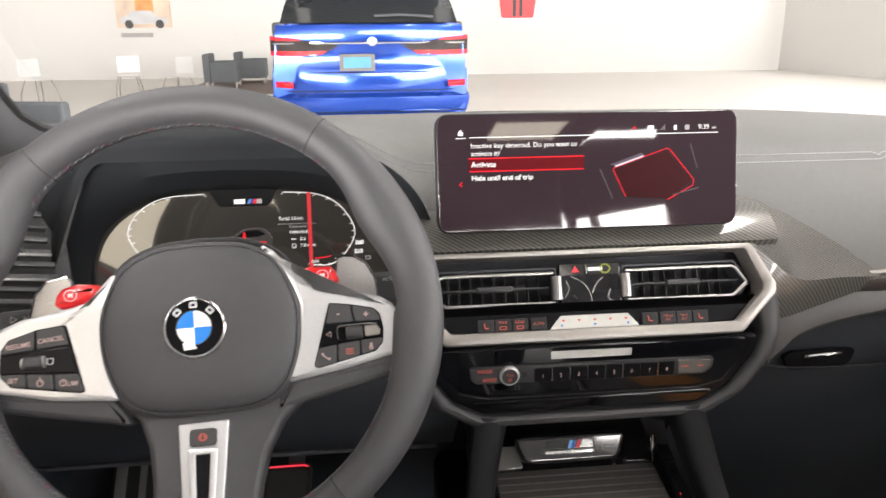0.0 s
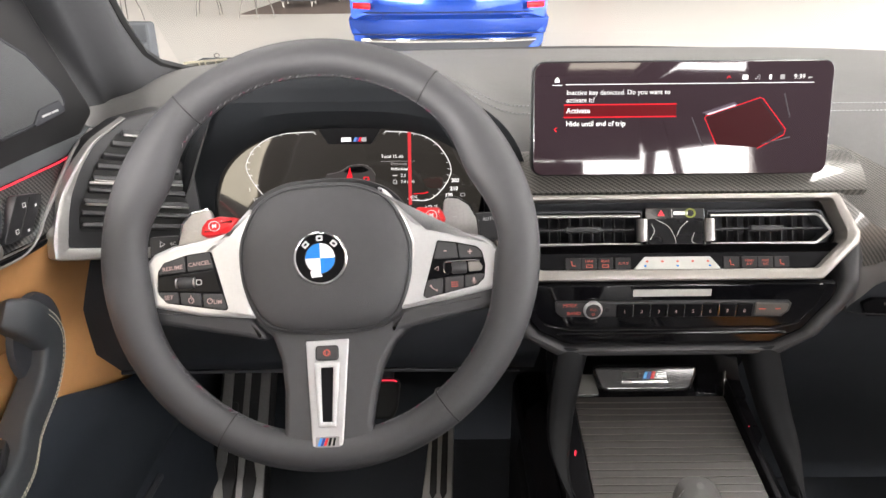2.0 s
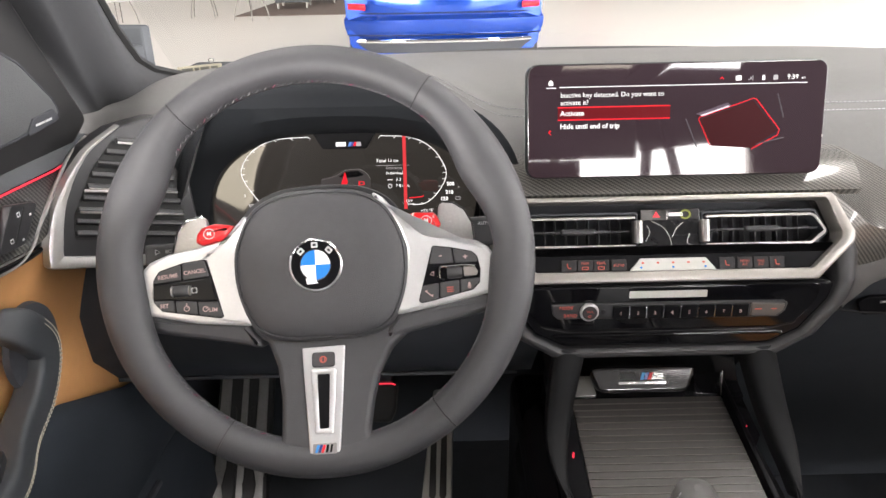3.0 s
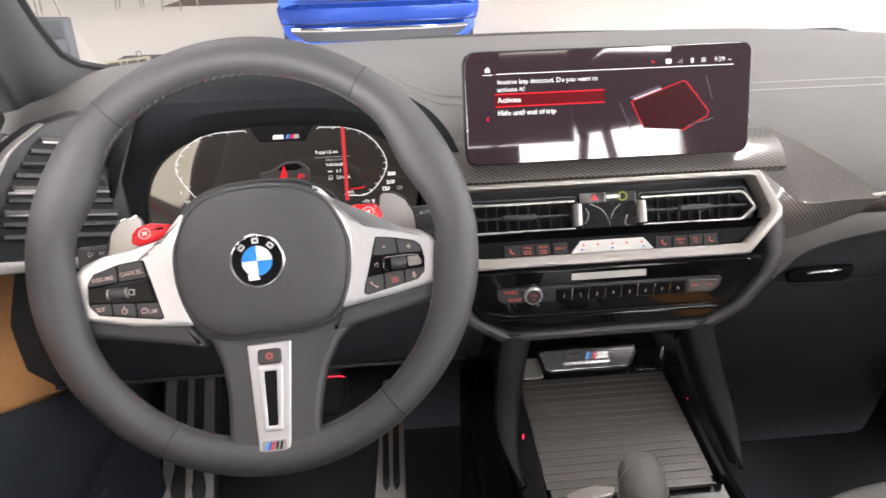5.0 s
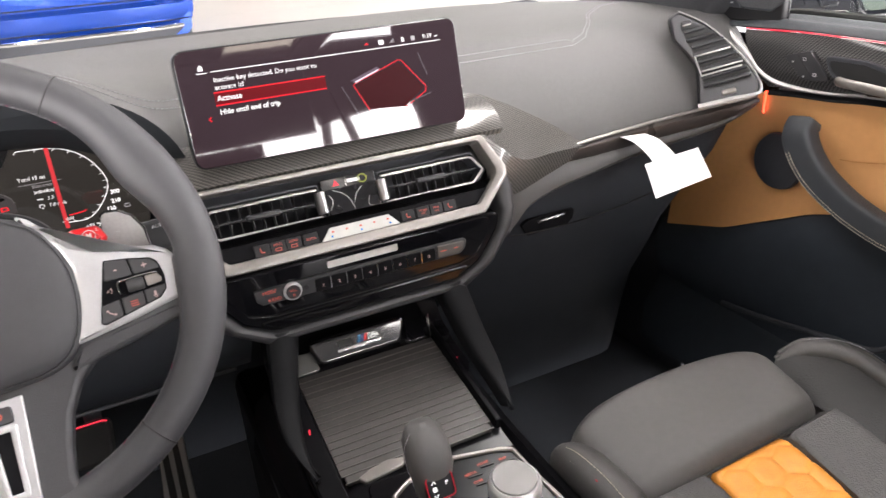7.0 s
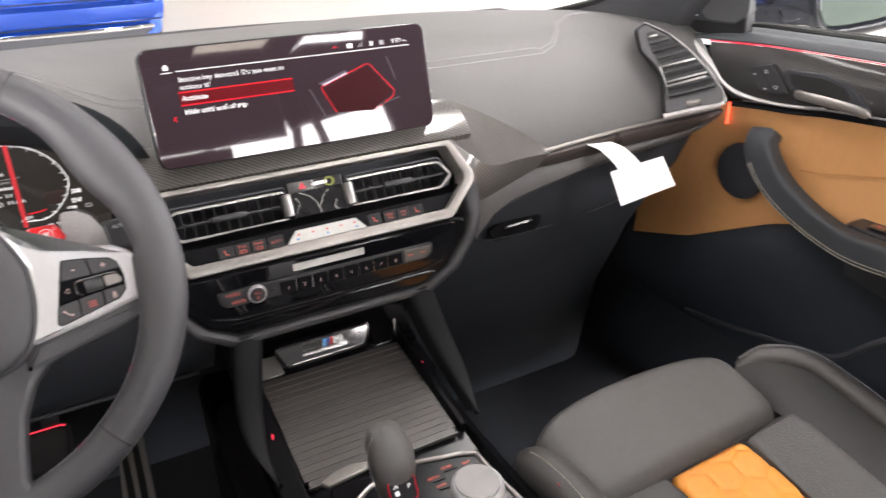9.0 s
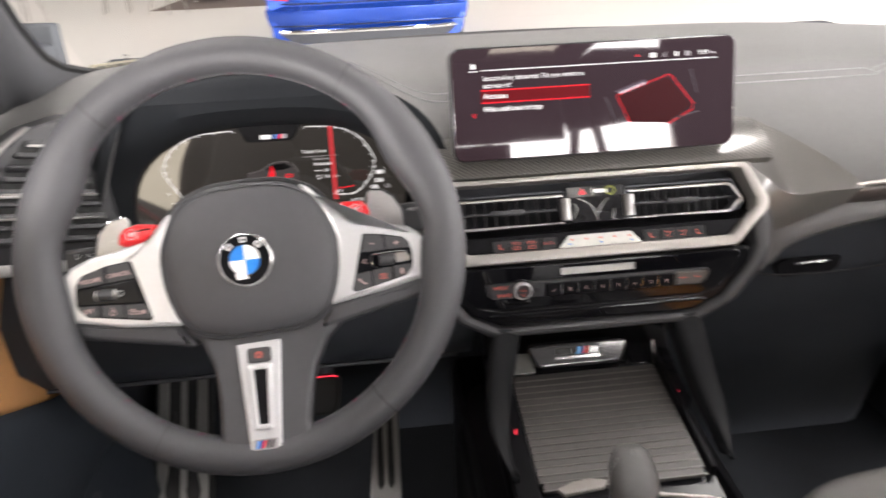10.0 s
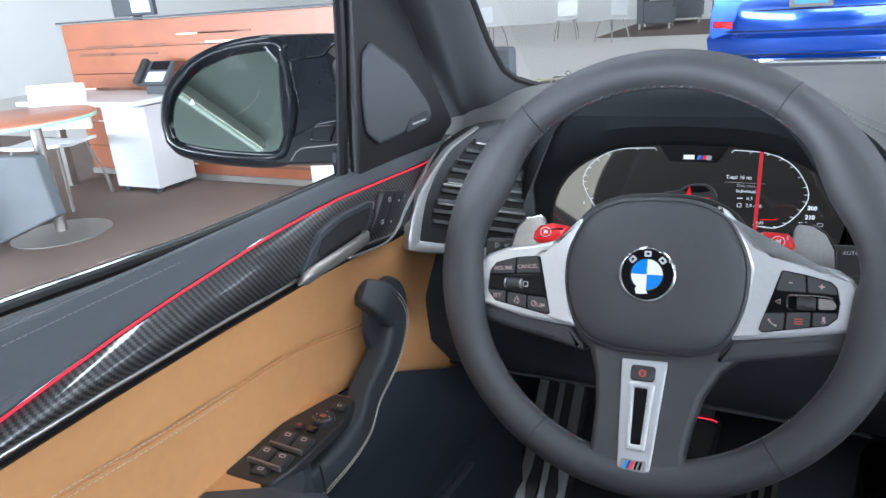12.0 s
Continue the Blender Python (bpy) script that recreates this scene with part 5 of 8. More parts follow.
insert = part("silver_insert", plate(rounded(ins, 0.0012, 2), -0.010, -0.0035, 0.0012), SILVER, wheel, "satin silver insert", IN)
part("insert_step", hoop(rounded([(-0.0112, -0.0905), (0.0112, -0.0905), (0.0078, -0.1455), (-0.0078, -0.1455)], 0.002, 2), rounded([(-0.0054, -0.0950), (0.0054, -0.0950), (0.0040, -0.1410), (-0.0040, -0.1410)], 0.001, 2), -0.006, -0.0008, 0.0014), SILVER, insert, m=IN)
part("insert_slot", plate(rounded([(-0.0056, -0.094), (0.0056, -0.094), (0.0042, -0.142), (-0.0042, -0.142)], 0.001, 2), -0.006, -0.0028), RAIL, insert, "black slot", IN)
hk = part("heating_key", plate(rect(0.0200, 0.0130, 0.003, 3), -0.006, -0.0012, 0.0012), KEYCAP, insert, "black wheel heating key", IN @ pose(0, -0.0825, 0))
part("heating_mark", hoop(oval(0.0032, 0.0030, 16), oval(0.0022, 0.0020, 16), 0, 0.0003), PINK, hk, m=IN @ pose(0, -0.0825, -0.001))
for dx in (-0.0012, 0.0012):
    part("heating_mark", block(dx - 0.0003, dx + 0.0003, -0.0020, 0.0016, 0, 0.0003), PINK, hk, m=IN @ pose(0, -0.0825, -0.001))
bdg = part("badge", plate(rect(0.0205, 0.0092, 0.001, 2), -0.005, -0.0030, 0.0006), surface("badge_silver", (0.30, 0.29, 0.29), 0.35, 0.4), insert, "small silver badge with blue and red stripes", IN @ pose(0, -0.1575, 0))
for k, col in enumerate(((0.05, 0.3, 0.75), (0.03, 0.05, 0.25), (0.7, 0.02, 0.03))):
    x = -0.0085 + 0.0026 * k
    part("badge_stripe", plate([(x, -0.0032), (x + 0.0022, -0.0032), (x + 0.0044, 0.0032), (x + 0.0022, 0.0032)], 0, 0.0003), surface("stripe", col, 0.3, coat=0.8), bdg, m=IN @ pose(0, -0.1575, -0.0029))
for x in (0.0006, 0.0040):
    part("badge_bar", plate([(x, -0.0032), (x + 0.0018, -0.0032), (x + 0.0032, 0.0032), (x + 0.0014, 0.0032)], 0, 0.0003), CHROME, bdg, m=IN @ pose(0, -0.1575, -0.0029))
part("column_cowl", moved(lathe([(0.030, -0.20), (0.052, -0.16), (0.055, -0.06), (0.048, -0.035)], 24), pose(0, 0, 0)), DARK, wheel, "black steering column cowl", W)
for sx, words in ((-1, "BC"), (1, "AUTO")):
    st = part("stalk", block(-0.030, 0.030, -0.015, 0.013, -0.012, 0.0, 0.004), KEYCAP, wheel, "black control stalk", W @ pose(sx * 0.146, 0.018 if sx < 0 else 0.024, -0.060))
    part("stalk_arm", tube([(sx * 0.05, 0.01, -0.075), (sx * 0.12, 0.020, -0.066)], 0.008, 10), KEYCAP, wheel, m=W)
    text(words, 0.0046, INK, st, W @ pose(sx * 0.152, 0.023 if sx < 0 else 0.030, -0.0596))
    if sx < 0:
        part("stalk_mark", tube([(-0.002, -0.0025, 0), (-0.002, 0.0025, 0), (0.0028, 0, 0), (-0.002, -0.0025, 0)], 0.0004, 5), INK, st, m=W @ pose(-0.1625, 0.023, -0.0596))
        part("beam_mark", hoop(rect(0.006, 0.005, 0.002, 3), rect(0.0046, 0.0036, 0.0014, 3), 0, 0.0002), INK, st, m=W @ pose(-0.160, 0.009, -0.0596))

# ---- left and right end vents of the dash ----
def span_at(outline, v):
    """Where a level line at height v cuts an outline."""
    xs = []
    for (x0, y0), (x1, y1) in zip(outline, outline[1:] + outline[:1]):
        if (y0 <= v) != (y1 <= v):
            xs.append(x0 + (x1 - x0) * (v - y0) / (y1 - y0))
    return (min(xs), max(xs)) if len(xs) > 1 else None


VENT_FORM = {
    -1: ((-0.600, 0.200, 1.03),
         [(-0.06, -0.100), (0.0647, -0.0734), (0.100, -0.0650), (0.1074, -0.0555), (0.1036, -0.0355), (0.0891, -0.0005), (0.0701, 0.025), (0.0561, 0.0399), (0.0392, 0.0546), (0.0051, 0.0720), (-0.045, 0.078), (-0.06, 0.07)],
         [(-0.045, -0.068), (0.0581, -0.0434), (0.0759, -0.0391), (0.0701, -0.0133), (0.0584, 0.0051), (0.0455, 0.0264), (0.031, 0.0417), (0.0164, 0.0571), (-0.0066, 0.0577), (-0.04, 0.050)],
         [(0.004, 0.0735), (0.0392, 0.0556), (0.0561, 0.0409), (0.0701, 0.026), (0.0896, 0.0), (0.1040, -0.0350), (0.1078, -0.0555), (0.1040, -0.0645), (0.0647, -0.0742), (0.02, -0.085), (-0.05, -0.1005)],
         [0.0015, 0.0040, 0.0060, 0.0085, 0.0145, 0.0185, 0.0185, 0.0160, 0.0140, 0.0135, 0.0135]),
    1: ((0.615, 0.200, 1.03),
        [(-0.0377, -0.0570), (0.0085, -0.0445), (0.0450, -0.0350), (0.0470, -0.0168), (0.0280, 0.0096), (-0.004, 0.0420), (-0.040, 0.0690), (-0.0766, 0.0855), (-0.0900, 0.0760), (-0.0810, 0.0440), (-0.0600, 0.0240), (-0.0430, 0.0)],
        [(-0.0330, -0.0290), (0.0350, -0.0110), (0.0180, 0.0180), (-0.0100, 0.0460), (-0.0400, 0.0640), (-0.0700, 0.0740), (-0.0740, 0.0640), (-0.0600, 0.0380), (-0.0560, 0.0330), (-0.0420, 0.0050), (-0.0367, -0.0086)],
        [(-0.0780, 0.0870), (-0.0400, 0.0700), (-0.0040, 0.0430), (0.0285, 0.0105), (0.0480, -0.0168), (0.0462, -0.0350), (0.0085, -0.0455), (-0.0377, -0.0580)],
        [0.0012, 0.0016, 0.0022, 0.0030, 0.0042, 0.0060, 0.0080, 0.0090]),
}


def end_vent(sx):
    (ox, oy, oz), body_o, open_o, edge_o, widths = VENT_FORM[sx]
    v = thing("end_vent", "upright black dash-end air vent with a satin frame", "air vent", ox, oy, 0.95, "dash end vents")
    M = pose(ox, oy, oz, 82, 0, -sx * 40)
    fl = lambda pts: [(sx * x, y) for x, y in pts]
    part("housing", plate(rounded(fl(body_o), 0.006, 3), -0.06, 0.0, 0.003), BUTTON, v, m=M)
    path = spline([(sx * x, y, 0.0015) for x, y in edge_o], 5)
    n = len(path)
    heart = Vector((sx * sum(p[0] for p in open_o) / len(open_o), sum(p[1] for p in open_o) / len(open_o), 0))
    band = []
    for i, p in enumerate(path):
        t = (path[min(i + 1, n - 1)] - path[max(i - 1, 0)]).normalized()
        q = Vector((-t.y, t.x, 0))
        q = q if q.dot(heart - p) > 0 else -q
        w = float(np.interp(i / (n - 1) * (len(widths) - 1), range(len(widths)), widths))
        up = min(0.0045, w * 0.45)
        band.append([p - q * 0.001 + Vector((0, 0, -0.014)), p + Vector((0, 0, -0.003)), p + q * w * 0.15 + Vector((0, 0, up * 0.8)), p + q * w * 0.45 + Vector((0, 0, up)), p + q * w * 0.9 + Vector((0, 0, up * 0.4)), p + q * w + Vector((0, 0, -0.004))])
    bm = bmesh.new()
    bridge(bm, band, closed=False, cap_start=False, cap_end=False)
    part("bright_edge", bm, FRAME, v, "broad satin aluminium frame", M)
    part("vent_opening", plate(rounded(fl(open_o), 0.004, 3), -0.002, 0.0008), RUBBER, v, "black vent opening", M)
    # slats slope across the opening
    k_slope = 0.27
    lean_back = lambda x, y: (x, y - k_slope * x)
    flat_open = [lean_back(x, y) for x, y in open_o]
    low, top = min(p[1] for p in flat_open), max(p[1] for p in flat_open)
    count = 9
    for k in range(count):
        y = low + 0.007 + (top - low - 0.014) * k / (count - 1)
        ends = span_at(flat_open, y)
        if not ends or k == 6:
            continue
        a, b = [(sx * x, y + k_slope * x) for x in ends]
        a, b = (a, b) if a[0] < b[0] else (b, a)
        long = math.hypot(b[0] - a[0], b[1] - a[1])
        turn = math.degrees(math.atan2(b[1] - a[1], b[0] - a[0]))
        MS = M @ pose(a[0], a[1], 0.001, 0, 0, turn)
        part("slat", block(0.001, long - 0.001, -0.0028, 0.0028, -0.001, 0.006, 0.0013), BUTTON, v, "", MS @ pose(0, 0, 0, -24))
        if k in (2, 4, 8):
            part("slat_edge", tube([(0.002, -0.001, 0.0085), (long - 0.002, -0.001, 0.0085)], 0.0013, 6), FRAME, v, "satin slat edge", MS)
    bar_y = low + 0.007 + (top - low - 0.014) * 6 / (count - 1)
    ends = span_at(flat_open, bar_y)
    a, b = [(sx * x, bar_y + k_slope * x) for x in ends]
    part("cross_bar", tube([(*a, 0.004), (*b, 0.004)], 0.0042, 10, flat=0.7), BUTTON, v, "black bar between the two vent halves", M)
    if sx > 0:
        part("vane_edge", tube([(-0.0515, 0.0225, 0.009), (-0.0385, -0.0065, 0.009), (0.0170, 0.0090, 0.009)], 0.0016, 8), FRAME, v, "satin vane edge", M)
        part("thumb_wheel", moved(lathe([(0.0001, -0.010), (0.0040, -0.010), (0.0048, -0.008), (0.0048, 0.008), (0.0040, 0.010), (0.0001, 0.010)], 16), pose(0, 0, 0, 0, 90)), SATIN, v, "ribbed satin thumb wheel", M @ pose(0.003, -0.0300, 0.002, 0, 0, 15))
    else:
        part("vane_edge", tube([(0.0080, 0.0160, 0.009), (0.0190, -0.0060, 0.009), (-0.0560, 0.0120, 0.009)], 0.0016, 8), FRAME, v, "satin vane edge", M)
    return v


for sx in (-1, 1):
    end_vent(sx)

# ---- doors ----
def at_y(table, y):
    table = sorted(table)
    return float(np.interp(y, [p[0] for p in table], [p[1] for p in table]))


RED_LINE = [(0.28, 1.074), (0.257, 1.075), (0.152, 1.080), (0.056, 1.080), (-0.028, 1.079), (-0.079, 1.077), (-0.20, 1.066), (-0.33, 1.046), (-0.62, 1.030)]
SILVER_LINE = [(0.25, 0.985), (0.143, 0.996), (0.09, 0.999), (0.037, 1.006), (-0.06, 1.0115), (-0.18, 1.0145), (-0.30, 1.0155), (-0.62, 1.012)]
SILL_LEFT = [(-0.62, 1.080), (-0.313, 1.069), (-0.132, 1.057), (0.10, 1.052), (0.40, 1.050)]
RED_LEFT = [(0.28, 1.060), (0.18, 1.0595), (0.003, 1.0675), (-0.054, 1.0670), (-0.108, 1.0647), (-0.174, 1.0588), (-0.2285, 1.0542), (-0.277, 1.0486), (-0.319, 1.0426), (-0.361, 1.036), (-0.62, 0.994)]
TAN_FOOT = [(0.40, 0.685), (0.26, 0.727), (0.10, 0.808), (0.0, 0.842), (-0.10, 0.855), (-0.62, 0.862)]


TAN_SEAM = [(0.07, 0.902), (0.02, 0.910), (-0.05, 0.931), (-0.13, 0.939), (-0.227, 0.943), (-0.297, 0.950), (-0.347, 0.957), (-0.62, 0.975)]


def build_door(sx):
    X = 0.678 if sx < 0 else 0.708
    red_line = RED_LEFT if sx < 0 else RED_LINE
    f_top, f_low, dy = (0.235, 0.120, 0.0) if sx < 0 else (0.262, 0.200, 0.056)
    d = thing("car_door", "black, tan and carbon front door trim with a grab handle", "car door", sx * 0.74, 0.0, 0.4, "front doors")

    def V3(x, y, z):
        return Vector((sx * x, y, z))

    ys = [0.34 - 0.96 * i / 48 for i in range(49)]
    # outer shell, so that the door has its depth
    part("door_shell", block(sx * (X + 0.05), sx * 0.90, -0.62, 0.40, 0.42, 1.015, 0.02), surface("body_paint", (0.02, 0.02, 0.022), 0.2, coat=1.0), d, "gloss black outer door skin")
    if sx < 0:
        sill = lambda y: at_y(SILL_LEFT, y)
        crest = lambda y: 1.0805 - 0.006 * smoothstep(0.12, 0.30, y)
    else:
        sill = lambda y: 1.090 - 0.02 * smoothstep(0.2, 0.36, y)
        crest = lambda y: sill(y) + 0.003
    part("upper_pad", sheet([spline([V3(X + 0.064, y, sill(y) + 0.001), V3(X + 0.050, y, sill(y) + 0.006), V3(X + 0.030, y, crest(y) - 0.003), V3(X + 0.014, y, crest(y)), V3(X + 0.004, y, at_y(red_line, y) + 0.006), V3(X + 0.002, y, at_y(red_line, y) + 0.0015), V3(X + 0.012, y, at_y(red_line, y) - 0.001)], 3) for y in ys], 0.006), DOOR_SKIN, d, "dark grey leather upper door pad")
    part("window_seal", tube([V3(X + 0.066, y, sill(y) + 0.006) for y in ys], 0.005, 8), RUBBER, d, "black rubber window seal")
    part("seal_edge", tube([V3(X + 0.071, y, sill(y) + 0.010) for y in ys], 0.0022, 6), CHROME, d, "bright window seal edge")
    for k in (0, 1):
        part("pad_stitching", stitches([V3(X + 0.0160 - 0.0062 * k, y, crest(y) + 0.0010 - 0.0070 * k) for y in ys if y < (-0.08 if sx < 0 else 0.02)], 0.0046, 0.0034, 0.0005), THREAD_DIM, d, "grey stitching")["kind"] = "stuff"
    cut = [y for y in ys if y < f_top]
    part("ambient_line", tube([V3(X + 0.0005, y, at_y(red_line, y)) for y in cut], 0.0011, 6), AMBIENT, d, "glowing red light line")
    grid = []
    for i in range(49):
        row = []
        for t in range(9):
            y = f_top + (f_low - f_top) * (t / 8) ** 1.3
            y += (-0.62 - y) * i / 48
            a, b = at_y(red_line, y) - 0.002, at_y(SILVER_LINE, y) + 0.003
            row.append(V3(X + 0.003 + float(np.interp(t, (0, 1, 2, 3, 4, 5, 6, 7, 8), (0, -0.0034, -0.0062, -0.0084, -0.0098, -0.0104, -0.0100, -0.0086, -0.0060))), y, a + (b - a) * t / 8))
        grid.append(row)
    part("carbon_trim", sheet(grid, 0.003), CARBON, d, "lacquered carbon fibre door trim")
    part("silver_line", tube([V3(X - 0.001, y, at_y(SILVER_LINE, y)) for y in ys if y < f_low], 0.0014, 8), VANE, d, "thin satin strip")
    part("dark_bead", tube([V3(X + 0.001, y, at_y(SILVER_LINE, y) - 0.0066) for y in ys if y < f_low + 0.01], 0.0054, 8, flat=0.5), RAIL, d, "black bead under the strip")
    # bright upright strip at the front end of the trim
    if sx < 0:
        sweep = [(0.250, 1.078), (0.211, 1.0685), (0.178, 1.053), (0.146, 1.035), (0.118, 1.019), (0.1035, 1.0065), (0.085, 0.9985), (0.060, 0.997), (0.0, 1.005)]
    else:
        sweep = [(0.347, 1.092), (0.292, 1.070), (0.245, 1.039), (0.218, 1.017), (0.187, 1.004), (0.143, 1.000), (0.090, 1.002), (0.037, 1.009)]
    strip = spline([V3(X - 0.006, y, z) for y, z in sweep], 5)
    part("end_strip", tube(strip, [0.0046 - 0.0026 * smoothstep(14, 34, k) for k in range(len(strip))], 8, flat=0.6), FRAME, d, "satin strip curving up the trim end")
    # lock keys and release handle
    hx, hy, hz = sx * (X - 0.0100), dy, 1.009
    HM = pose(hx, hy, hz, 90, 0, -sx * 90)
    loc = lambda pts: [(-sx * a, b - 1.0) for a, b in pts]
    cup = [(-0.090, 1.008), (-0.068, 1.026), (-0.048, 1.040), (-0.012, 1.0465), (0.050, 1.045), (0.041, 1.026), (0.022, 1.007), (-0.03, 1.003)]
    part("handle_cup", plate(rounded(loc(cup), 0.006, 4), -0.008, 0.001, 0.0015), DARK, d, "black handle recess", HM)
    part("cup_floor", plate(rounded(loc([(-0.062, 1.018), (-0.046, 1.034), (-0.012, 1.0410), (0.042, 1.040), (0.034, 1.026), (0.018, 1.016)]), 0.006, 4), 0.0008, 0.0016), RUBBER, d, "dark recess floor", HM)
    lk = part("lock_keys", plate(rounded(loc([(0.034, 1.0105), (0.080, 1.0055), (0.118, 1.037), (0.0725, 1.0485)]), 0.005, 4), -0.006, 0.002, 0.001), BUTTON, d, "black lock keys", HM)
    part("key_gap", block(-0.0005, 0.0005, -0.020, 0.020, 0.0018, 0.0024), RUBBER, lk, m=HM @ pose(-sx * 0.078, 0.0262, 0, 0, 0, sx * 45))
    for a, b in ((0.060, 1.0165), (0.080, 1.0365)):
        part("lock_mark", hoop(rect(0.0052, 0.0045, 0.0005, 2), rect(0.0038, 0.0030, 0.0003, 2), 0, 0.0003), INK, lk, m=HM @ pose(-sx * a, b - 1.0, 0.0021))
    for a, b in ((0.078, 1.0115), (0.099, 1.030)):
        bars([0.003], 0.0022, 0, INK, lk, HM @ pose(-sx * a, b - 1.0, 0.0021))
    hp = spline([V3(X - 0.011, -0.092 + dy, 1.0125), V3(X - 0.016, -0.070 + dy, 1.0185), V3(X - 0.022, -0.030 + dy, 1.0230), V3(X - 0.020, 0.010 + dy, 1.0240), V3(X - 0.011, 0.024 + dy, 1.0230)], 6)
    part("release_handle", ribbon(hp, [0.0035] * 2 + [0.0066] * (len(hp) - 5) + [0.0060, 0.0045, 0.003], 0.0045, (-sx, 0, 0), 2.6, 16, 4), SATIN, d, "satin metal release handle")
    # tan panel
    grid = []
    for y in [0.40 - 1.02 * i / 60 for i in range(61)]:
        a, b = at_y(SILVER_LINE, y) - 0.012, at_y(TAN_FOOT, y)
        grid.append([V3(X + 0.006 + 0.012 * math.sin(math.pi * t / 10) + (0.018 * (t / 10) ** 2 if sx < 0 else 0), y, a + (b - a) * t / 10) for t in range(11)])
    part("tan_panel", sheet(grid, 0.008), TAN, d, "tan leather door panel")
    seam = [V3(X + 0.0137, y, sum(at_y(TAN_SEAM, y + 0.018 * k) for k in range(-3, 4)) / 7) for y in [0.07 - 0.69 * i / 40 for i in range(41)]]
    part("panel_crease", tube(seam, 0.0009, 6), surface("tan_crease", (0.40, 0.18, 0.055), 0.6), d)
    for k in (0, 1):
        part("panel_stitching", stitches([p + Vector((-sx * 0.0008, 0, 0.003 - 0.007 * k)) for p in seam if p.y < -0.16], 0.005, 0.0034, 0.0004), THREAD_TAN, d, "cream stitching")["kind"] = "stuff"
    # emissive tube added in place of the red glow that falls on the tan
    if sx > 0:
        part("panel_glow_tube", tube([V3(X + 0.002, 0.206, 0.984), V3(X + 0.004, 0.208, 0.968), V3(X + 0.006, 0.210, 0.948)], 0.0018, 6), glow("panel_glow_red", (1.0, 0.07, 0.03), 4.0), d, "added red tube for the ambient glow on the panel's end")
    # armrest, switches
    arm = [(X + 0.02, 0.858), (X - 0.03, 0.862), (X - 0.062, 0.855), (X - 0.075, 0.838), (X - 0.07, 0.80), (X - 0.03, 0.765), (X + 0.02, 0.76)]
    rows = []
    for i, y in enumerate([-0.04 - 0.58 * i / 20 for i in range(21)] if sx > 0 else [-0.196 + 0.004 * (i == 0) - 0.424 * i / 20 for i in range(21)]):
        f = smoothstep(-0.10, -0.20, y)
        slant = 0.0 if sx > 0 else 0.42 * (1 - i / 20)
        rows.append([V3(X + 0.02 - (X + 0.02 - x) * (0.30 + 0.70 * f) if k else x, y + slant * (X + 0.02 - x), z + (0.0 if sx > 0 else -0.014 if i == 0 else 0.007)) for k, (x, z) in enumerate(arm)])
    if sx < 0:
        edge = [(0.02, 0.660), (-0.042, 0.668), (-0.101, 0.689), (-0.165, 0.700), (-0.177, 0.693), (-0.182, 0.665), (-0.24, 0.650)]
        part("tan_ledge", sheet([[V3(X + 0.032, y, 0.8630), V3(at_y([(p, -q) for p, q in edge], y) * -1 - 0.003, y, 0.8630)] for y in [-0.040 - 0.010 * i for i in range(21)]], 0.004), TAN, d, "tan leather ledge beside the switches")
        front = []
        for y in [-0.04 - 0.20 * i / 8 for i in range(9)]:
            f = smoothstep(-0.10, -0.20, y)
            front.append([V3(X + 0.02 - (X + 0.02 - x) * (0.30 + 0.70 * f) if k else x, y, z - 0.001) for k, (x, z) in enumerate(arm)])
        part("switch_bed", sheet(front, 0.006), DOOR_SKIN, d, "black leather bed of the switch panel")
    part("armrest", sheet(rows, 0.006), DOOR_SKIN, d, "black leather armrest")
    G = 0.676
    if sx < 0:
        track = [(0.034, 0.951), (0.049, 0.936), (0.071, 0.9020), (0.0470, 0.8650), (0.0030, 0.8400), (-0.040, 0.8230), (-0.100, 0.8140), (-0.160, 0.820), (-0.26, 0.836)]
        wide = [0.014, 0.0205, 0.0210, 0.0190, 0.0178, 0.0172, 0.0178, 0.020, 0.022]
    else:
        track = [(0.113, 0.964), (0.108, 0.938), (0.076, 0.8945), (0.024, 0.8630), (-0.032, 0.8440), (-0.085, 0.8430), (-0.150, 0.846), (-0.21, 0.849), (-0.30, 0.852)]
        wide = [0.022, 0.024, 0.0230, 0.0210, 0.0200, 0.0205, 0.0210, 0.021, 0.021]
    grab = spline([V3(G + (0.016 if k == 0 else 0) - (0.010 if k > 4 else 0.0), y, z) for k, (y, z) in enumerate(track)], 6)
    n = len(grab)
    radii = [float(np.interp(i / (n - 1) * 8, range(9), wide)) for i in range(n)]
    inward = Vector((-sx, 0, 0))
    part("grab_handle", ribbon(grab, radii, 0.0150, inward, 5.0, 32, 2), DOOR_SKIN, d, "black leather grab handle")
    ways = [(grab[min(i + 1, n - 1)] - grab[max(i - 1, 0)]).normalized() for i in range(n)]
    for edge_share in (0.80, 0.55):
        off = []
        for p, w, r in zip(grab, ways, radii):
            fore = w.cross(inward).normalized()
            fore = fore if fore.y - fore.z > 0 else -fore
            over = inward - w * inward.dot(w)
            off.append(p + fore * (edge_share * r) + over.normalized() * (0.0150 * (1 - edge_share**5) ** 0.2 + 0.0005))
        part("grab_stitching", stitches(off[8:], 0.0048, 0.0034, 0.0006), THREAD_TAN, d, "cream stitching")["kind"] = "stuff"
    joint = grab[int(n * 0.78)]
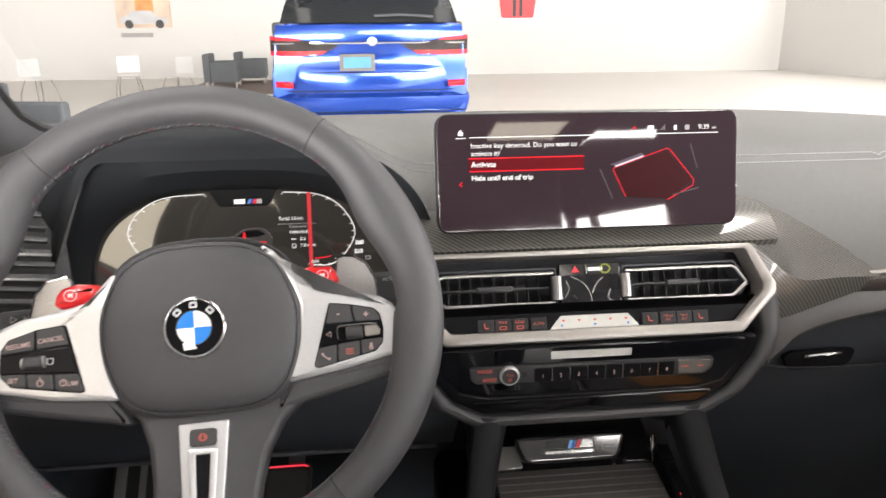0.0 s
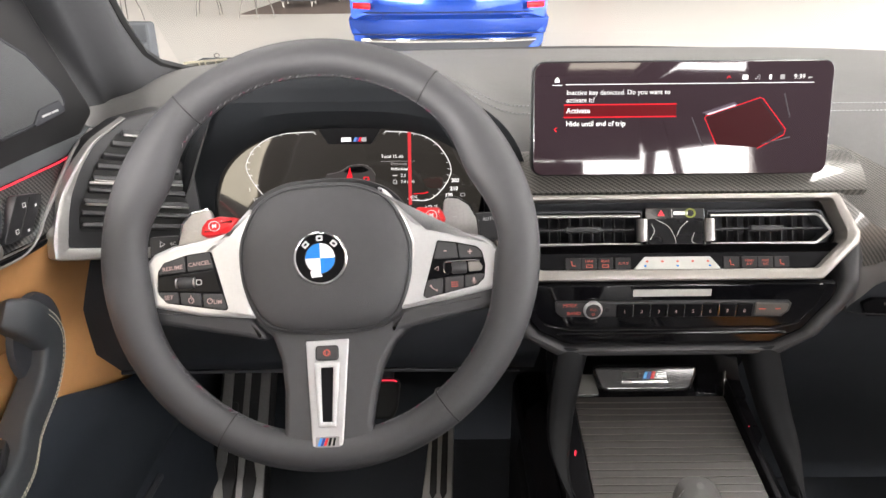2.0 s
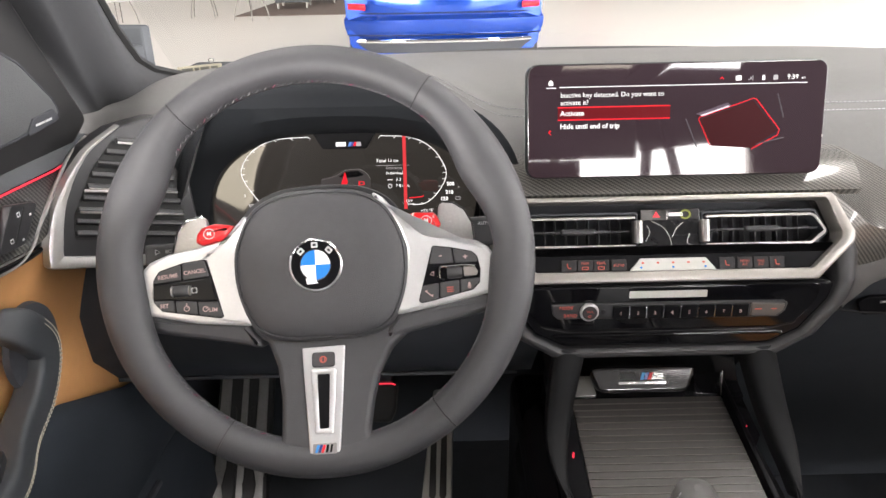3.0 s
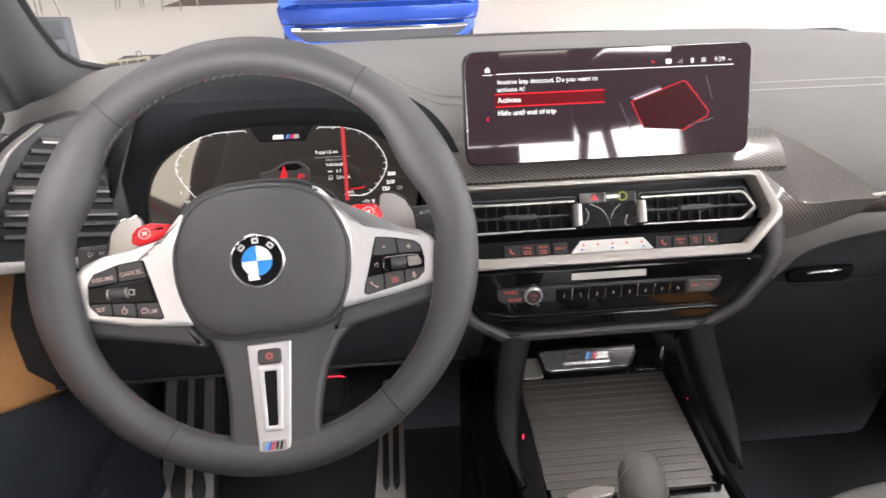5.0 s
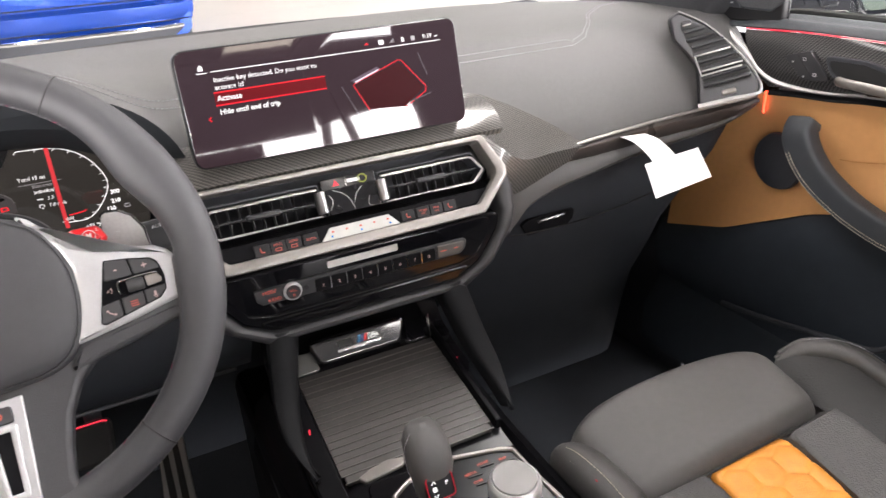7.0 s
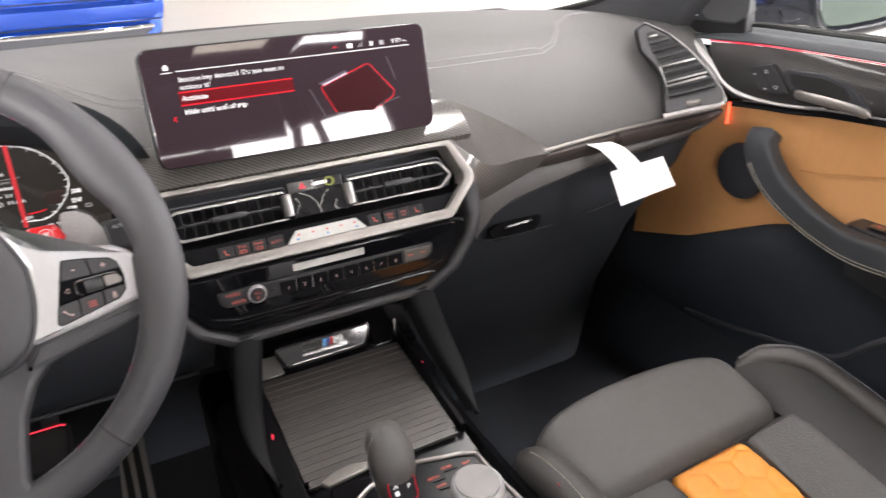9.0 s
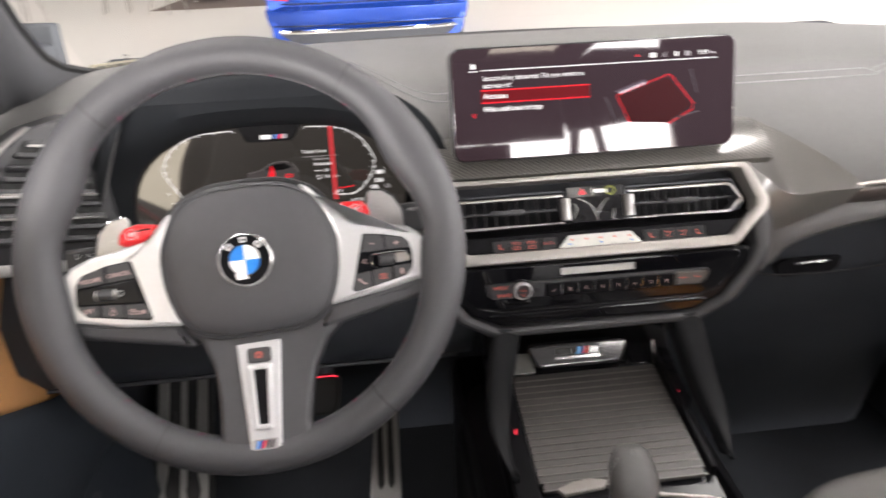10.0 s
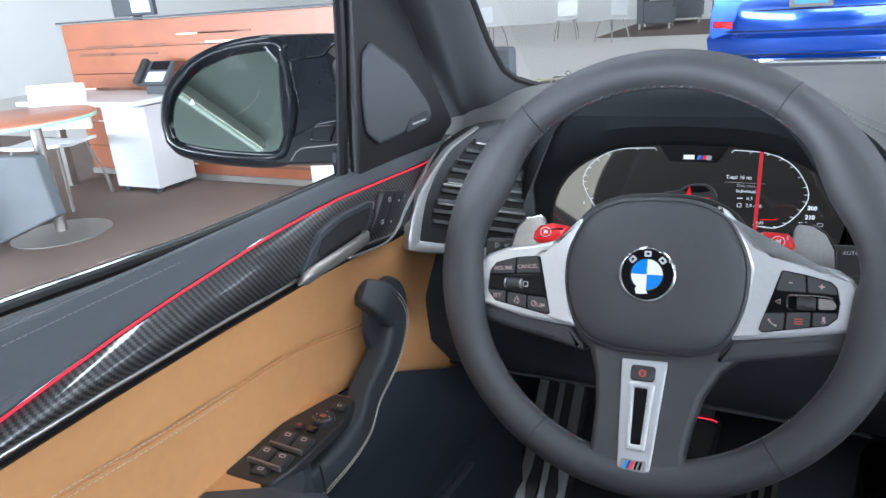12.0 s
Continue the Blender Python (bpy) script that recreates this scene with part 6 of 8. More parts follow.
    part("strap_joint", tube([joint + Vector((-sx * 0.0152, 0.0005, -0.020)), joint + Vector((-sx * 0.0156, 0, 0.0)), joint + Vector((-sx * 0.0148, -0.0005, 0.021))], 0.0009, 6), RUBBER, d, "dark joint between strap and armrest")
    part("handle_pod", lathe([(0.047, 0), (0.045, 0.006), (0.034, 0.010), (0.0001, 0.010)], 32), DARK, d, "round black pod behind the handle", pose(sx * (X + 0.008), 0.073 if sx < 0 else 0.168, 0.904 if sx < 0 else 0.877, 0, -sx * 90))
    # lower door
    low_rows = []
    for y in [0.42 - 1.04 * i / 30 for i in range(31)]:
        t0 = at_y(TAN_FOOT, y)
        low_rows.append([V3(X + 0.016, y, t0 + 0.004), V3(X + 0.006, y, t0 - 0.006), V3(X - 0.004, y, t0 - 0.05), V3(X + 0.012, y, t0 - 0.12), V3(X + 0.022, y, 0.56), V3(X - 0.02, y, 0.50), V3(X - 0.02, y, 0.42)])
    part("lower_panel", sheet(low_rows, 0.012), LOWER_DOOR, d, "black plastic lower door panel")
    part("pocket_rim", tube(spline([V3(X - 0.020, 0.22, 0.598), V3(X - 0.028, 0.12, 0.618), V3(X - 0.030, 0.0, 0.645), V3(X - 0.030, -0.07, 0.662), V3(X - 0.024, -0.12, 0.712), V3(X - 0.004, -0.16, 0.745)], 6), 0.005, 8), DARK, d, "black pocket rim")
    return d, X, V3


doors = {sx: build_door(sx) for sx in (-1, 1)}

# switches in the driver's armrest, and one in the passenger's
d, X, V3 = doors[-1]
A = pose(-0.672, -0.112, 0.8640)
sw = part("switch_panel", plate(rounded([(-0.031, -0.078), (0.020, -0.078), (0.027, -0.050), (0.027, 0.038), (0.014, 0.070), (-0.012, 0.072), (-0.034, -0.002), (-0.037, -0.05)], 0.008, 4), -0.01, 0.0, 0.002), BUTTON, d, "black window switch panel", A)
SWITCH = surface("switch_plastic", (0.03, 0.03, 0.032), 0.35, vary=0.1)
for x, y in ((-0.0085, -0.046), (0.0115, -0.048), (-0.005, -0.019), (0.0148, -0.020)):
    part("window_switch", block(-0.0088, 0.0088, -0.0115, 0.010, 0, 0.0055, 0.0025), SWITCH, sw, m=A @ pose(x, y, 0.0, 7))
    part("window_mark", hoop(rect(0.0062, 0.0042, 0.0008, 2), rect(0.0046, 0.0026, 0.0004, 2), 0, 0.0003), KEYTEXT, sw, m=A @ pose(x, y + 0.003, 0.0066, 7))
part("child_lock_key", block(-0.009, 0.009, -0.005, 0.005, 0, 0.003, 0.0015), SWITCH, sw, m=A @ pose(0.001, -0.0645, 0))
part("window_mark", hoop(rect(0.0058, 0.0038, 0.0008, 2), rect(0.0044, 0.0024, 0.0004, 2), 0, 0.0003), KEYTEXT, sw, m=A @ pose(0.001, -0.0640, 0.0032))
for y in (-0.0345, -0.0075):
    part("switch_lip", block(-0.0195, 0.0195, -0.0012, 0.0012, 0.001, 0.0064, 0.0006), SATIN, sw, "satin switch lip", m=A @ pose(0.002 + (y + 0.02) * 0.12, y - 0.0235 + 0.0, 0, 0, 0, -3))
part("mirror_dial", lathe([(0.0115, 0), (0.0115, 0.005), (0.0102, 0.0064), (0.0001, 0.0064)], 28), SWITCH, sw, "round mirror dial", A @ pose(0.008, 0.0235, 0))
part("dial_mark", hoop(rect(0.006, 0.0036, 0.0005, 2), rect(0.0046, 0.0024, 0.0004, 2), 0, 0.0003), PINK, sw, m=A @ pose(0.008, 0.0235, 0.0066))
for k in range(4):
    part("dial_arrow", plate([(-0.001, 0), (0.001, 0), (0, 0.0012)], 0, 0.0002), INK, sw, m=A @ pose(0.008, 0.0235, 0.0066, 0, 0, 90 * k) @ pose(0, 0.0072, 0))
part("fold_key", block(-0.005, 0.005, -0.004, 0.004, 0, 0.003, 0.0015), SWITCH, sw, m=A @ pose(-0.0085, 0.006, 0))
part("fold_mark", hoop(rect(0.004, 0.003, 0.0005, 2), rect(0.003, 0.002, 0.0003, 2), 0, 0.0003), PINK, sw, m=A @ pose(-0.0085, 0.006, 0.0032))
part("mirror_side_key", block(-0.0055, 0.0055, -0.0042, 0.0042, 0, 0.005, 0.002), PIANO, sw, m=A @ pose(0.0085, 0.004, 0))
part("tailgate_key", block(-0.0085, 0.0085, -0.006, 0.006, 0, 0.004, 0.002), SWITCH, sw, m=A @ pose(0.011, 0.0475, 0))
part("key_mark", hoop(rect(0.005, 0.003, 0.0005, 2), rect(0.0038, 0.002, 0.0003, 2), 0, 0.0003), INK, sw, m=A @ pose(0.011, 0.0475, 0.0042))
d2, X2, _ = doors[1]
A2 = pose(0.70, -0.09, 0.866)
sw2 = part("switch_panel", plate(rounded([(-0.024, -0.05), (0.024, -0.05), (0.022, 0.05), (-0.018, 0.05)], 0.008, 3), -0.01, 0.0, 0.002), BUTTON, d2, "black window switch panel", A2)
part("window_switch", block(-0.010, 0.010, -0.012, 0.012, 0, 0.005, 0.003), PIANO, sw2, m=A2 @ pose(-0.004, 0.01, 0))
part("window_mark", hoop(rect(0.006, 0.004, 0.0008, 2), rect(0.0045, 0.0025, 0.0004, 2), 0, 0.0003), PINK, sw2, m=A2 @ pose(-0.004, 0.01, 0.0054))

# speaker triangles at the mirrors
for sx in (-1, 1):
    sp = thing("corner_speaker", "dark triangular tweeter cover at the door's front corner", "speaker", sx * 0.70, 0.15, 1.085, "corner speakers")
    M = pose(sx * (0.686 if sx < 0 else 0.716), 0.10 if sx < 0 else 0.22, 1.09, 90, 0, -sx * 90)
    f = -sx
    tri = [(f * x, y) for x, y in (((-0.044, -0.022), (-0.016, 0.22), (0.045, 0.22), (0.115, 0.115), (0.20, 0.0), (0.15, -0.022)) if sx < 0 else ((-0.018, -0.004), (-0.010, 0.22), (0.045, 0.22), (0.115, 0.115), (0.20, 0.0), (0.15, -0.012)))]
    part("cover", plate(rounded(tri, 0.012, 4), -0.012, -0.002, 0.004), KEY_BLACK, sp, "dark grey corner cover", M)
    gr = [(f * x, y) for x, y in ((-0.021, 0.030), (-0.021, 0.067), (-0.013, 0.110), (0.005, 0.122), (0.076, 0.084), (0.124, 0.040), (0.134, 0.022), (0.045, 0.014), (0.002, 0.014))]
    part("grille", plate(rounded(gr, 0.012, 4), -0.004, 0.001, 0.003), GRILLE, sp, "fine grey speaker mesh", M)
    part("grille_edge", tube([(x, y, 0) for x, y in rounded(gr, 0.012, 4)], 0.0016, 6, closed=True), DARK, sp, m=M)
    part("name_plate", plate(rounded([(f * x, y) for x, y in ((0.055, 0.012), (0.128, 0.016), (0.118, 0.030), (0.075, 0.028))], 0.004, 3), -0.002, 0.003, 0.001), DARK, sp, "black name plate", M)
    bars([0.018, 0.014], 0.0022, 0.002, GREY_MARK, sp, M @ pose(f * 0.093, 0.0205, 0.0032))
    py, lean = (0.046, 0.034) if sx < 0 else (0.209, 0.0)
    px = 0.703 if sx < 0 else 0.733
    part("window_post", tube([(sx * px, py, 1.062), (sx * (px - 0.004), py + lean * 0.6, 1.20), (sx * (px - 0.008), py + lean, 1.36)], 0.0060, 8), POST_BLACK, sp, "black window post")

# door windows
for sx in (-1, 1):
    wdw = thing("door_window", "clear closed side window glass of the front door", "car window", sx * 0.76, -0.3, 1.09, kind="structure")
    window_pane("pane", [[(sx * 0.757, 0.15, 1.045), (sx * 0.757, -0.60, 1.045)], [(sx * 0.64, -0.12, 1.60), (sx * 0.64, -0.66, 1.60)]], GLASS, wdw)

# ---- outside mirrors ----
MIRROR_CASE = surface("mirror_case_black", (0.005, 0.006, 0.008), 0.13, vary=0.15, rough_vary=0.03, spec=0.22)


def outside_mirror(sx):
    dx, dz = (0.0, 0.0) if sx < 0 else (0.065, 0.022)
    t = thing("outside_mirror", "gloss black outside mirror on the front door", "car mirror", sx * 0.85, 0.35, 1.0, "outside mirrors")
    M = pose(sx * (1.095 + dx), 0.312, 1.108 + dz, 74, 0, sx * -21.5)
    f = sx
    glass_o = [(-0.0955, -0.0220), (-0.0925, 0.0080), (-0.0806, 0.0304), (-0.0479, 0.0618), (0.0088, 0.0819), (0.0783, 0.0850), (0.0885, 0.0673), (0.0945, 0.0198), (0.0955, -0.0135), (0.0839, -0.0605), (0.0679, -0.0764), (-0.0018, -0.0710), (-0.0719, -0.0569), (-0.0930, -0.0412)]
    ring = [Vector((-f * x, y, 0)) for x, y in glass_o]
    ring = spline(ring[-2:] + ring + ring[:2], 5)[10:-11]
    o = ccw([(p.x, p.y) for p in ring])
    rings = []
    for z, gr in ((-0.010, -0.004), (0.009, 0.002), (0.012, 0.010), (0.007, 0.019), (-0.012, 0.0255), (-0.045, 0.022), (-0.085, 0.006), (-0.115, -0.025), (-0.125, -0.05)):
        rings.append([(x, y, z) for x, y in inset(o, -gr)])
    part("housing", bridge(bmesh.new(), list(reversed(rings))), MIRROR_CASE, t, "gloss black housing", M, sharp=70)
    part("mirror_glass", plate(inset(o, -0.001), -0.002, 0.0), MIRROR, t, "tinted mirror glass", M @ pose(0, 0, 0.002, -4.5))
    part("warning_mark", plate([(-0.005, -0.004), (0.005, -0.004), (0, 0.005)], 0, 0.0004), GREY_MARK, t, m=M @ pose(0, 0, 0.002, -4.5) @ pose(f * 0.062, 0.010, 0.0004))
    half_arm = lambda pts, h: plate(rounded([(-f * x, y) for x, y in pts], 0.006, 4), -0.075, h, 0.004)
    part("upper_arm", half_arm([(0.050, 0.1065), (0.100, 0.1060), (0.230, 0.100), (0.230, 0.080), (0.178, 0.083), (0.160, 0.066), (0.085, 0.060)], 0.009), MIRROR_CASE, t, "gloss black upper arm", M)
    part("neck", half_arm([(0.086, 0.090), (0.164, 0.085), (0.169, 0.070), (0.178, 0.030), (0.187, -0.030), (0.165, -0.050), (0.084, -0.075)], 0.006), MIRROR_CASE, t, "gloss black neck", M)
    part("lower_arm", half_arm([(0.066, -0.0975), (0.240, -0.103), (0.240, -0.030), (0.184, -0.0310), (0.143, -0.0360), (0.100, -0.055), (0.080, -0.070)], 0.008), MIRROR_CASE, t, "gloss black arm", M)
    part("arm_step", half_arm([(0.137, -0.040), (0.178, -0.040), (0.166, -0.068), (0.130, -0.066)], 0.011), MIRROR_CASE, t, "dark panel in the arm", M)
    part("arm_line", tube([(-f * 0.098, -0.094, 0.0085), (-f * 0.108, -0.080, 0.0085), (-f * 0.118, -0.0745, 0.0085), (-f * 0.170, -0.072, 0.0085), (-f * 0.215, -0.070, 0.0085)], 0.0007, 5), SATIN, t, "thin bright joint line", M)
    part("mirror_foot", block(sx * 0.735, sx * (0.86 + dx), 0.24, 0.42, 1.00, 1.06, 0.012), MIRROR_CASE, t, "gloss black foot")
    return t


for sx in (-1, 1):
    outside_mirror(sx)

# ---- centre console ----
STRUT = surface("strut_plastic", (0.009, 0.0095, 0.0105), 0.55, spec=0.12, bump=0.3, bump_scale=1800)
con = thing("centre_console", "gloss black centre console with a slatted roller cover", "centre console", 0, 0.05, 0.345)
K = pose(0, 0.11, 0.7216, 11.6)
part("console_body", block(-0.155, 0.155, -0.95, 0.40, 0.345, 0.655, 0.02), RAIL, con, "dark console sides")
well = [(-0.126, -0.115), (0.106, -0.115), (0.106, 0.0), (0.126, 0.03), (0.126, 0.135), (-0.126, 0.135)]
part("well_floor", plate(well, -0.045, -0.010), SELECT, con, "gloss black console top", K)
for sx in (-1, 1):
    part("side_rail", block(sx * 0.0995, sx * 0.126 if sx < 0 else 0.107, -0.118 if sx < 0 else -0.085, 0.135, -0.012, 0.006, 0.002), RAIL, con, "black side rail", K)
    part("side_pad", sheet([[(sx * 0.128, y, z), (sx * 0.146, y, z - 0.016), (sx * 0.160, y, z - 0.09)] for y, z in ((0.26, 0.690), (0.16, 0.684), (0.06, 0.674), (-0.06, 0.670), (-0.5, 0.67))], 0.01), RAIL, con, "black console side")
    # slanting struts between fascia and console, running out to a point
    rows = []
    for a, w in (((0.128, 0.150, 0.840), 0.034), ((0.139, 0.120, 0.778), 0.028), ((0.142, 0.090, 0.746), 0.022), ((0.136, 0.060, 0.729), 0.012), ((0.125, 0.028, 0.719), 0.002)):
        rows.append([Vector((sx * x, y, z)) for x, y, z in spline([(a[0], a[1] + 0.02, a[2] - 0.006), a, (a[0] - w * 0.5, a[1] - w * 0.12, a[2] + w * 0.02), (a[0] - w, a[1], a[2] - w * 0.12), (a[0] - w - 0.004, a[1] + 0.02, a[2] - 0.010)], 3)])
    part("strut", sheet([list(r) for r in zip(*[spline(list(col), 4) for col in zip(*rows)])], 0.006), STRUT, con, "dark slanting strut")
for k in range(17):
    half = 0.0965 if k else 0.0925
    part("roller_slat", block(-half, half, -0.00512, 0.00512, -0.004, 0.0016, 0.0006), ROLLER, con, m=K @ pose(0, -0.083 + 0.0104 * k, -0.004))
SLAT_LINE = surface("slat_line", (0.15, 0.14, 0.13), 0.35, 0.3, vary=0.1)
for k in range(17):
    part("slat_edge", block(-0.0955, 0.0955, -0.0007, 0.0004, -0.0006, 0.0007), SLAT_LINE, con, m=K @ pose(0, -0.083 + 0.0104 * k - 0.0046, -0.0022), smooth=False)
part("bin_face", sheet([[(x, 0.1 + y, z) for x in (-0.126, 0.0, 0.126)] for y, z in ((0.098, 0.735), (0.120, 0.742), (0.145, 0.770), (0.16, 0.80))], 0.004), PIANO, con, "gloss black panel in front of the roller cover")
# left corner's grey is the light that its black gloss would reflect
for sx in (-1, 1):
    part("bin_corner", plate(rounded([(sx * 0.062, -0.0155), (sx * 0.096, -0.0165), (sx * 0.103, 0.013), (sx * 0.068, 0.011)], 0.003, 3), 0, 0.004, 0.001), surface("painted_reflection_grey", (0.16, 0.16, 0.15), 0.2, 0.3, coat=0.8) if sx < 0 else PIANO, con, "gloss black corner, reflection painted grey on the left", pose(0, 0.215, 0.746, 42))
for sx in (-1, 1):
    part("bin_edge", tube([(sx * 0.097, -0.018, 0.004), (sx * 0.1005, -0.002, 0.0045), (sx * 0.105, 0.014, 0.004)], 0.0007, 6), SATIN, con, "bright corner edge", pose(0, 0.215, 0.746, 42))
bp = part("name_plaque", plate(rounded([(-0.076, 0.019), (-0.062, -0.016), (0.052, -0.016), (0.068, 0.019)], 0.014, 7), 0, 0.010, 0.004), PIANO, con, "gloss black plaque with a striped badge", pose(0, 0.212, 0.754, 52))
BQ = pose(-0.004, 0.212, 0.754, 52) @ pose(0, 0, 0.0103)
bars([0.020], 0.008, 0, surface("dark_chrome", (0.03, 0.03, 0.03), 0.35, 0.6), bp, BQ @ pose(-0.020, 0.004, 0))
for k, col in enumerate(((0.05, 0.3, 0.75), (0.03, 0.05, 0.25), (0.7, 0.02, 0.03))):
    x = -0.004 + 0.0048 * k
    part("badge_stripe", plate([(x, -0.0005), (x + 0.004, -0.0005), (x + 0.0075, 0.0085), (x + 0.0035, 0.0085)], 0, 0.0003), surface("stripe", col, 0.3, coat=0.8), bp, m=BQ)
part("badge_bar", plate([(0.011, -0.0005), (0.026, -0.0005), (0.027, 0.0085), (0.014, 0.0085)], 0, 0.0003), surface("dim_chrome", (0.2, 0.2, 0.2), 0.2, 1.0), bp, m=BQ)
part("badge_underline", block(-0.032, 0.028, -0.0060, -0.0030, 0, 0.0003), CHROME, bp, m=BQ)
part("marker_lamp", plate(oval(0.0013, 0.0045, 12), 0, 0.0008), AMBIENT, con, "small glowing red light", K @ pose(-0.110, -0.008, 0.0062, 0, 0, -12))
part("marker_lamp", plate(oval(0.0007, 0.0012, 12), 0, 0.0008), AMBIENT, con, "small glowing red light", K @ pose(0.106, 0.03, 0.0062))
# selector plate
T = pose(0, -0.02, 0.755, 3)
part("selector_plate", plate(rounded([(-0.092, -0.30), (0.078, -0.30), (0.070, -0.09), (0.066, -0.048), (0.050, -0.038), (0.0, -0.027), (-0.092, -0.02)], 0.012, 4), -0.08, 0.0, 0.002), SELECT, con, "gloss black selector plate", T)
edge = rounded([(-0.074, -0.30), (-0.072, -0.0500), (-0.052, -0.0385), (0.002, -0.0315), (0.0520, -0.0435), (0.0640, -0.0500), (0.0655, -0.0860), (0.070, -0.126), (0.074, -0.30)], 0.006, 4)
part("plate_edge", tube([(x, y, 0.001) for x, y in edge], 0.0026, 8), SATIN, con, "satin silver plate edge", T)
part("blade_trim", plate(rounded([(-0.0960, -0.0120), (-0.0900, -0.0215), (-0.0480, -0.0165), (-0.0420, -0.0070), (-0.0600, -0.0020), (-0.0780, -0.0050)], 0.0025, 3), 0, 0.004, 0.0016), SATIN, con, "satin silver blade trim", T)
for word, x, y in (("HOME", 0.0265, -0.0520), ("MAP", 0.0480, -0.0560), ("MEDIA", 0.0085, -0.0590), ("COM", 0.0105, -0.0715)):
    kk = part("menu_key", block(-0.0075, 0.0075, -0.0009, 0.0009, 0, 0.0014, 0.0005), BUTTON, con, "small black menu key", T @ pose(x + 0.003, y - 0.0048, 0, 0, 0, -6))
    text(word, 0.0046, PINK, kk, T @ pose(x, y, 0.0006), bold=0.0001)
part("marker_lamp", plate(oval(0.0008, 0.0018, 12), 0, 0.0008), AMBIENT_DIM, con, "small glowing red light", T @ pose(0.112, -0.13, 0.004))

dial = thing("control_dial", "round silver control dial on the centre console", "control dial", 0.037, -0.125, 0.757)
part("dial_body", lathe([(0.0265, 0), (0.0265, 0.010), (0.0255, 0.014), (0.0235, 0.016), (0.0228, 0.0155), (0.0001, 0.0155)], 40), SILVER, dial, "knurled silver edge", pose(0.0335, -0.1235, 0.756, 4))
part("dial_top", lathe([(0.0224, 0), (0.0224, 0.0012), (0.0216, 0.0020)], 40), surface("dial_grey", (0.20, 0.193, 0.188), 0.5, 0.3), dial, "satin grey touch face", pose(0.0335, -0.1235, 0.7714, 4))

sel = thing("gear_selector", "black leather gear selector knob with a lit display", "gear selector", -0.043, -0.10, 0.757)
axis = [(-0.0470, -0.112, 0.757), (-0.0462, -0.1095, 0.770), (-0.0455, -0.107, 0.783), (-0.0450, -0.1040, 0.797), (-0.0445, -0.0995, 0.812), (-0.0442, -0.0955, 0.826), (-0.0440, -0.0925, 0.836), (-0.0440, -0.0910, 0.8425), (-0.0440, -0.0905, 0.845)]
rings = []
for (cx, cy, cz), a, b in zip(axis[2:], (0.0170, 0.0185, 0.0212, 0.0212, 0.0178, 0.0105, 0.003), (0.0125, 0.0155, 0.0215, 0.0225, 0.0185, 0.0110, 0.003)):
    rings.append([(cx + u, cy + v, cz + 0.28 * v) for u, v in oval(a, b, 28, power=2.6)])
part("knob", bridge(bmesh.new(), rings), SHIFT, sel, "black leather knob")
part("neck", tube(axis[:3], [0.013, 0.0135, 0.0155], 16), CHROME, sel, "bright metal neck")
part("shaft_frame", hoop(rect(0.040, 0.030, 0.006, 3), rect(0.032, 0.022, 0.004, 3), 0, 0.003, 0.001), SATIN, sel, "satin frame round the shaft", pose(-0.0470, -0.112, 0.7565, 3))
KD = pose(-0.0448, -0.1235, 0.7985, 62)
part("knob_display", plate(rect(0.026, 0.022, 0.004, 3), -0.010, 0.0, 0.001), RAIL, sel, "gloss black selector display", KD)
part("display_edge", tube([(x, y, 0) for x, y in rect(0.0262, 0.0222, 0.004, 3)], 0.0006, 5, closed=True), AMBIENT_DIM, sel, m=KD)
text("P", 0.0062, LIT_WHITE, sel, KD @ pose(0.0065, 0.002, 0.0004))
part("arrow_mark", tube([(-0.008, 0.004, 0), (-0.006, 0.0065, 0), (-0.004, 0.004, 0)], 0.0006, 5), LIT_WHITE, sel, m=KD)
part("lock_mark", plate(rect(0.004, 0.0045, 0.001, 2), 0, 0.0003), LIT_WHITE, sel, m=KD @ pose(-0.006, -0.001, 0))
part("arrow_mark", tube([(-0.008, -0.006, 0), (-0.006, -0.0085, 0), (-0.004, -0.006, 0)], 0.0006, 5), LIT_WHITE, sel, m=KD)
part("knob_stitching", stitches(spline([(-0.0655, -0.110, 0.797), (-0.0675, -0.101, 0.815), (-0.0662, -0.096, 0.830), (-0.0600, -0.093, 0.840)], 6), 0.004, 0.003, 0.0004), THREAD, sel)["kind"] = "stuff"

# ---- passenger seat ----
seat = thing("passenger_seat", "black leather sports seat cushion with an orange quilted centre", "car seat", 0.36, -0.25, 0.345)
def soft_pad(x0, x1, y0, y1, z, h, mat, name, label="", power=5.0, lift=None, n=18, ny=0, bow=0.0, skew=0.0):
    g = []
    for i in range((ny or n) + 1):
        v = i / (ny or n) * 2 - 1
        row = []
        for j in range(n + 1):
            u = j / n * 2 - 1
            u2, v2 = math.copysign(abs(u) ** 0.75, u), math.copysign(abs(v) ** 0.75, v)
            f = min(1, abs(u2) ** power + abs(v2) ** power)
            zz = z - h + h * (1 - f ** 2) ** 0.5
            row.append(Vector(((x0 + x1) / 2 + u2 * (x1 - x0) / 2, (y0 + y1) / 2 + v2 * (y1 - y0) / 2 - bow * u2 * u2 * max(0, v2) + skew * u2 * max(0, -v2), zz + (lift(u2, v2) if lift else 0))))
        g.append(row)
    return part(name, sheet(g, 0.01), mat, seat, label)


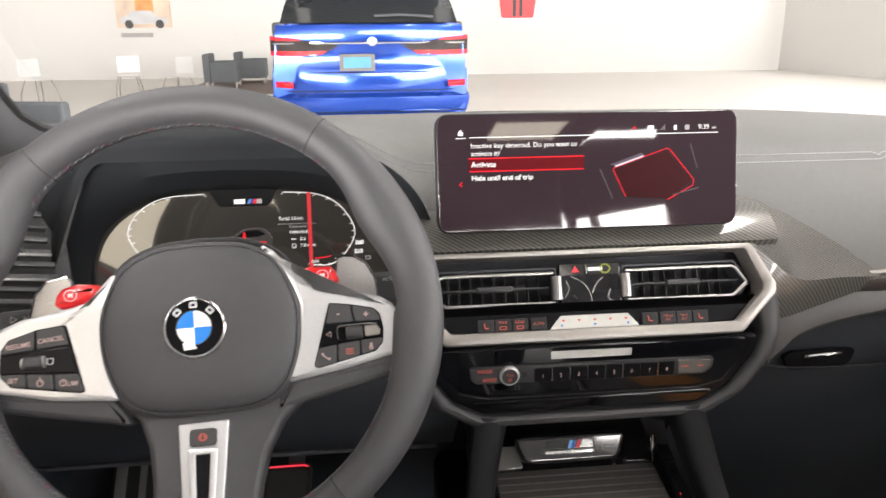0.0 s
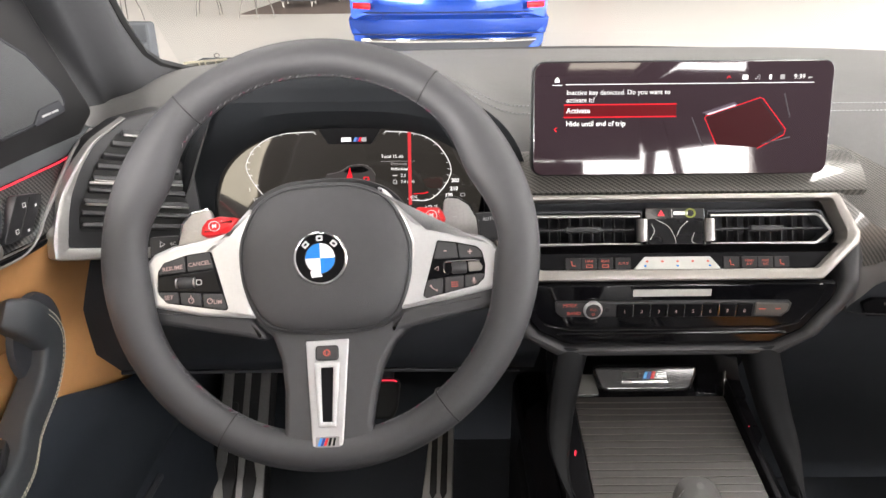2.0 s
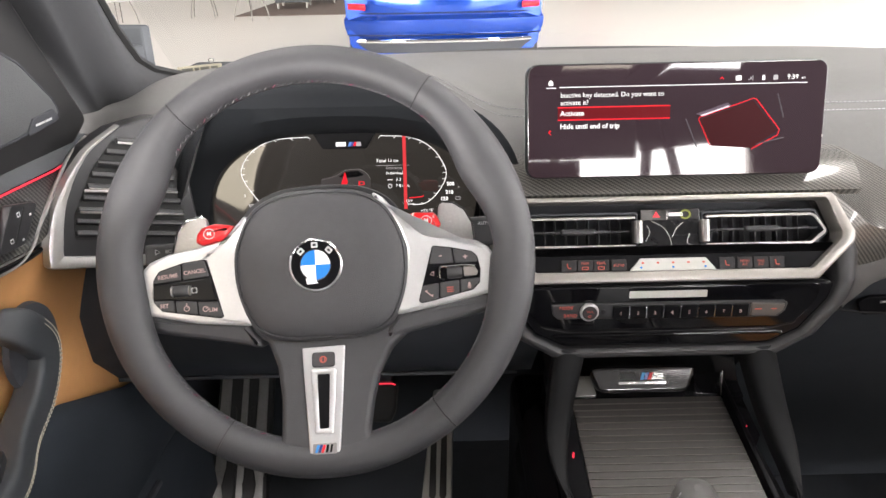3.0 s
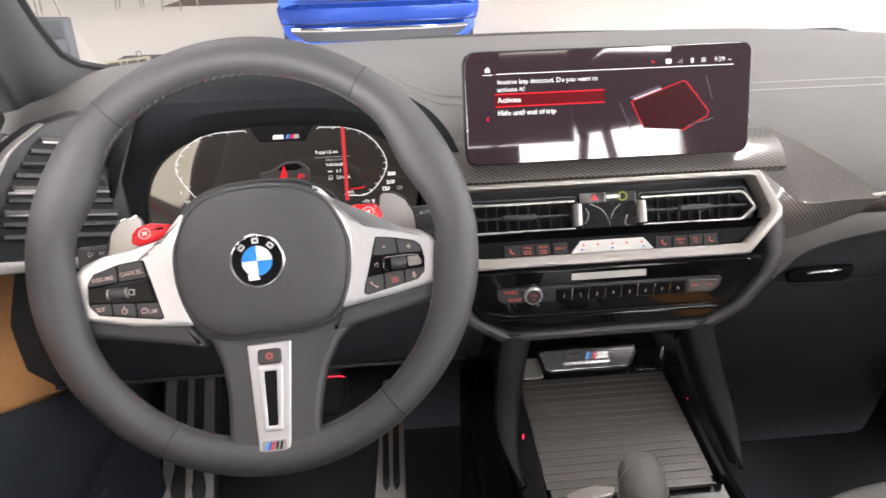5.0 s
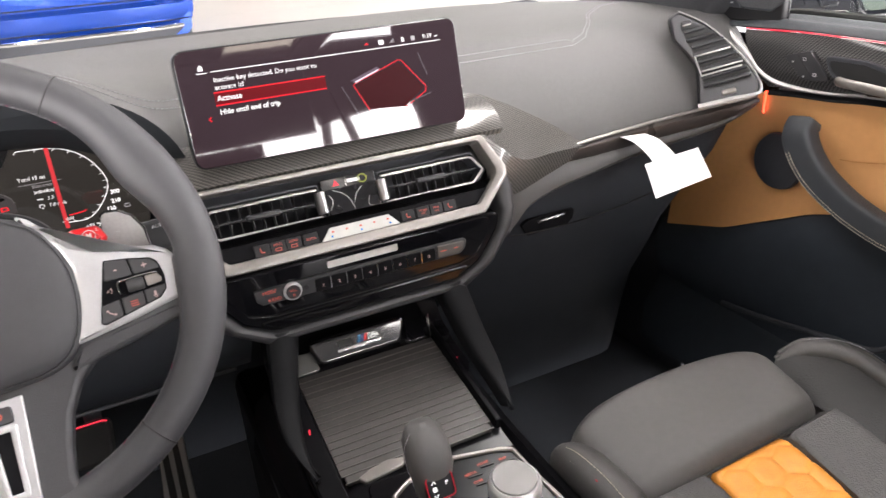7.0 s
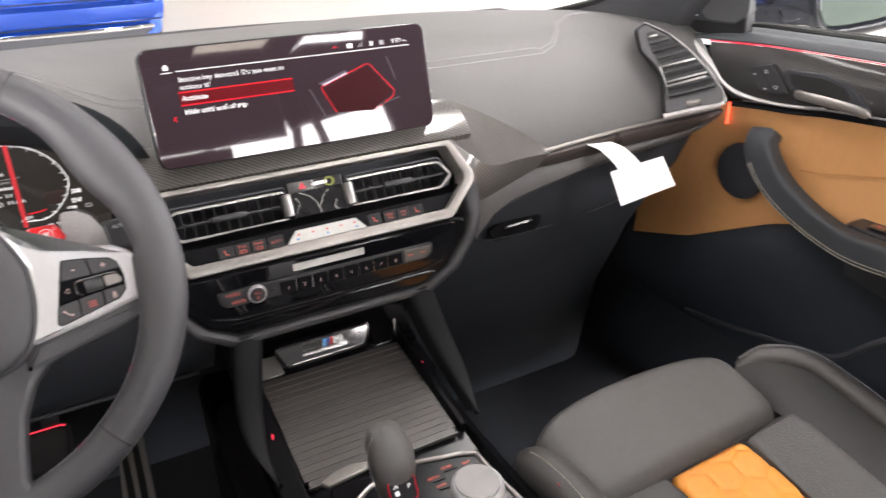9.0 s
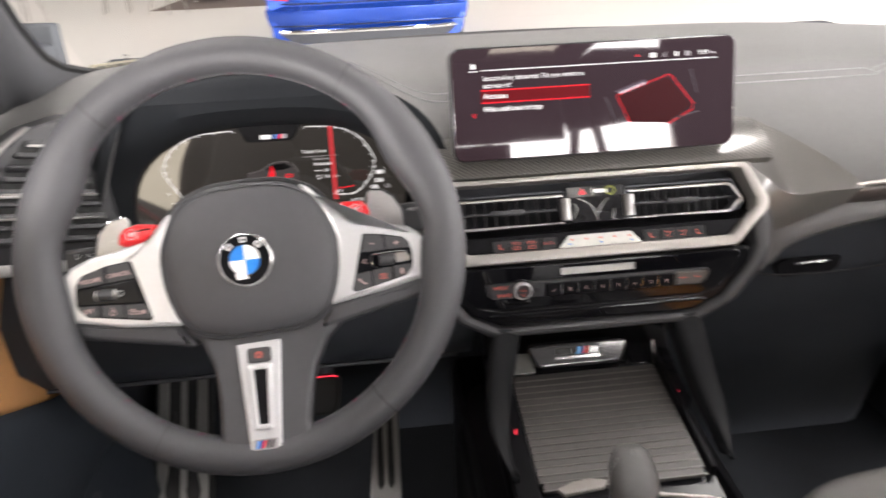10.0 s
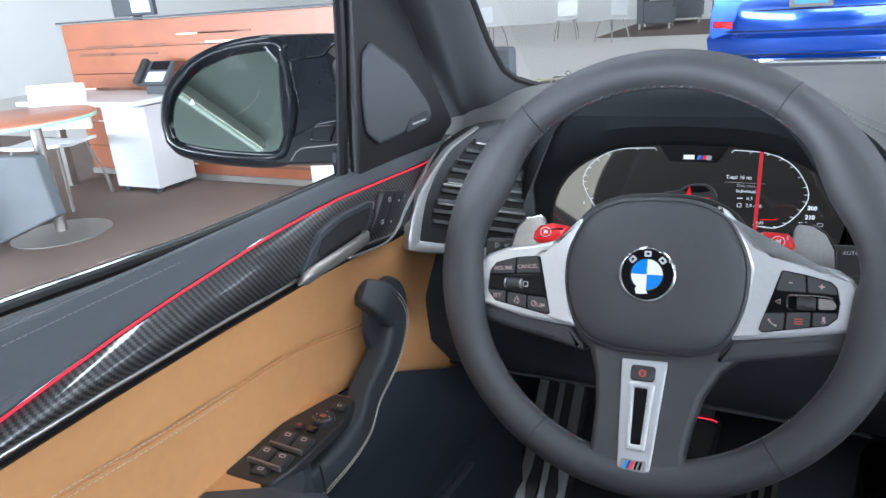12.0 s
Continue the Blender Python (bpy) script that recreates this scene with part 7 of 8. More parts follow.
RAKE = 0.20
soft_pad(0.168, 0.530, -0.128, 0.022, 0.690, 0.085, SEAT, "thigh_support", "black leather thigh support", power=6.0, n=36, lift=lambda u, v: RAKE * 0.075 * v - 0.006 * u * u, bow=0.022, skew=0.012)
soft_pad(0.180, 0.300, -0.62, -0.108, 0.6150, 0.03, PERFORATED, "side_panel", "perforated black leather panel", power=12, lift=lambda u, v: RAKE * 0.254 * v)
soft_pad(0.426, 0.524, -0.62, -0.106, 0.6165, 0.03, PERFORATED, "side_panel", "perforated black leather panel", power=12, lift=lambda u, v: RAKE * 0.256 * v + 0.004 * u)
def quilt(u, v):
    x, y = u * 0.064 / 0.040, v * 0.248 / 0.040
    q = y * 2 / math.sqrt(3)
    near = []
    for rr in range(math.floor(q) - 1, math.floor(q) + 3):
        off = 0.5 * (rr % 2)
        for cc in (math.floor(x - off), math.floor(x - off) + 1):
            near.append(math.hypot(x - cc - off, y - rr * math.sqrt(3) / 2))
    near.sort()
    gap = near[1] - near[0]
    return 0.0030 * (1 - math.exp(-(gap / 0.14) ** 1.3)) + RAKE * 0.248 * v


soft_pad(0.297, 0.431, -0.62, -0.113, 0.6085, 0.03, ORANGE, "centre_panel", "orange quilted leather centre panel", lift=quilt, power=14, n=40, ny=170)
part("cushion_base", moved(block(0.18, 0.57, -0.64, 0.0, 0.46, 0.672, 0.03), Matrix(((1, 0, 0, 0), (0, 1, 0, 0), (0, RAKE, 1, -0.012), (0, 0, 0, 1)))), SEAT, seat, "black seat base")
INNER = [(0.172, -0.012, 0.632), (0.172, -0.030, 0.655), (0.176, -0.075, 0.660), (0.180, -0.13, 0.652), (0.180, -0.30, 0.622), (0.180, -0.62, 0.575)]
OUTER = [(0.530, -0.024, 0.668), (0.560, -0.040, 0.688), (0.592, -0.080, 0.690), (0.602, -0.14, 0.679), (0.598, -0.30, 0.649), (0.596, -0.62, 0.600)]


def inner_r(i):
    return 0.016 + 0.012 * smoothstep(0, 10, i)


def outer_r(i):
    return 0.010 + 0.005 * smoothstep(0, 9, i)


part("inner_bolster", tube(spline(INNER, 6), [inner_r(i) for i in range(31)], 18, flat=1.15), SEAT, seat, "black leather side bolster")
part("outer_bolster", tube(spline(OUTER, 6), [outer_r(i) for i in range(31)], 18, flat=1.25), SEAT, seat, "black leather side bolster")
# inner face darker than the other seat leather: its shade is in the colour
part("bolster_face", sheet([spline([Vector((p.x - 0.006, p.y, p.z + 0.010)), Vector((p.x - 0.030, p.y - 0.02, p.z - 0.014)), Vector((0.517, p.y - 0.05, p.z - 0.042))], 4) for p in spline(OUTER, 6)], 0.006), surface("bolster_leather_shaded", (0.022, 0.0215, 0.021), 0.6, vary=0.12, bump=0.5, bump_scale=420, cell=True, spec=0.3), seat, "inner face of the bolster, shade put into its colour")
part("bolster_side", sheet([spline([Vector((p.x + 0.006, p.y + 0.004, p.z + 0.010)), Vector((p.x + 0.016, p.y + 0.012, p.z - 0.03)), Vector((p.x + 0.006, p.y + 0.012, 0.56)), Vector((p.x - 0.02, p.y, 0.46))], 4) for p in spline(OUTER, 6)], 0.006), SEAT, seat, "black leather outer side")
part("seat_seam", tube(spline([(0.195, -0.130, 0.652), (0.30, -0.128, 0.657), (0.42, -0.124, 0.657), (0.505, -0.118, 0.648)], 6), 0.0018, 6), RUBBER, seat, "dark seam behind the thigh support")


def bolster_thread(points, radius, side, angles, mat, label):
    ps = spline(points, 6)
    for a in angles:
        off = []
        for i, p in enumerate(ps):
            r = radius(i)
            off.append(p + Vector((side * math.cos(radians(a)) * (r + 0.0006), 0, math.sin(radians(a)) * (r * 1.2 + 0.0006))))
        part("bolster_stitching", stitches(off, 0.0052, 0.0038, 0.0006), mat, seat, label)["kind"] = "stuff"


bolster_thread(INNER, inner_r, -1, (42, 66), THREAD_TAN, "cream stitching")
bolster_thread(OUTER, outer_r, 1, (62,), THREAD, "grey stitching")

# ---- paper tag on the dash ----
tag = thing("paper_tag", "white paper tag hanging on a strap from the dash", "paper tag", 0.45, 0.14, 0.90)
strap = spline([(0.445, 0.208, 0.960), (0.452, 0.185, 0.955), (0.458, 0.160, 0.940), (0.460, 0.145, 0.925)], 5)
part("strap", sheet([[p + Vector((-0.019, 0.004, 0)), p + Vector((0.019, -0.004, 0))] for p in strap], 0.0006), PAPER, tag, "white paper strap")
part("card", sheet([[Vector((0.428, 0.160, 0.932)).lerp(Vector((0.414, 0.118, 0.897)), t / 4), Vector((0.506, 0.140, 0.947)).lerp(Vector((0.500, 0.104, 0.915)), t / 4)] for t in range(5)], 0.0006), PAPER, tag, "white paper card")

# ---- sticker on the windscreen ----
sticker = thing("windscreen_sticker", "beige sticker strip with dark print on the windscreen", "sticker", -0.69, 0.72, 1.08)
SM = pose(-0.684, 0.735, 1.0835, 90, 0, 0)
part("strip", plate(rect(0.080, 0.0135, 0.001, 2), 0, 0.0006), surface("beige_film", (0.20, 0.18, 0.13), 0.6), sticker, m=SM @ pose(0, 0, 0, 0, 0, 4.5))
bars([0.020, 0.008, 0.016, 0.012], 0.006, 0.003, surface("dark_print", (0.03, 0.028, 0.022), 0.7), sticker, SM @ pose(0, 0, 0.0008, 0, 0, 4.5))
part("round_mark", hoop(oval(0.0055, 0.0045, 20), oval(0.0035, 0.0028, 20), 0, 0.0006), surface("mark_print", (0.08, 0.075, 0.07), 0.5), sticker, m=SM @ pose(0.022, 0.0145, 0))

# ---- pedals ----
foot = thing("footrest", "aluminium-striped black footrest in the driver's footwell", "footrest", -0.61, 0.5, 0.35)
FM = pose(-0.622, 0.50, 0.50, 48)
part("rest_plate", plate(rect(0.098, 0.36, 0.012, 3), -0.02, 0, 0.004), RUBBER, foot, "black footrest plate", FM)
for x, w in ((-0.034, 0.010), (0.001, 0.006), (0.033, 0.010)):
    part("metal_strip", plate(rounded([(x - w, -0.17), (x + w, -0.17), (x + w * 0.8, 0.16), (x - w * 0.8, 0.16)], 0.003, 2), 0, 0.004, 0.001), PEDAL_METAL, foot, "brushed aluminium strip", FM)
for x in (-0.018, 0.018):
    part("rubber_stud", plate(rounded([(x - 0.007, -0.150), (x + 0.008, -0.150), (x + 0.012, -0.115), (x + 0.006, -0.085), (x + 0.005, 0.02), (x - 0.005, 0.02), (x - 0.006, -0.085), (x - 0.012, -0.115)], 0.004, 2), 0, 0.007, 0.002), RUBBER, foot, "black rubber stud", FM)
acc = thing("accelerator_pedal", "aluminium accelerator pedal with black rubber slots", "pedal", -0.26, 0.42, 0.35)
AM = pose(-0.265, 0.45, 0.465, 55)
part("pedal_plate", plate(rounded([(-0.042, -0.12), (0.014, -0.12), (0.022, 0.10), (-0.014, 0.10)], 0.008, 3), -0.012, 0, 0.003), PEDAL_METAL, acc, "brushed aluminium plate", AM)
for x in (-0.016, 0.002):
    part("rubber_slot", plate(rounded([(x - 0.009, -0.080), (x - 0.004, -0.092), (x + 0.003, -0.080), (x + 0.008, 0.06), (x + 0.003, 0.08), (x - 0.001, 0.06)], 0.002, 2), 0, 0.003, 0.001), RUBBER, acc, "black rubber slot", AM)
brk = thing("brake_pedal", "dark brake pedal with a red-lit upper edge", "pedal", -0.355, 0.40, 0.55)
BM_ = pose(-0.355, 0.40, 0.603, 62)
pad_form = rounded([(-0.050, -0.036), (0.008, -0.038), (0.0165, -0.020), (0.0205, 0.016), (0.017, 0.025), (-0.050, 0.025)], 0.008, 4)
part("pedal_pad", plate(pad_form, -0.03, 0, 0.006), RUBBER, brk, "black pedal pad", BM_)
part("pad_rim", tube([(x, y, -0.003) for x, y in pad_form if x > 0.0 and y < 0.022], 0.0010, 6), KEYCAP, brk, "dull grey pad rim", BM_)
# red ambient light caught by the pad's edge, drawn as an emissive line
part("lit_edge", tube([(-0.040, 0.0245, -0.001), (0.010, 0.0248, -0.001), (0.0165, 0.0225, -0.002)], 0.0011, 6), AMBIENT, brk, "emissive edge standing in for red light on the pedal", BM_)
part("pedal_arm", tube([(-0.355, 0.41, 0.63), (-0.355, 0.55, 0.80)], 0.012, 8), DARK, brk)

# ---- showroom ----
WALL = surface("white_wall", (0.55, 0.54, 0.525), 0.8, vary=0.03, grain=3, blotch=0.6, bump=0.1, bump_scale=200)
TILE = surface("pale_tile", (0.62, 0.59, 0.55), 0.42, vary=0.06, grain=8, blotch=0.8)
RUG = surface("brown_carpet", (0.135, 0.095, 0.078), 0.95, vary=0.18, grain=220, blotch=2.5, bump=0.8, bump_scale=500)
# ceiling colour lowered so that its lit underside stays dim in the mirror glass
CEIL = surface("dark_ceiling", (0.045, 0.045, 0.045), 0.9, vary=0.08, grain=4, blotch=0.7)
ground = part("ground", block(-13, 13, -9.5, 22.3, -0.1, 0.0), TILE, smooth=False)
tagged(ground, "pale polished showroom floor tiles", "floor", kind="structure")
rug = part("carpet_area", block(-12.9, -1.3, -9.4, 4.6, 0.0, 0.008), RUG, smooth=False)
tagged(rug, "brown carpet area of the showroom floor", "carpet", kind="structure")
rug2 = part("carpet_area", block(-4.6, -1.6, 15.5, 20.5, 0.0, 0.008), RUG, smooth=False)
tagged(rug2, "brown carpet under the far armchairs", "carpet", kind="structure")
wf = part("wall_front", block(-13, 13, 22.0, 22.3, 0, 5.2), WALL, smooth=False)
tagged(wf, "white painted showroom wall", "wall", kind="structure")
# unseen pane added to give the instrument glass's reflection its beige tone
blind = thing("tint_pane_rear", "unseen brown pane added to tint the instrument reflection", "window", -7, -9.5, 2.4, kind="structure")
window_pane("tinted_pane", [[(-13, -9.45, 2.4), (-1.25, -9.45, 2.4)], [(-13, -9.45, 4.95), (-1.25, -9.45, 4.95)]], TINTED, blind)
part("sash_rail", block(-13, -1.25, -9.48, -9.42, 2.36, 2.42), SATIN, blind, smooth=False)
yard = part("ground_outside", block(-90, 90, -90, 110, -0.22, -0.12), surface("pale_concrete", (0.5, 0.49, 0.47), 0.85, vary=0.1, grain=2, blotch=0.2), smooth=False)
tagged(yard, "pale concrete yard around the showroom", "ground", kind="structure")
wl = part("wall_left", block(-13.3, -13, -9.5, 22.3, 0, 5.2), WALL, smooth=False)
tagged(wl, "white painted showroom side wall", "wall", kind="structure")
cf = part("ceiling", block(-13.3, 13.3, 8.0, 22.3, 5.0, 5.2), WALL, smooth=False)
tagged(cf, "white showroom ceiling over the front hall", "ceiling", kind="structure")
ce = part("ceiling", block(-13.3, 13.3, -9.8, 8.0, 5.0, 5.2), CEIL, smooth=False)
tagged(ce, "showroom ceiling, darkened to dim the mirror reflection", "ceiling", kind="structure")
for name, fixed, span in (("window_1", "x", (-9.5, 6.3)), ("window_2", "y", (-13.0, 13.0))):
    w = thing(name, "tall glazed showroom front with slim posts", "window", 13.1 if fixed == "x" else 0, 6 if fixed == "x" else -9.6, 0, kind="structure")
    a, b = span
    n = 9
    for k in range(n + 1):
        p = a + (b - a) * k / n
        if fixed == "x":
            part("post", block(13.0, 13.14, p - 0.05, p + 0.05, 0, 5.0), SATIN, w, smooth=False)
        else:
            part("post", block(p - 0.05, p + 0.05, -9.66, -9.5, 0, 5.0), SATIN, w, smooth=False)
    for z in (0.05, 4.3):
        if fixed == "x":
            part("rail", block(13.01, 13.13, a, b, z, z + 0.08), SATIN, w, smooth=False)
        else:
            part("rail", block(a, b, -9.65, -9.51, z, z + 0.08), SATIN, w, smooth=False)
wr = thing("wall_right", "white painted showroom wall round a wide opening", "wall", 13.1, 14, 0, kind="structure")
for yz in ((6.4, 22.3, 0, 2.4), (6.4, 22.3, 4.2, 5.2), (6.4, 6.5, 2.4, 4.2), (21.5, 22.3, 2.4, 4.2)):
    part("wall_piece", block(13.0, 13.3, *yz), WALL, wr, smooth=False)
bar_mat = glow("ceiling_bar", (1, 0.98, 0.95), 1.3)
for lx in (-6.0, -2.0, 2.0, 6.0):
    for ly in (-6.0, 0.0, 6.0, 12.0):
        cl = thing("ceiling_light", "long white strip light under the ceiling", "ceiling light", lx, ly, 4.8, "ceiling strip lights")
        slant = pose(lx, ly, 0, 0, 0, 40)
        part("casing", block(-0.06, 0.06, -1.3, 1.3, 4.86, 5.0, 0.01), SATIN, cl, m=slant)
        part("diffuser", block(-0.022, 0.022, -1.27, 1.27, 4.84, 4.86), bar_mat, cl, m=slant)

# blue estate car ahead
BLUE = surface("blue_car_paint", (0.002, 0.038, 0.27), 0.14, 0.6, vary=0.06, grain=1500, blotch=1.5, coat=0.5)
TINT = surface("dark_car_glass", (0.010, 0.011, 0.012), 0.08, spec=0.3)
CARRED = surface("red_lamp", (0.55, 0.01, 0.015), 0.3, spec=0.2)
LAMP_SMOKE = surface("smoked_lamp", (0.018, 0.014, 0.014), 0.3, spec=0.06)
BX, BY = -0.19, 6.72
suv = thing("blue_suv", "large bright blue estate car seen from behind", "car", BX, BY + 2.5, 0)
def suv_section(y):
    """Half outline of the body across, from sill to roof, at y metres from the tail."""
    tail = smoothstep(0, 0.5, y)
    nose = smoothstep(5.1, 4.2, y)
    roof_z = 0.95 + (1.80 - 0.95) * smoothstep(-0.05, 0.75, y) * smoothstep(4.1, 2.9, y) + 0.12 * smoothstep(5.1, 4.3, y)
    wide = 0.93 + 0.07 * tail - 0.10 * (1 - nose)
    belt = 1.14
    return [(wide - 0.10, 0.30), (wide, 0.42), (wide + 0.005, 0.70), (wide, 0.95), (wide - 0.02, belt), (max(0.6, wide - 0.10 - 0.12 * max(0, roof_z - belt)), max(belt + 0.01, min(roof_z - 0.06, belt + 0.36))), (max(0.45, wide - 0.28), max(belt + 0.02, roof_z - 0.015)), (0.0, max(belt + 0.03, roof_z))]


rings = []
for k in range(27):
    y = 5.1 * k / 26
    half = suv_section(y)
    ring = [(BX + x, BY + y, z) for x, z in half] + [(BX - x, BY + y, z) for x, z in reversed(half[:-1])]
    rings.append(ring)
part("body", bridge(bmesh.new(), rings), BLUE, suv, "glossy blue body")
# tail: gate, window, lamps, bumper
def tail_sheet(rows, mat, name, label="", thick=0.01):
    return part(name, sheet([[Vector((BX + x, BY + y, z)) for x, y, z in row] for row in rows], thick), mat, suv, label)


gate = []
for z, w, y in ((0.66, 0.80, -0.06), (0.78, 0.84, -0.07), (0.92, 0.88, -0.055), (1.0, 0.90, -0.035), (1.10, 0.92, -0.05), (1.20, 0.92, -0.07), (1.32, 0.90, -0.05)):
    gate.append([(w * u, y + 0.10 * abs(u) ** 3, z) for u in [i / 8 - 1 for i in range(17)]])
tail_sheet(gate, BLUE, "tailgate", "blue tailgate")
wdw = []
for z, w, y in ((1.34, 0.86, -0.03), (1.50, 0.82, 0.08), (1.66, 0.76, 0.20), (1.74, 0.72, 0.27)):
    wdw.append([(w * u, y + 0.10 * abs(u) ** 3, z) for u in [i / 6 - 1 for i in range(13)]])
tail_sheet(wdw, TINT, "rear_window", "dark rear window")
tail_sheet([[(u * 0.78, -0.02 + 0.1 * abs(u) ** 3, 1.76) for u in [i / 6 - 1 for i in range(13)]], [(u * 0.76, 0.35, 1.80) for u in [i / 6 - 1 for i in range(13)]]], BLUE, "roof_spoiler", "blue roof spoiler", 0.02)
for sx in (-1, 1):
    tail_sheet([[(sx * 0.46, -0.088, 1.045), (sx * 0.66, -0.078, 1.036), (sx * 0.90, 0.0, 1.036), (sx * 0.965, 0.10, 1.040)], [(sx * 0.30, -0.092, 1.130), (sx * 0.62, -0.082, 1.135), (sx * 0.90, -0.004, 1.140), (sx * 0.968, 0.10, 1.145)], [(sx * 0.60, -0.070, 1.172), (sx * 0.70, -0.064, 1.190), (sx * 0.90, -0.004, 1.215), (sx * 0.965, 0.10, 1.222)]], LAMP_SMOKE, "tail_lamp", "smoked tail lamp", 0.02)
    tail_sheet([[(sx * 0.46, -0.100, 1.048), (sx * 0.66, -0.092, 1.040), (sx * 0.90, -0.016, 1.040), (sx * 0.965, 0.085, 1.043)], [(sx * 0.42, -0.102, 1.080), (sx * 0.66, -0.094, 1.076), (sx * 0.90, -0.018, 1.080), (sx * 0.966, 0.085, 1.082)]], CARRED, "lamp_strip", "red lamp strip", 0.01)
    tail_sheet([[(sx * 0.66, -0.088, 1.176), (sx * 0.90, -0.020, 1.180), (sx * 0.966, 0.085, 1.184)], [(sx * 0.70, -0.080, 1.196), (sx * 0.90, -0.020, 1.212), (sx * 0.965, 0.085, 1.220)]], CARRED, "lamp_strip", "red lamp strip", 0.01)
    tail_sheet([[(sx * 0.50, -0.099, 1.040), (sx * 0.86, -0.020, 1.030)], [(sx * 0.50, -0.100, 1.045), (sx * 0.86, -0.022, 1.036)]], CHROME, "lamp_trim", "thin bright lamp trim", 0.006)
    tail_sheet([[(sx * 0.76, -0.075, 0.735), (sx * 0.93, 0.0, 0.74)], [(sx * 0.76, -0.075, 0.79), (sx * 0.93, 0.0, 0.795)]], CARRED, "reflector", "red bumper reflector", 0.012)
    tail_sheet([[(sx * 0.955, 0.02, 0.5), (sx * 0.955, 0.05, 0.9)], [(sx * 0.965, 0.08, 0.5), (sx * 0.965, 0.11, 0.9)]], BLUE, "bumper_corner", "", 0.02)
    part("door_mirror", block(BX + sx * 0.98, BX + sx * 1.34, BY + 3.3, BY + 3.42, 1.20, 1.40, 0.05, seg=3), surface("mirror_cap", (0.05, 0.05, 0.05), 0.3), suv, "dark door mirror")
    for wy in (0.95, 4.1):
        tyre = part("wheel", moved(lathe([(0.22, -0.12), (0.36, -0.12), (0.385, -0.09), (0.385, 0.09), (0.36, 0.12), (0.22, 0.12)], 32), pose(BX + sx * 0.88, BY + wy, 0.385, 0, 90)), RUBBER, suv, "black tyre on an alloy wheel")
        part("rim", moved(lathe([(0.0001, 0.05), (0.20, 0.10), (0.235, 0.11), (0.235, 0.04), (0.0001, 0.03)], 24), pose(BX + sx * 0.89, BY + wy, 0.385, 0, sx * 90)), SATIN, tyre)
bump = []
for z, w, y in ((0.34, 0.80, 0.06), (0.42, 0.92, -0.06), (0.56, 0.97, -0.12), (0.64, 0.98, -0.12), (0.68, 0.96, -0.07), (0.84, 0.97, -0.04)):
    bump.append([(w * u, y + 0.14 * abs(u) ** 4, z) for u in [i / 8 - 1 for i in range(17)]])
tail_sheet(bump, BLUE, "bumper", "blue rear bumper")
tail_sheet([[(u * 0.80, -0.09 + 0.12 * abs(u) ** 4, 0.33) for u in [i / 6 - 1 for i in range(13)]], [(u * 0.86, -0.125 + 0.12 * abs(u) ** 4, 0.43) for u in [i / 6 - 1 for i in range(13)]]], DARK, "diffuser", "black lower bumper", 0.02)
part("bumper_strip", tube([(BX + u * 0.85, BY - 0.135 + 0.12 * abs(u) ** 4, 0.445) for u in [i / 10 - 1 for i in range(21)]], 0.022, 8), CHROME, suv, "bright bumper strip")
part("chrome_bar", tube([(BX + u * 0.92, BY - 0.09 + 0.10 * abs(u) ** 3, 1.153) for u in [i / 10 - 1 for i in range(21)]], 0.012, 8), CHROME, suv, "chrome bar between the tail lamps")
pl = part("number_plate", block(BX - 0.30, BX + 0.04, BY - 0.105, BY - 0.09, 0.890, 1.05, 0.004), surface("plate_frame", (0.085, 0.08, 0.072), 0.5, spec=0.2), suv, "dealer plate with a grey frame")
part("plate_face", block(BX - 0.26, BX + 0.0, BY - 0.11, BY - 0.10, 0.920, 1.02), surface("plate_blue", (0.04, 0.15, 0.30), 0.5, spec=0.2), pl)
part("rear_wiper", tube([(BX + 0.05, BY - 0.03, 1.40), (BX + 0.30, BY - 0.02, 1.41), (BX + 0.62, BY - 0.01, 1.39)], 0.012, 6), DARK, suv, "black rear wiper")

for z, w in ((0.875, 0.74), (0.70, 0.90), (0.50, 0.94)):
    part("panel_gap", tube([(BX + u * w, BY - (0.070 if z > 0.8 else 0.085 if z > 0.6 else 0.115) + 0.12 * abs(u) ** 4, z) for u in [i / 10 - 1 for i in range(21)]], 0.006, 6), TINT, suv, "dark joint across the tail")
part("tail_emblem", moved(lathe([(0.045, 0), (0.045, 0.008), (0.036, 0.012), (0.0001, 0.012)], 24), pose(BX + 0.02, BY - 0.088, 1.165, 90)), EMBLEM_RIM, suv, "round tailgate emblem")

# office corner on the left
WOOD = surface("orange_veneer", (0.205, 0.060, 0.022), 0.4, vary=0.14, grain=14, blotch=3)
DESKW = surface("white_laminate", (0.52, 0.52, 0.515), 0.35, vary=0.02)
FABRIC = surface("grey_fabric", (0.085, 0.092, 0.10), 0.9, vary=0.15, grain=200, blotch=8, bump=0.6, bump_scale=600)
ws_ = thing("desk_screen", "orange wood veneer desk screen with pale slots", "desk screen", -4.3, 3.40, 0)
for k in range(6):
    z0 = 0.06 + k * 0.192
    part("veneer_board", block(-5.62, -2.80, 3.38, 3.43, z0, z0 + 0.188, 0.003), WOOD, ws_, m=I4)
rnd = random.Random(4)
DARK_SLOT = surface("dark_slot", (0.10, 0.04, 0.02), 0.6)
for k in range(44):
    x, z = rnd.uniform(-5.55, -3.3), 0.13 + 0.064 * rnd.randint(0, 16)
    long = min(rnd.uniform(0.12, 0.75), -2.85 - x)
    part("slot", block(x, x + long, 3.373, 3.382, z, z + rnd.choice((0.008, 0.012, 0.020))), WHITE_MARK if k % 2 == 0 else DARK_SLOT, ws_, smooth=False)
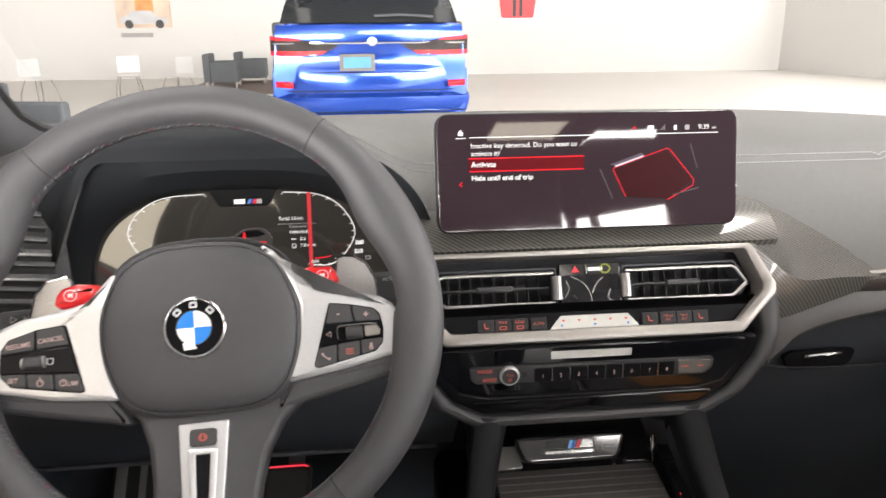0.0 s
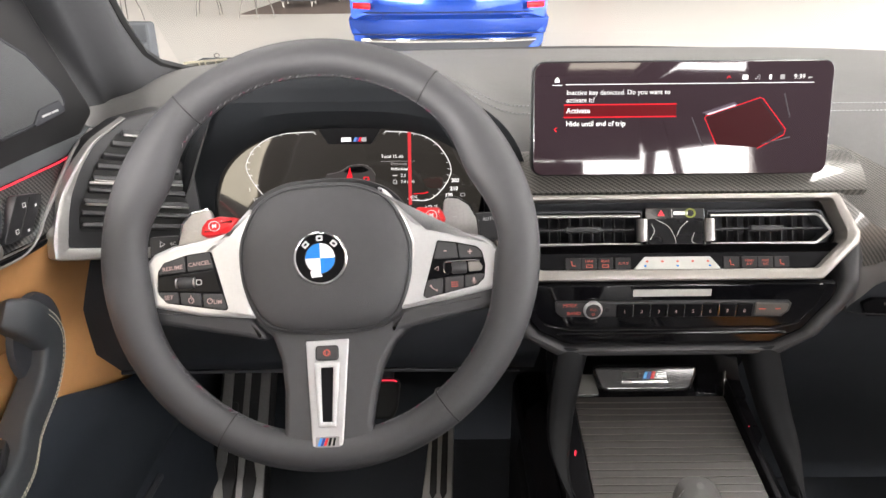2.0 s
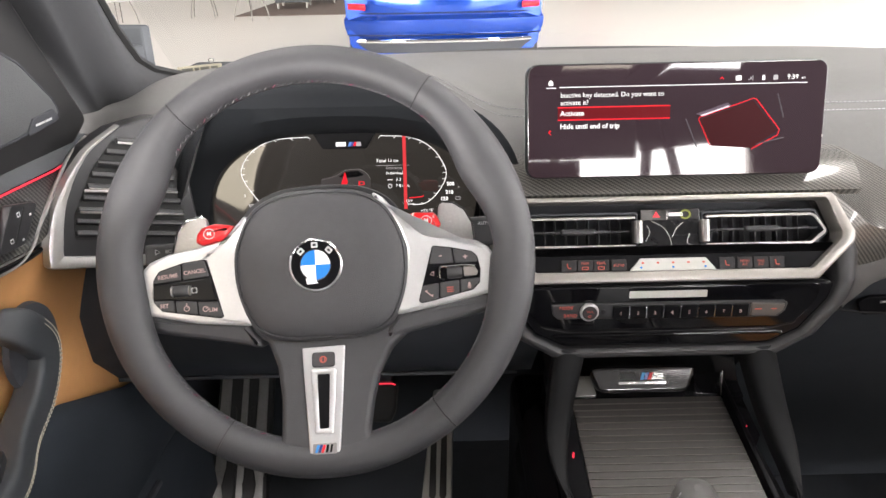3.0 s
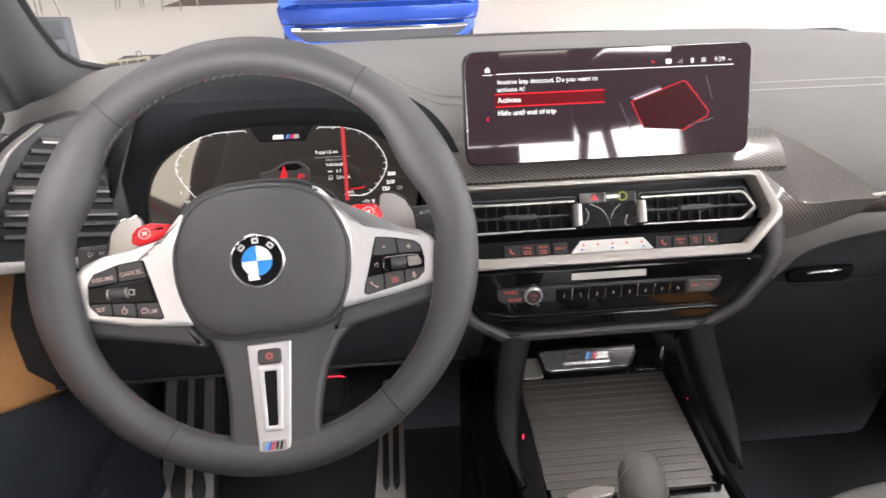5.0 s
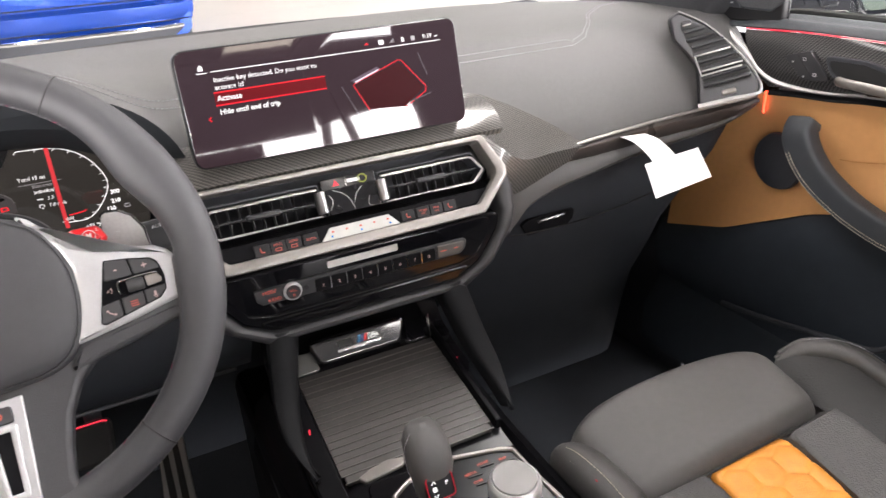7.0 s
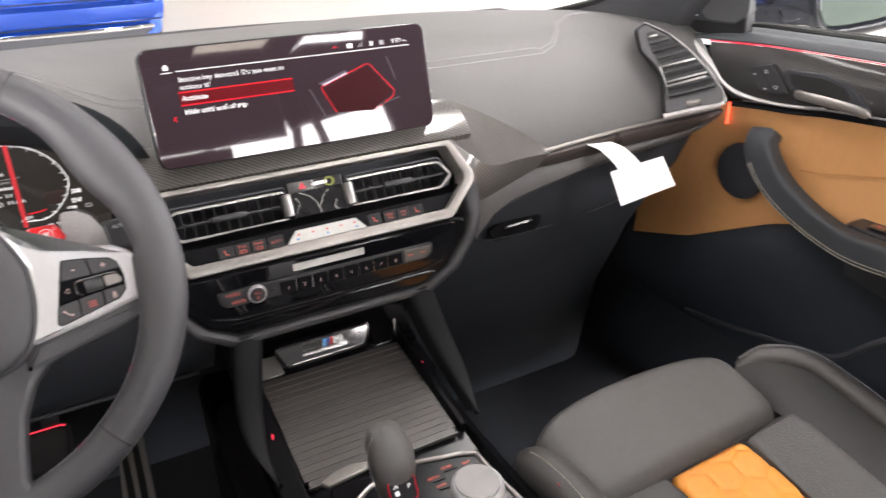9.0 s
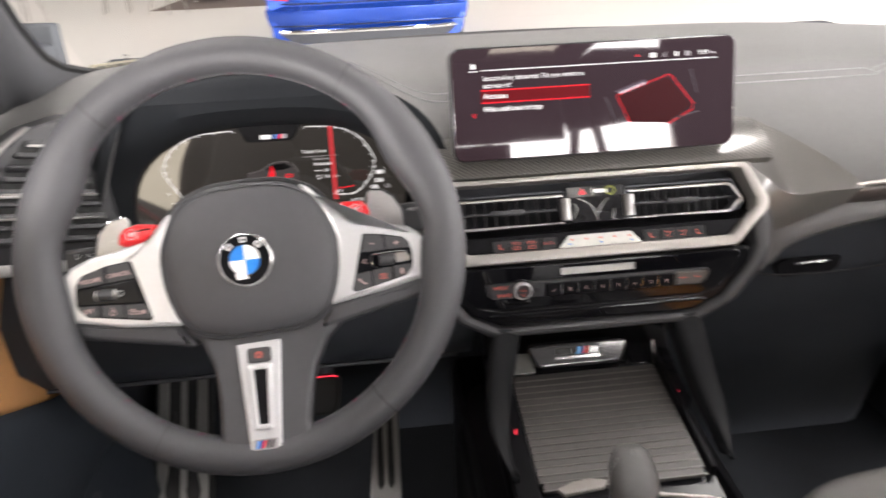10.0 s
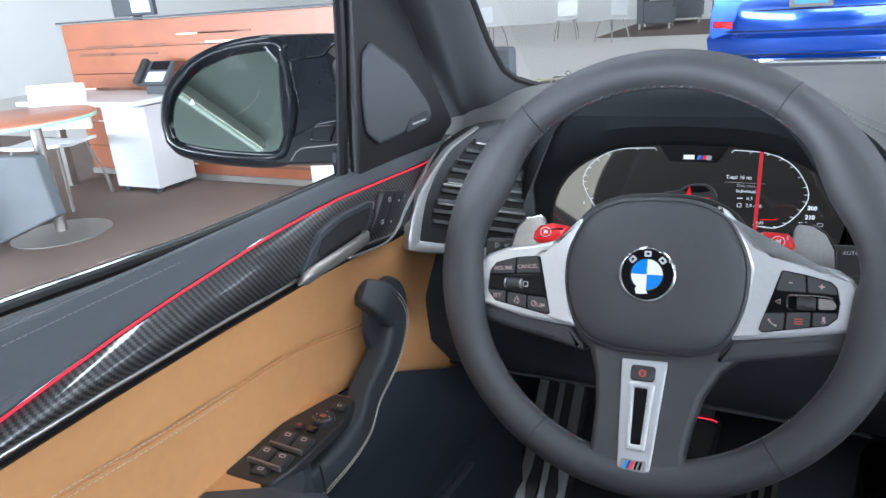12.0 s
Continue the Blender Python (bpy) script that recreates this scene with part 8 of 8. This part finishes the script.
part("foot_rail", block(-5.62, -2.80, 3.36, 3.44, 0.015, 0.06), SATIN, ws_)
part("glass_ledge", block(-5.62, -2.80, 3.34, 3.47, 1.215, 1.228), DARK, ws_)
dk = thing("office_desk", "white laminate office desk in front of a veneer screen", "desk", -4.5, 3.1, 0)
part("desk_top", block(-5.55, -4.30, 2.80, 3.36, 0.665, 0.70, 0.004), DESKW, dk)
part("pedestal", block(-4.86, -4.42, 2.98, 3.34, 0.045, 0.64, 0.004), DESKW, dk, "white drawer pedestal")
for z in (0.24, 0.44):
    part("drawer_gap", block(-4.858, -4.422, 2.977, 2.982, z, z + 0.006), GREY_MARK, dk, smooth=False)
part("desk_leg", block(-5.48, -5.42, 3.0, 3.06, 0.0, 0.665, 0.004), SATIN, dk)
for x in (-4.80, -4.48):
    for yy in (3.03, 3.29):
        part("castor", lathe([(0.028, 0.0), (0.028, 0.045)], 12), DARK, dk, m=pose(x, yy, 0))
cab = thing("low_cabinet", "low white cabinet beside the veneer screen", "cabinet", -2.9, 3.2, 0)
part("cabinet_body", block(-3.07, -2.60, 3.02, 3.36, 0.04, 0.42, 0.004), DESKW, cab)
part("cabinet_plinth", block(-3.05, -2.62, 3.05, 3.34, 0.0, 0.04), DARK, cab, smooth=False)
ph = thing("desk_telephone", "black desk telephone with a raised display", "telephone", -4.42, 3.10, 0.70)
PH = pose(-4.45, 3.20, 0.70)
part("phone_stand", moved(block(-0.10, 0.10, -0.05, 0.09, 0.0, 0.11, 0.01), PH), DARK, ph, "black sloping stand")
part("phone_body", moved(block(-0.15, 0.15, -0.10, 0.10, 0, 0.035, 0.01), PH @ pose(0, -0.01, 0.13, 48)), DARK, ph)
part("handset", moved(block(-0.145, -0.085, -0.105, 0.105, 0.03, 0.07, 0.018), PH @ pose(0, -0.01, 0.13, 48)), RUBBER, ph)
part("phone_screen", moved(block(-0.05, 0.12, 0.02, 0.09, 0.034, 0.038), PH @ pose(0, -0.01, 0.13, 48)), PIANO, ph)
part("key_field", moved(block(-0.05, 0.12, -0.08, 0.0, 0.034, 0.040, 0.002), PH @ pose(0, -0.01, 0.13, 48)), GREY_MARK, ph)
tb = thing("round_table", "round bistro table with a cherry top and steel foot", "table", -4.33, 2.1, 0)
part("table_top", moved(lathe([(0.44, 0), (0.45, 0.006), (0.45, 0.022), (0.44, 0.028), (0.0001, 0.028)], 48), pose(-4.5, 2.1, 0.70)), surface("cherry_top", (0.42, 0.16, 0.09), 0.35, vary=0.12, grain=12), tb)
part("table_edge", moved(lathe([(0.452, 0.0), (0.456, 0.01), (0.452, 0.02)], 48), pose(-4.5, 2.1, 0.695)), surface("glass_edge", (0.35, 0.6, 0.5), 0.2), tb)
part("table_column", moved(lathe([(0.035, 0.02), (0.035, 0.70)], 20), pose(-4.33, 2.1, 0)), SATIN, tb)
part("table_foot", moved(lathe([(0.29, 0.008), (0.29, 0.014), (0.20, 0.022), (0.04, 0.03), (0.0001, 0.03)], 48), pose(-4.33, 2.1, 0)), SATIN, tb)


def side_chair(x, y, turn, mat, label, group):
    c = thing("side_chair", label, "chair", x, y, 0, group)
    m = pose(x, y, 0, 0, 0, turn)
    part("seat_shell", moved(sheet([[(u * 0.23, v * 0.22, 0.45 - 0.015 * (1 - u * u) + (0.02 if v < -0.9 else 0)) for u in (-1, -0.5, 0, 0.5, 1)] for v in (-1, -0.4, 0.3, 1)], 0.02), m), mat, c)
    part("backrest", moved(sheet([[(u * 0.22, 0.23 + 0.05 * (zz - 0.5) - 0.03 * u * u, zz) for u in (-1, -0.5, 0, 0.5, 1)] for zz in (0.50, 0.65, 0.82)], 0.02), m), mat, c)
    for a in (-1, 1):
        for b in (-1, 1):
            part("leg", moved(tube(spline([(a * 0.17, b * 0.15, 0.43), (a * 0.22, b * 0.22, 0.2), (a * 0.24, b * 0.25, 0.008)], 4), 0.011, 8), m), SATIN, c)
    return c


side_chair(-5.02, 2.62, 20, DESKW, "white shell visitor chair with thin metal legs", "white visitor chairs")
def armchair(x, y, turn, label, group, w=0.80):
    c = thing("armchair", label, "armchair", x, y, 0, group)
    m = pose(x, y, 0, 0, 0, turn)
    part("seat_block", moved(block(-w / 2 + 0.12, w / 2 - 0.12, -0.38, 0.30, 0.16, 0.44, 0.03), m), FABRIC, c)
    part("back", moved(block(-w / 2, w / 2, 0.24, 0.40, 0.14, 0.80, 0.03), m), FABRIC, c)
    for a in (-1, 1):
        part("arm", moved(block(a * (w / 2 - 0.13), a * w / 2, -0.40, 0.24, 0.14, 0.62, 0.03), m), FABRIC, c)
        for b in (-0.34, 0.34):
            part("leg", moved(block(a * (w / 2 - 0.06) - 0.02, a * (w / 2 - 0.06) + 0.02, b - 0.02, b + 0.02, 0.0, 0.14), m), SATIN, c)
    return c


lc = thing("lounge_chair", "dark grey upholstered lounge chair beside the round table", "armchair", -4.4, 1.6, 0, "armchairs")
part("side_panel", moved(plate(rounded([(-4.9, 0.06), (-4.36, 0.06), (-3.74, 0.285), (-3.79, 0.60), (-4.9, 0.56)], 0.02, 4), -0.06, 0.0, 0.012), pose(0, 1.70, 0, 90)), FABRIC, lc, "slanting grey side panel")
part("seat_block", block(-4.9, -4.38, 1.15, 1.69, 0.12, 0.42, 0.03), FABRIC, lc)
for lx, ly in ((-4.85, 1.2), (-4.45, 1.2), (-4.85, 1.66), (-4.45, 1.66)):
    part("leg", block(lx - 0.02, lx + 0.02, ly - 0.02, ly + 0.02, 0.0, 0.12), SATIN, lc)
armchair(-3.65, 6.7, 75, "dark grey fabric armchair on the pale floor", "armchairs")
armchair(-3.75, 18.0, 95, "dark grey fabric armchair on the far carpet", "armchairs", 1.2)
armchair(-3.3, 19.6, 95, "dark grey fabric armchair on the far carpet", "armchairs", 1.2)
for cx, cy, tn in ((-5.2, 15.4, 10), (-4.0, 14.6, -30), (-6.5, 14.2, 60)):
    side_chair(cx, cy, tn, DESKW, "white shell chair on the pale floor", "white far chairs")


def wall_picture(x, z, w, h, back, label):
    p = thing("wall_picture", label, "picture", x, 21.99, z - h / 2)
    part("picture_panel", block(x - w / 2, x + w / 2, 21.94, 21.99, z - h / 2, z + h / 2), surface("picture_ground", back, 0.6, vary=0.3, grain=3, blotch=1), p, smooth=False)
    return p


p = wall_picture(-6.6, 1.98, 1.52, 1.05, (0.55, 0.42, 0.33), "wall picture of a silver car before a warm house")
part("painted_house", block(-6.8, -6.3, 21.93, 21.94, 1.85, 2.45), surface("print_orange", (0.6, 0.28, 0.1), 0.7, vary=0.3, grain=4), p, smooth=False)
part("painted_car", moved(plate(rounded([(-0.66, 0.04), (0.66, 0.04), (0.68, 0.18), (0.40, 0.24), (0.22, 0.40), (-0.30, 0.40), (-0.52, 0.24), (-0.66, 0.20)], 0.05, 3), 0, 0.01), pose(-6.6, 21.93, 1.52, 90)), surface("print_silver", (0.45, 0.45, 0.47), 0.6), p)
for wx in (-0.42, 0.44):
    part("painted_wheel", moved(plate(oval(0.12, 0.12, 16), 0, 0.014), pose(-6.6 + wx, 21.93, 1.55, 90)), surface("print_dark", (0.05, 0.05, 0.05), 0.7), p)
bars([0.9], 0.12, 0, surface("print_grey", (0.3, 0.28, 0.28), 0.7), p, pose(-6.85, 21.985, 1.25, 90))
p = wall_picture(4.38, 2.25, 1.1, 1.3, (0.75, 0.74, 0.73), "wall picture of a red car seen from above")
part("painted_car", moved(plate(rounded([(-0.5, -0.4), (0.5, -0.4), (0.55, 0.1), (0.45, 0.7), (-0.45, 0.7), (-0.55, 0.1)], 0.1, 4), 0, 0.01), pose(4.38, 21.93, 2.05, 90)), surface("print_red", (0.6, 0.03, 0.04), 0.5), p)
for wx in (-0.1, 0.1):
    part("painted_stripe", block(4.38 + wx - 0.05, 4.38 + wx + 0.05, 21.915, 21.92, 1.7, 2.7), surface("print_black", (0.03, 0.03, 0.03), 0.6), p, smooth=False)
scr = thing("desk_monitor", "small dark monitor behind the desk screen", "monitor", -5.17, 3.75, 0.0)
part("monitor_panel", block(-5.40, -4.94, 3.72, 3.76, 1.235, 1.53, 0.006), DARK, scr)
part("monitor_face", block(-5.17, -4.97, 3.71, 3.72, 1.26, 1.49), surface("monitor_blue", (0.35, 0.5, 0.55), 0.3), scr)
part("monitor_stand", block(-5.20, -5.14, 3.74, 3.78, 0.0, 1.26, 0.005), DARK, scr)
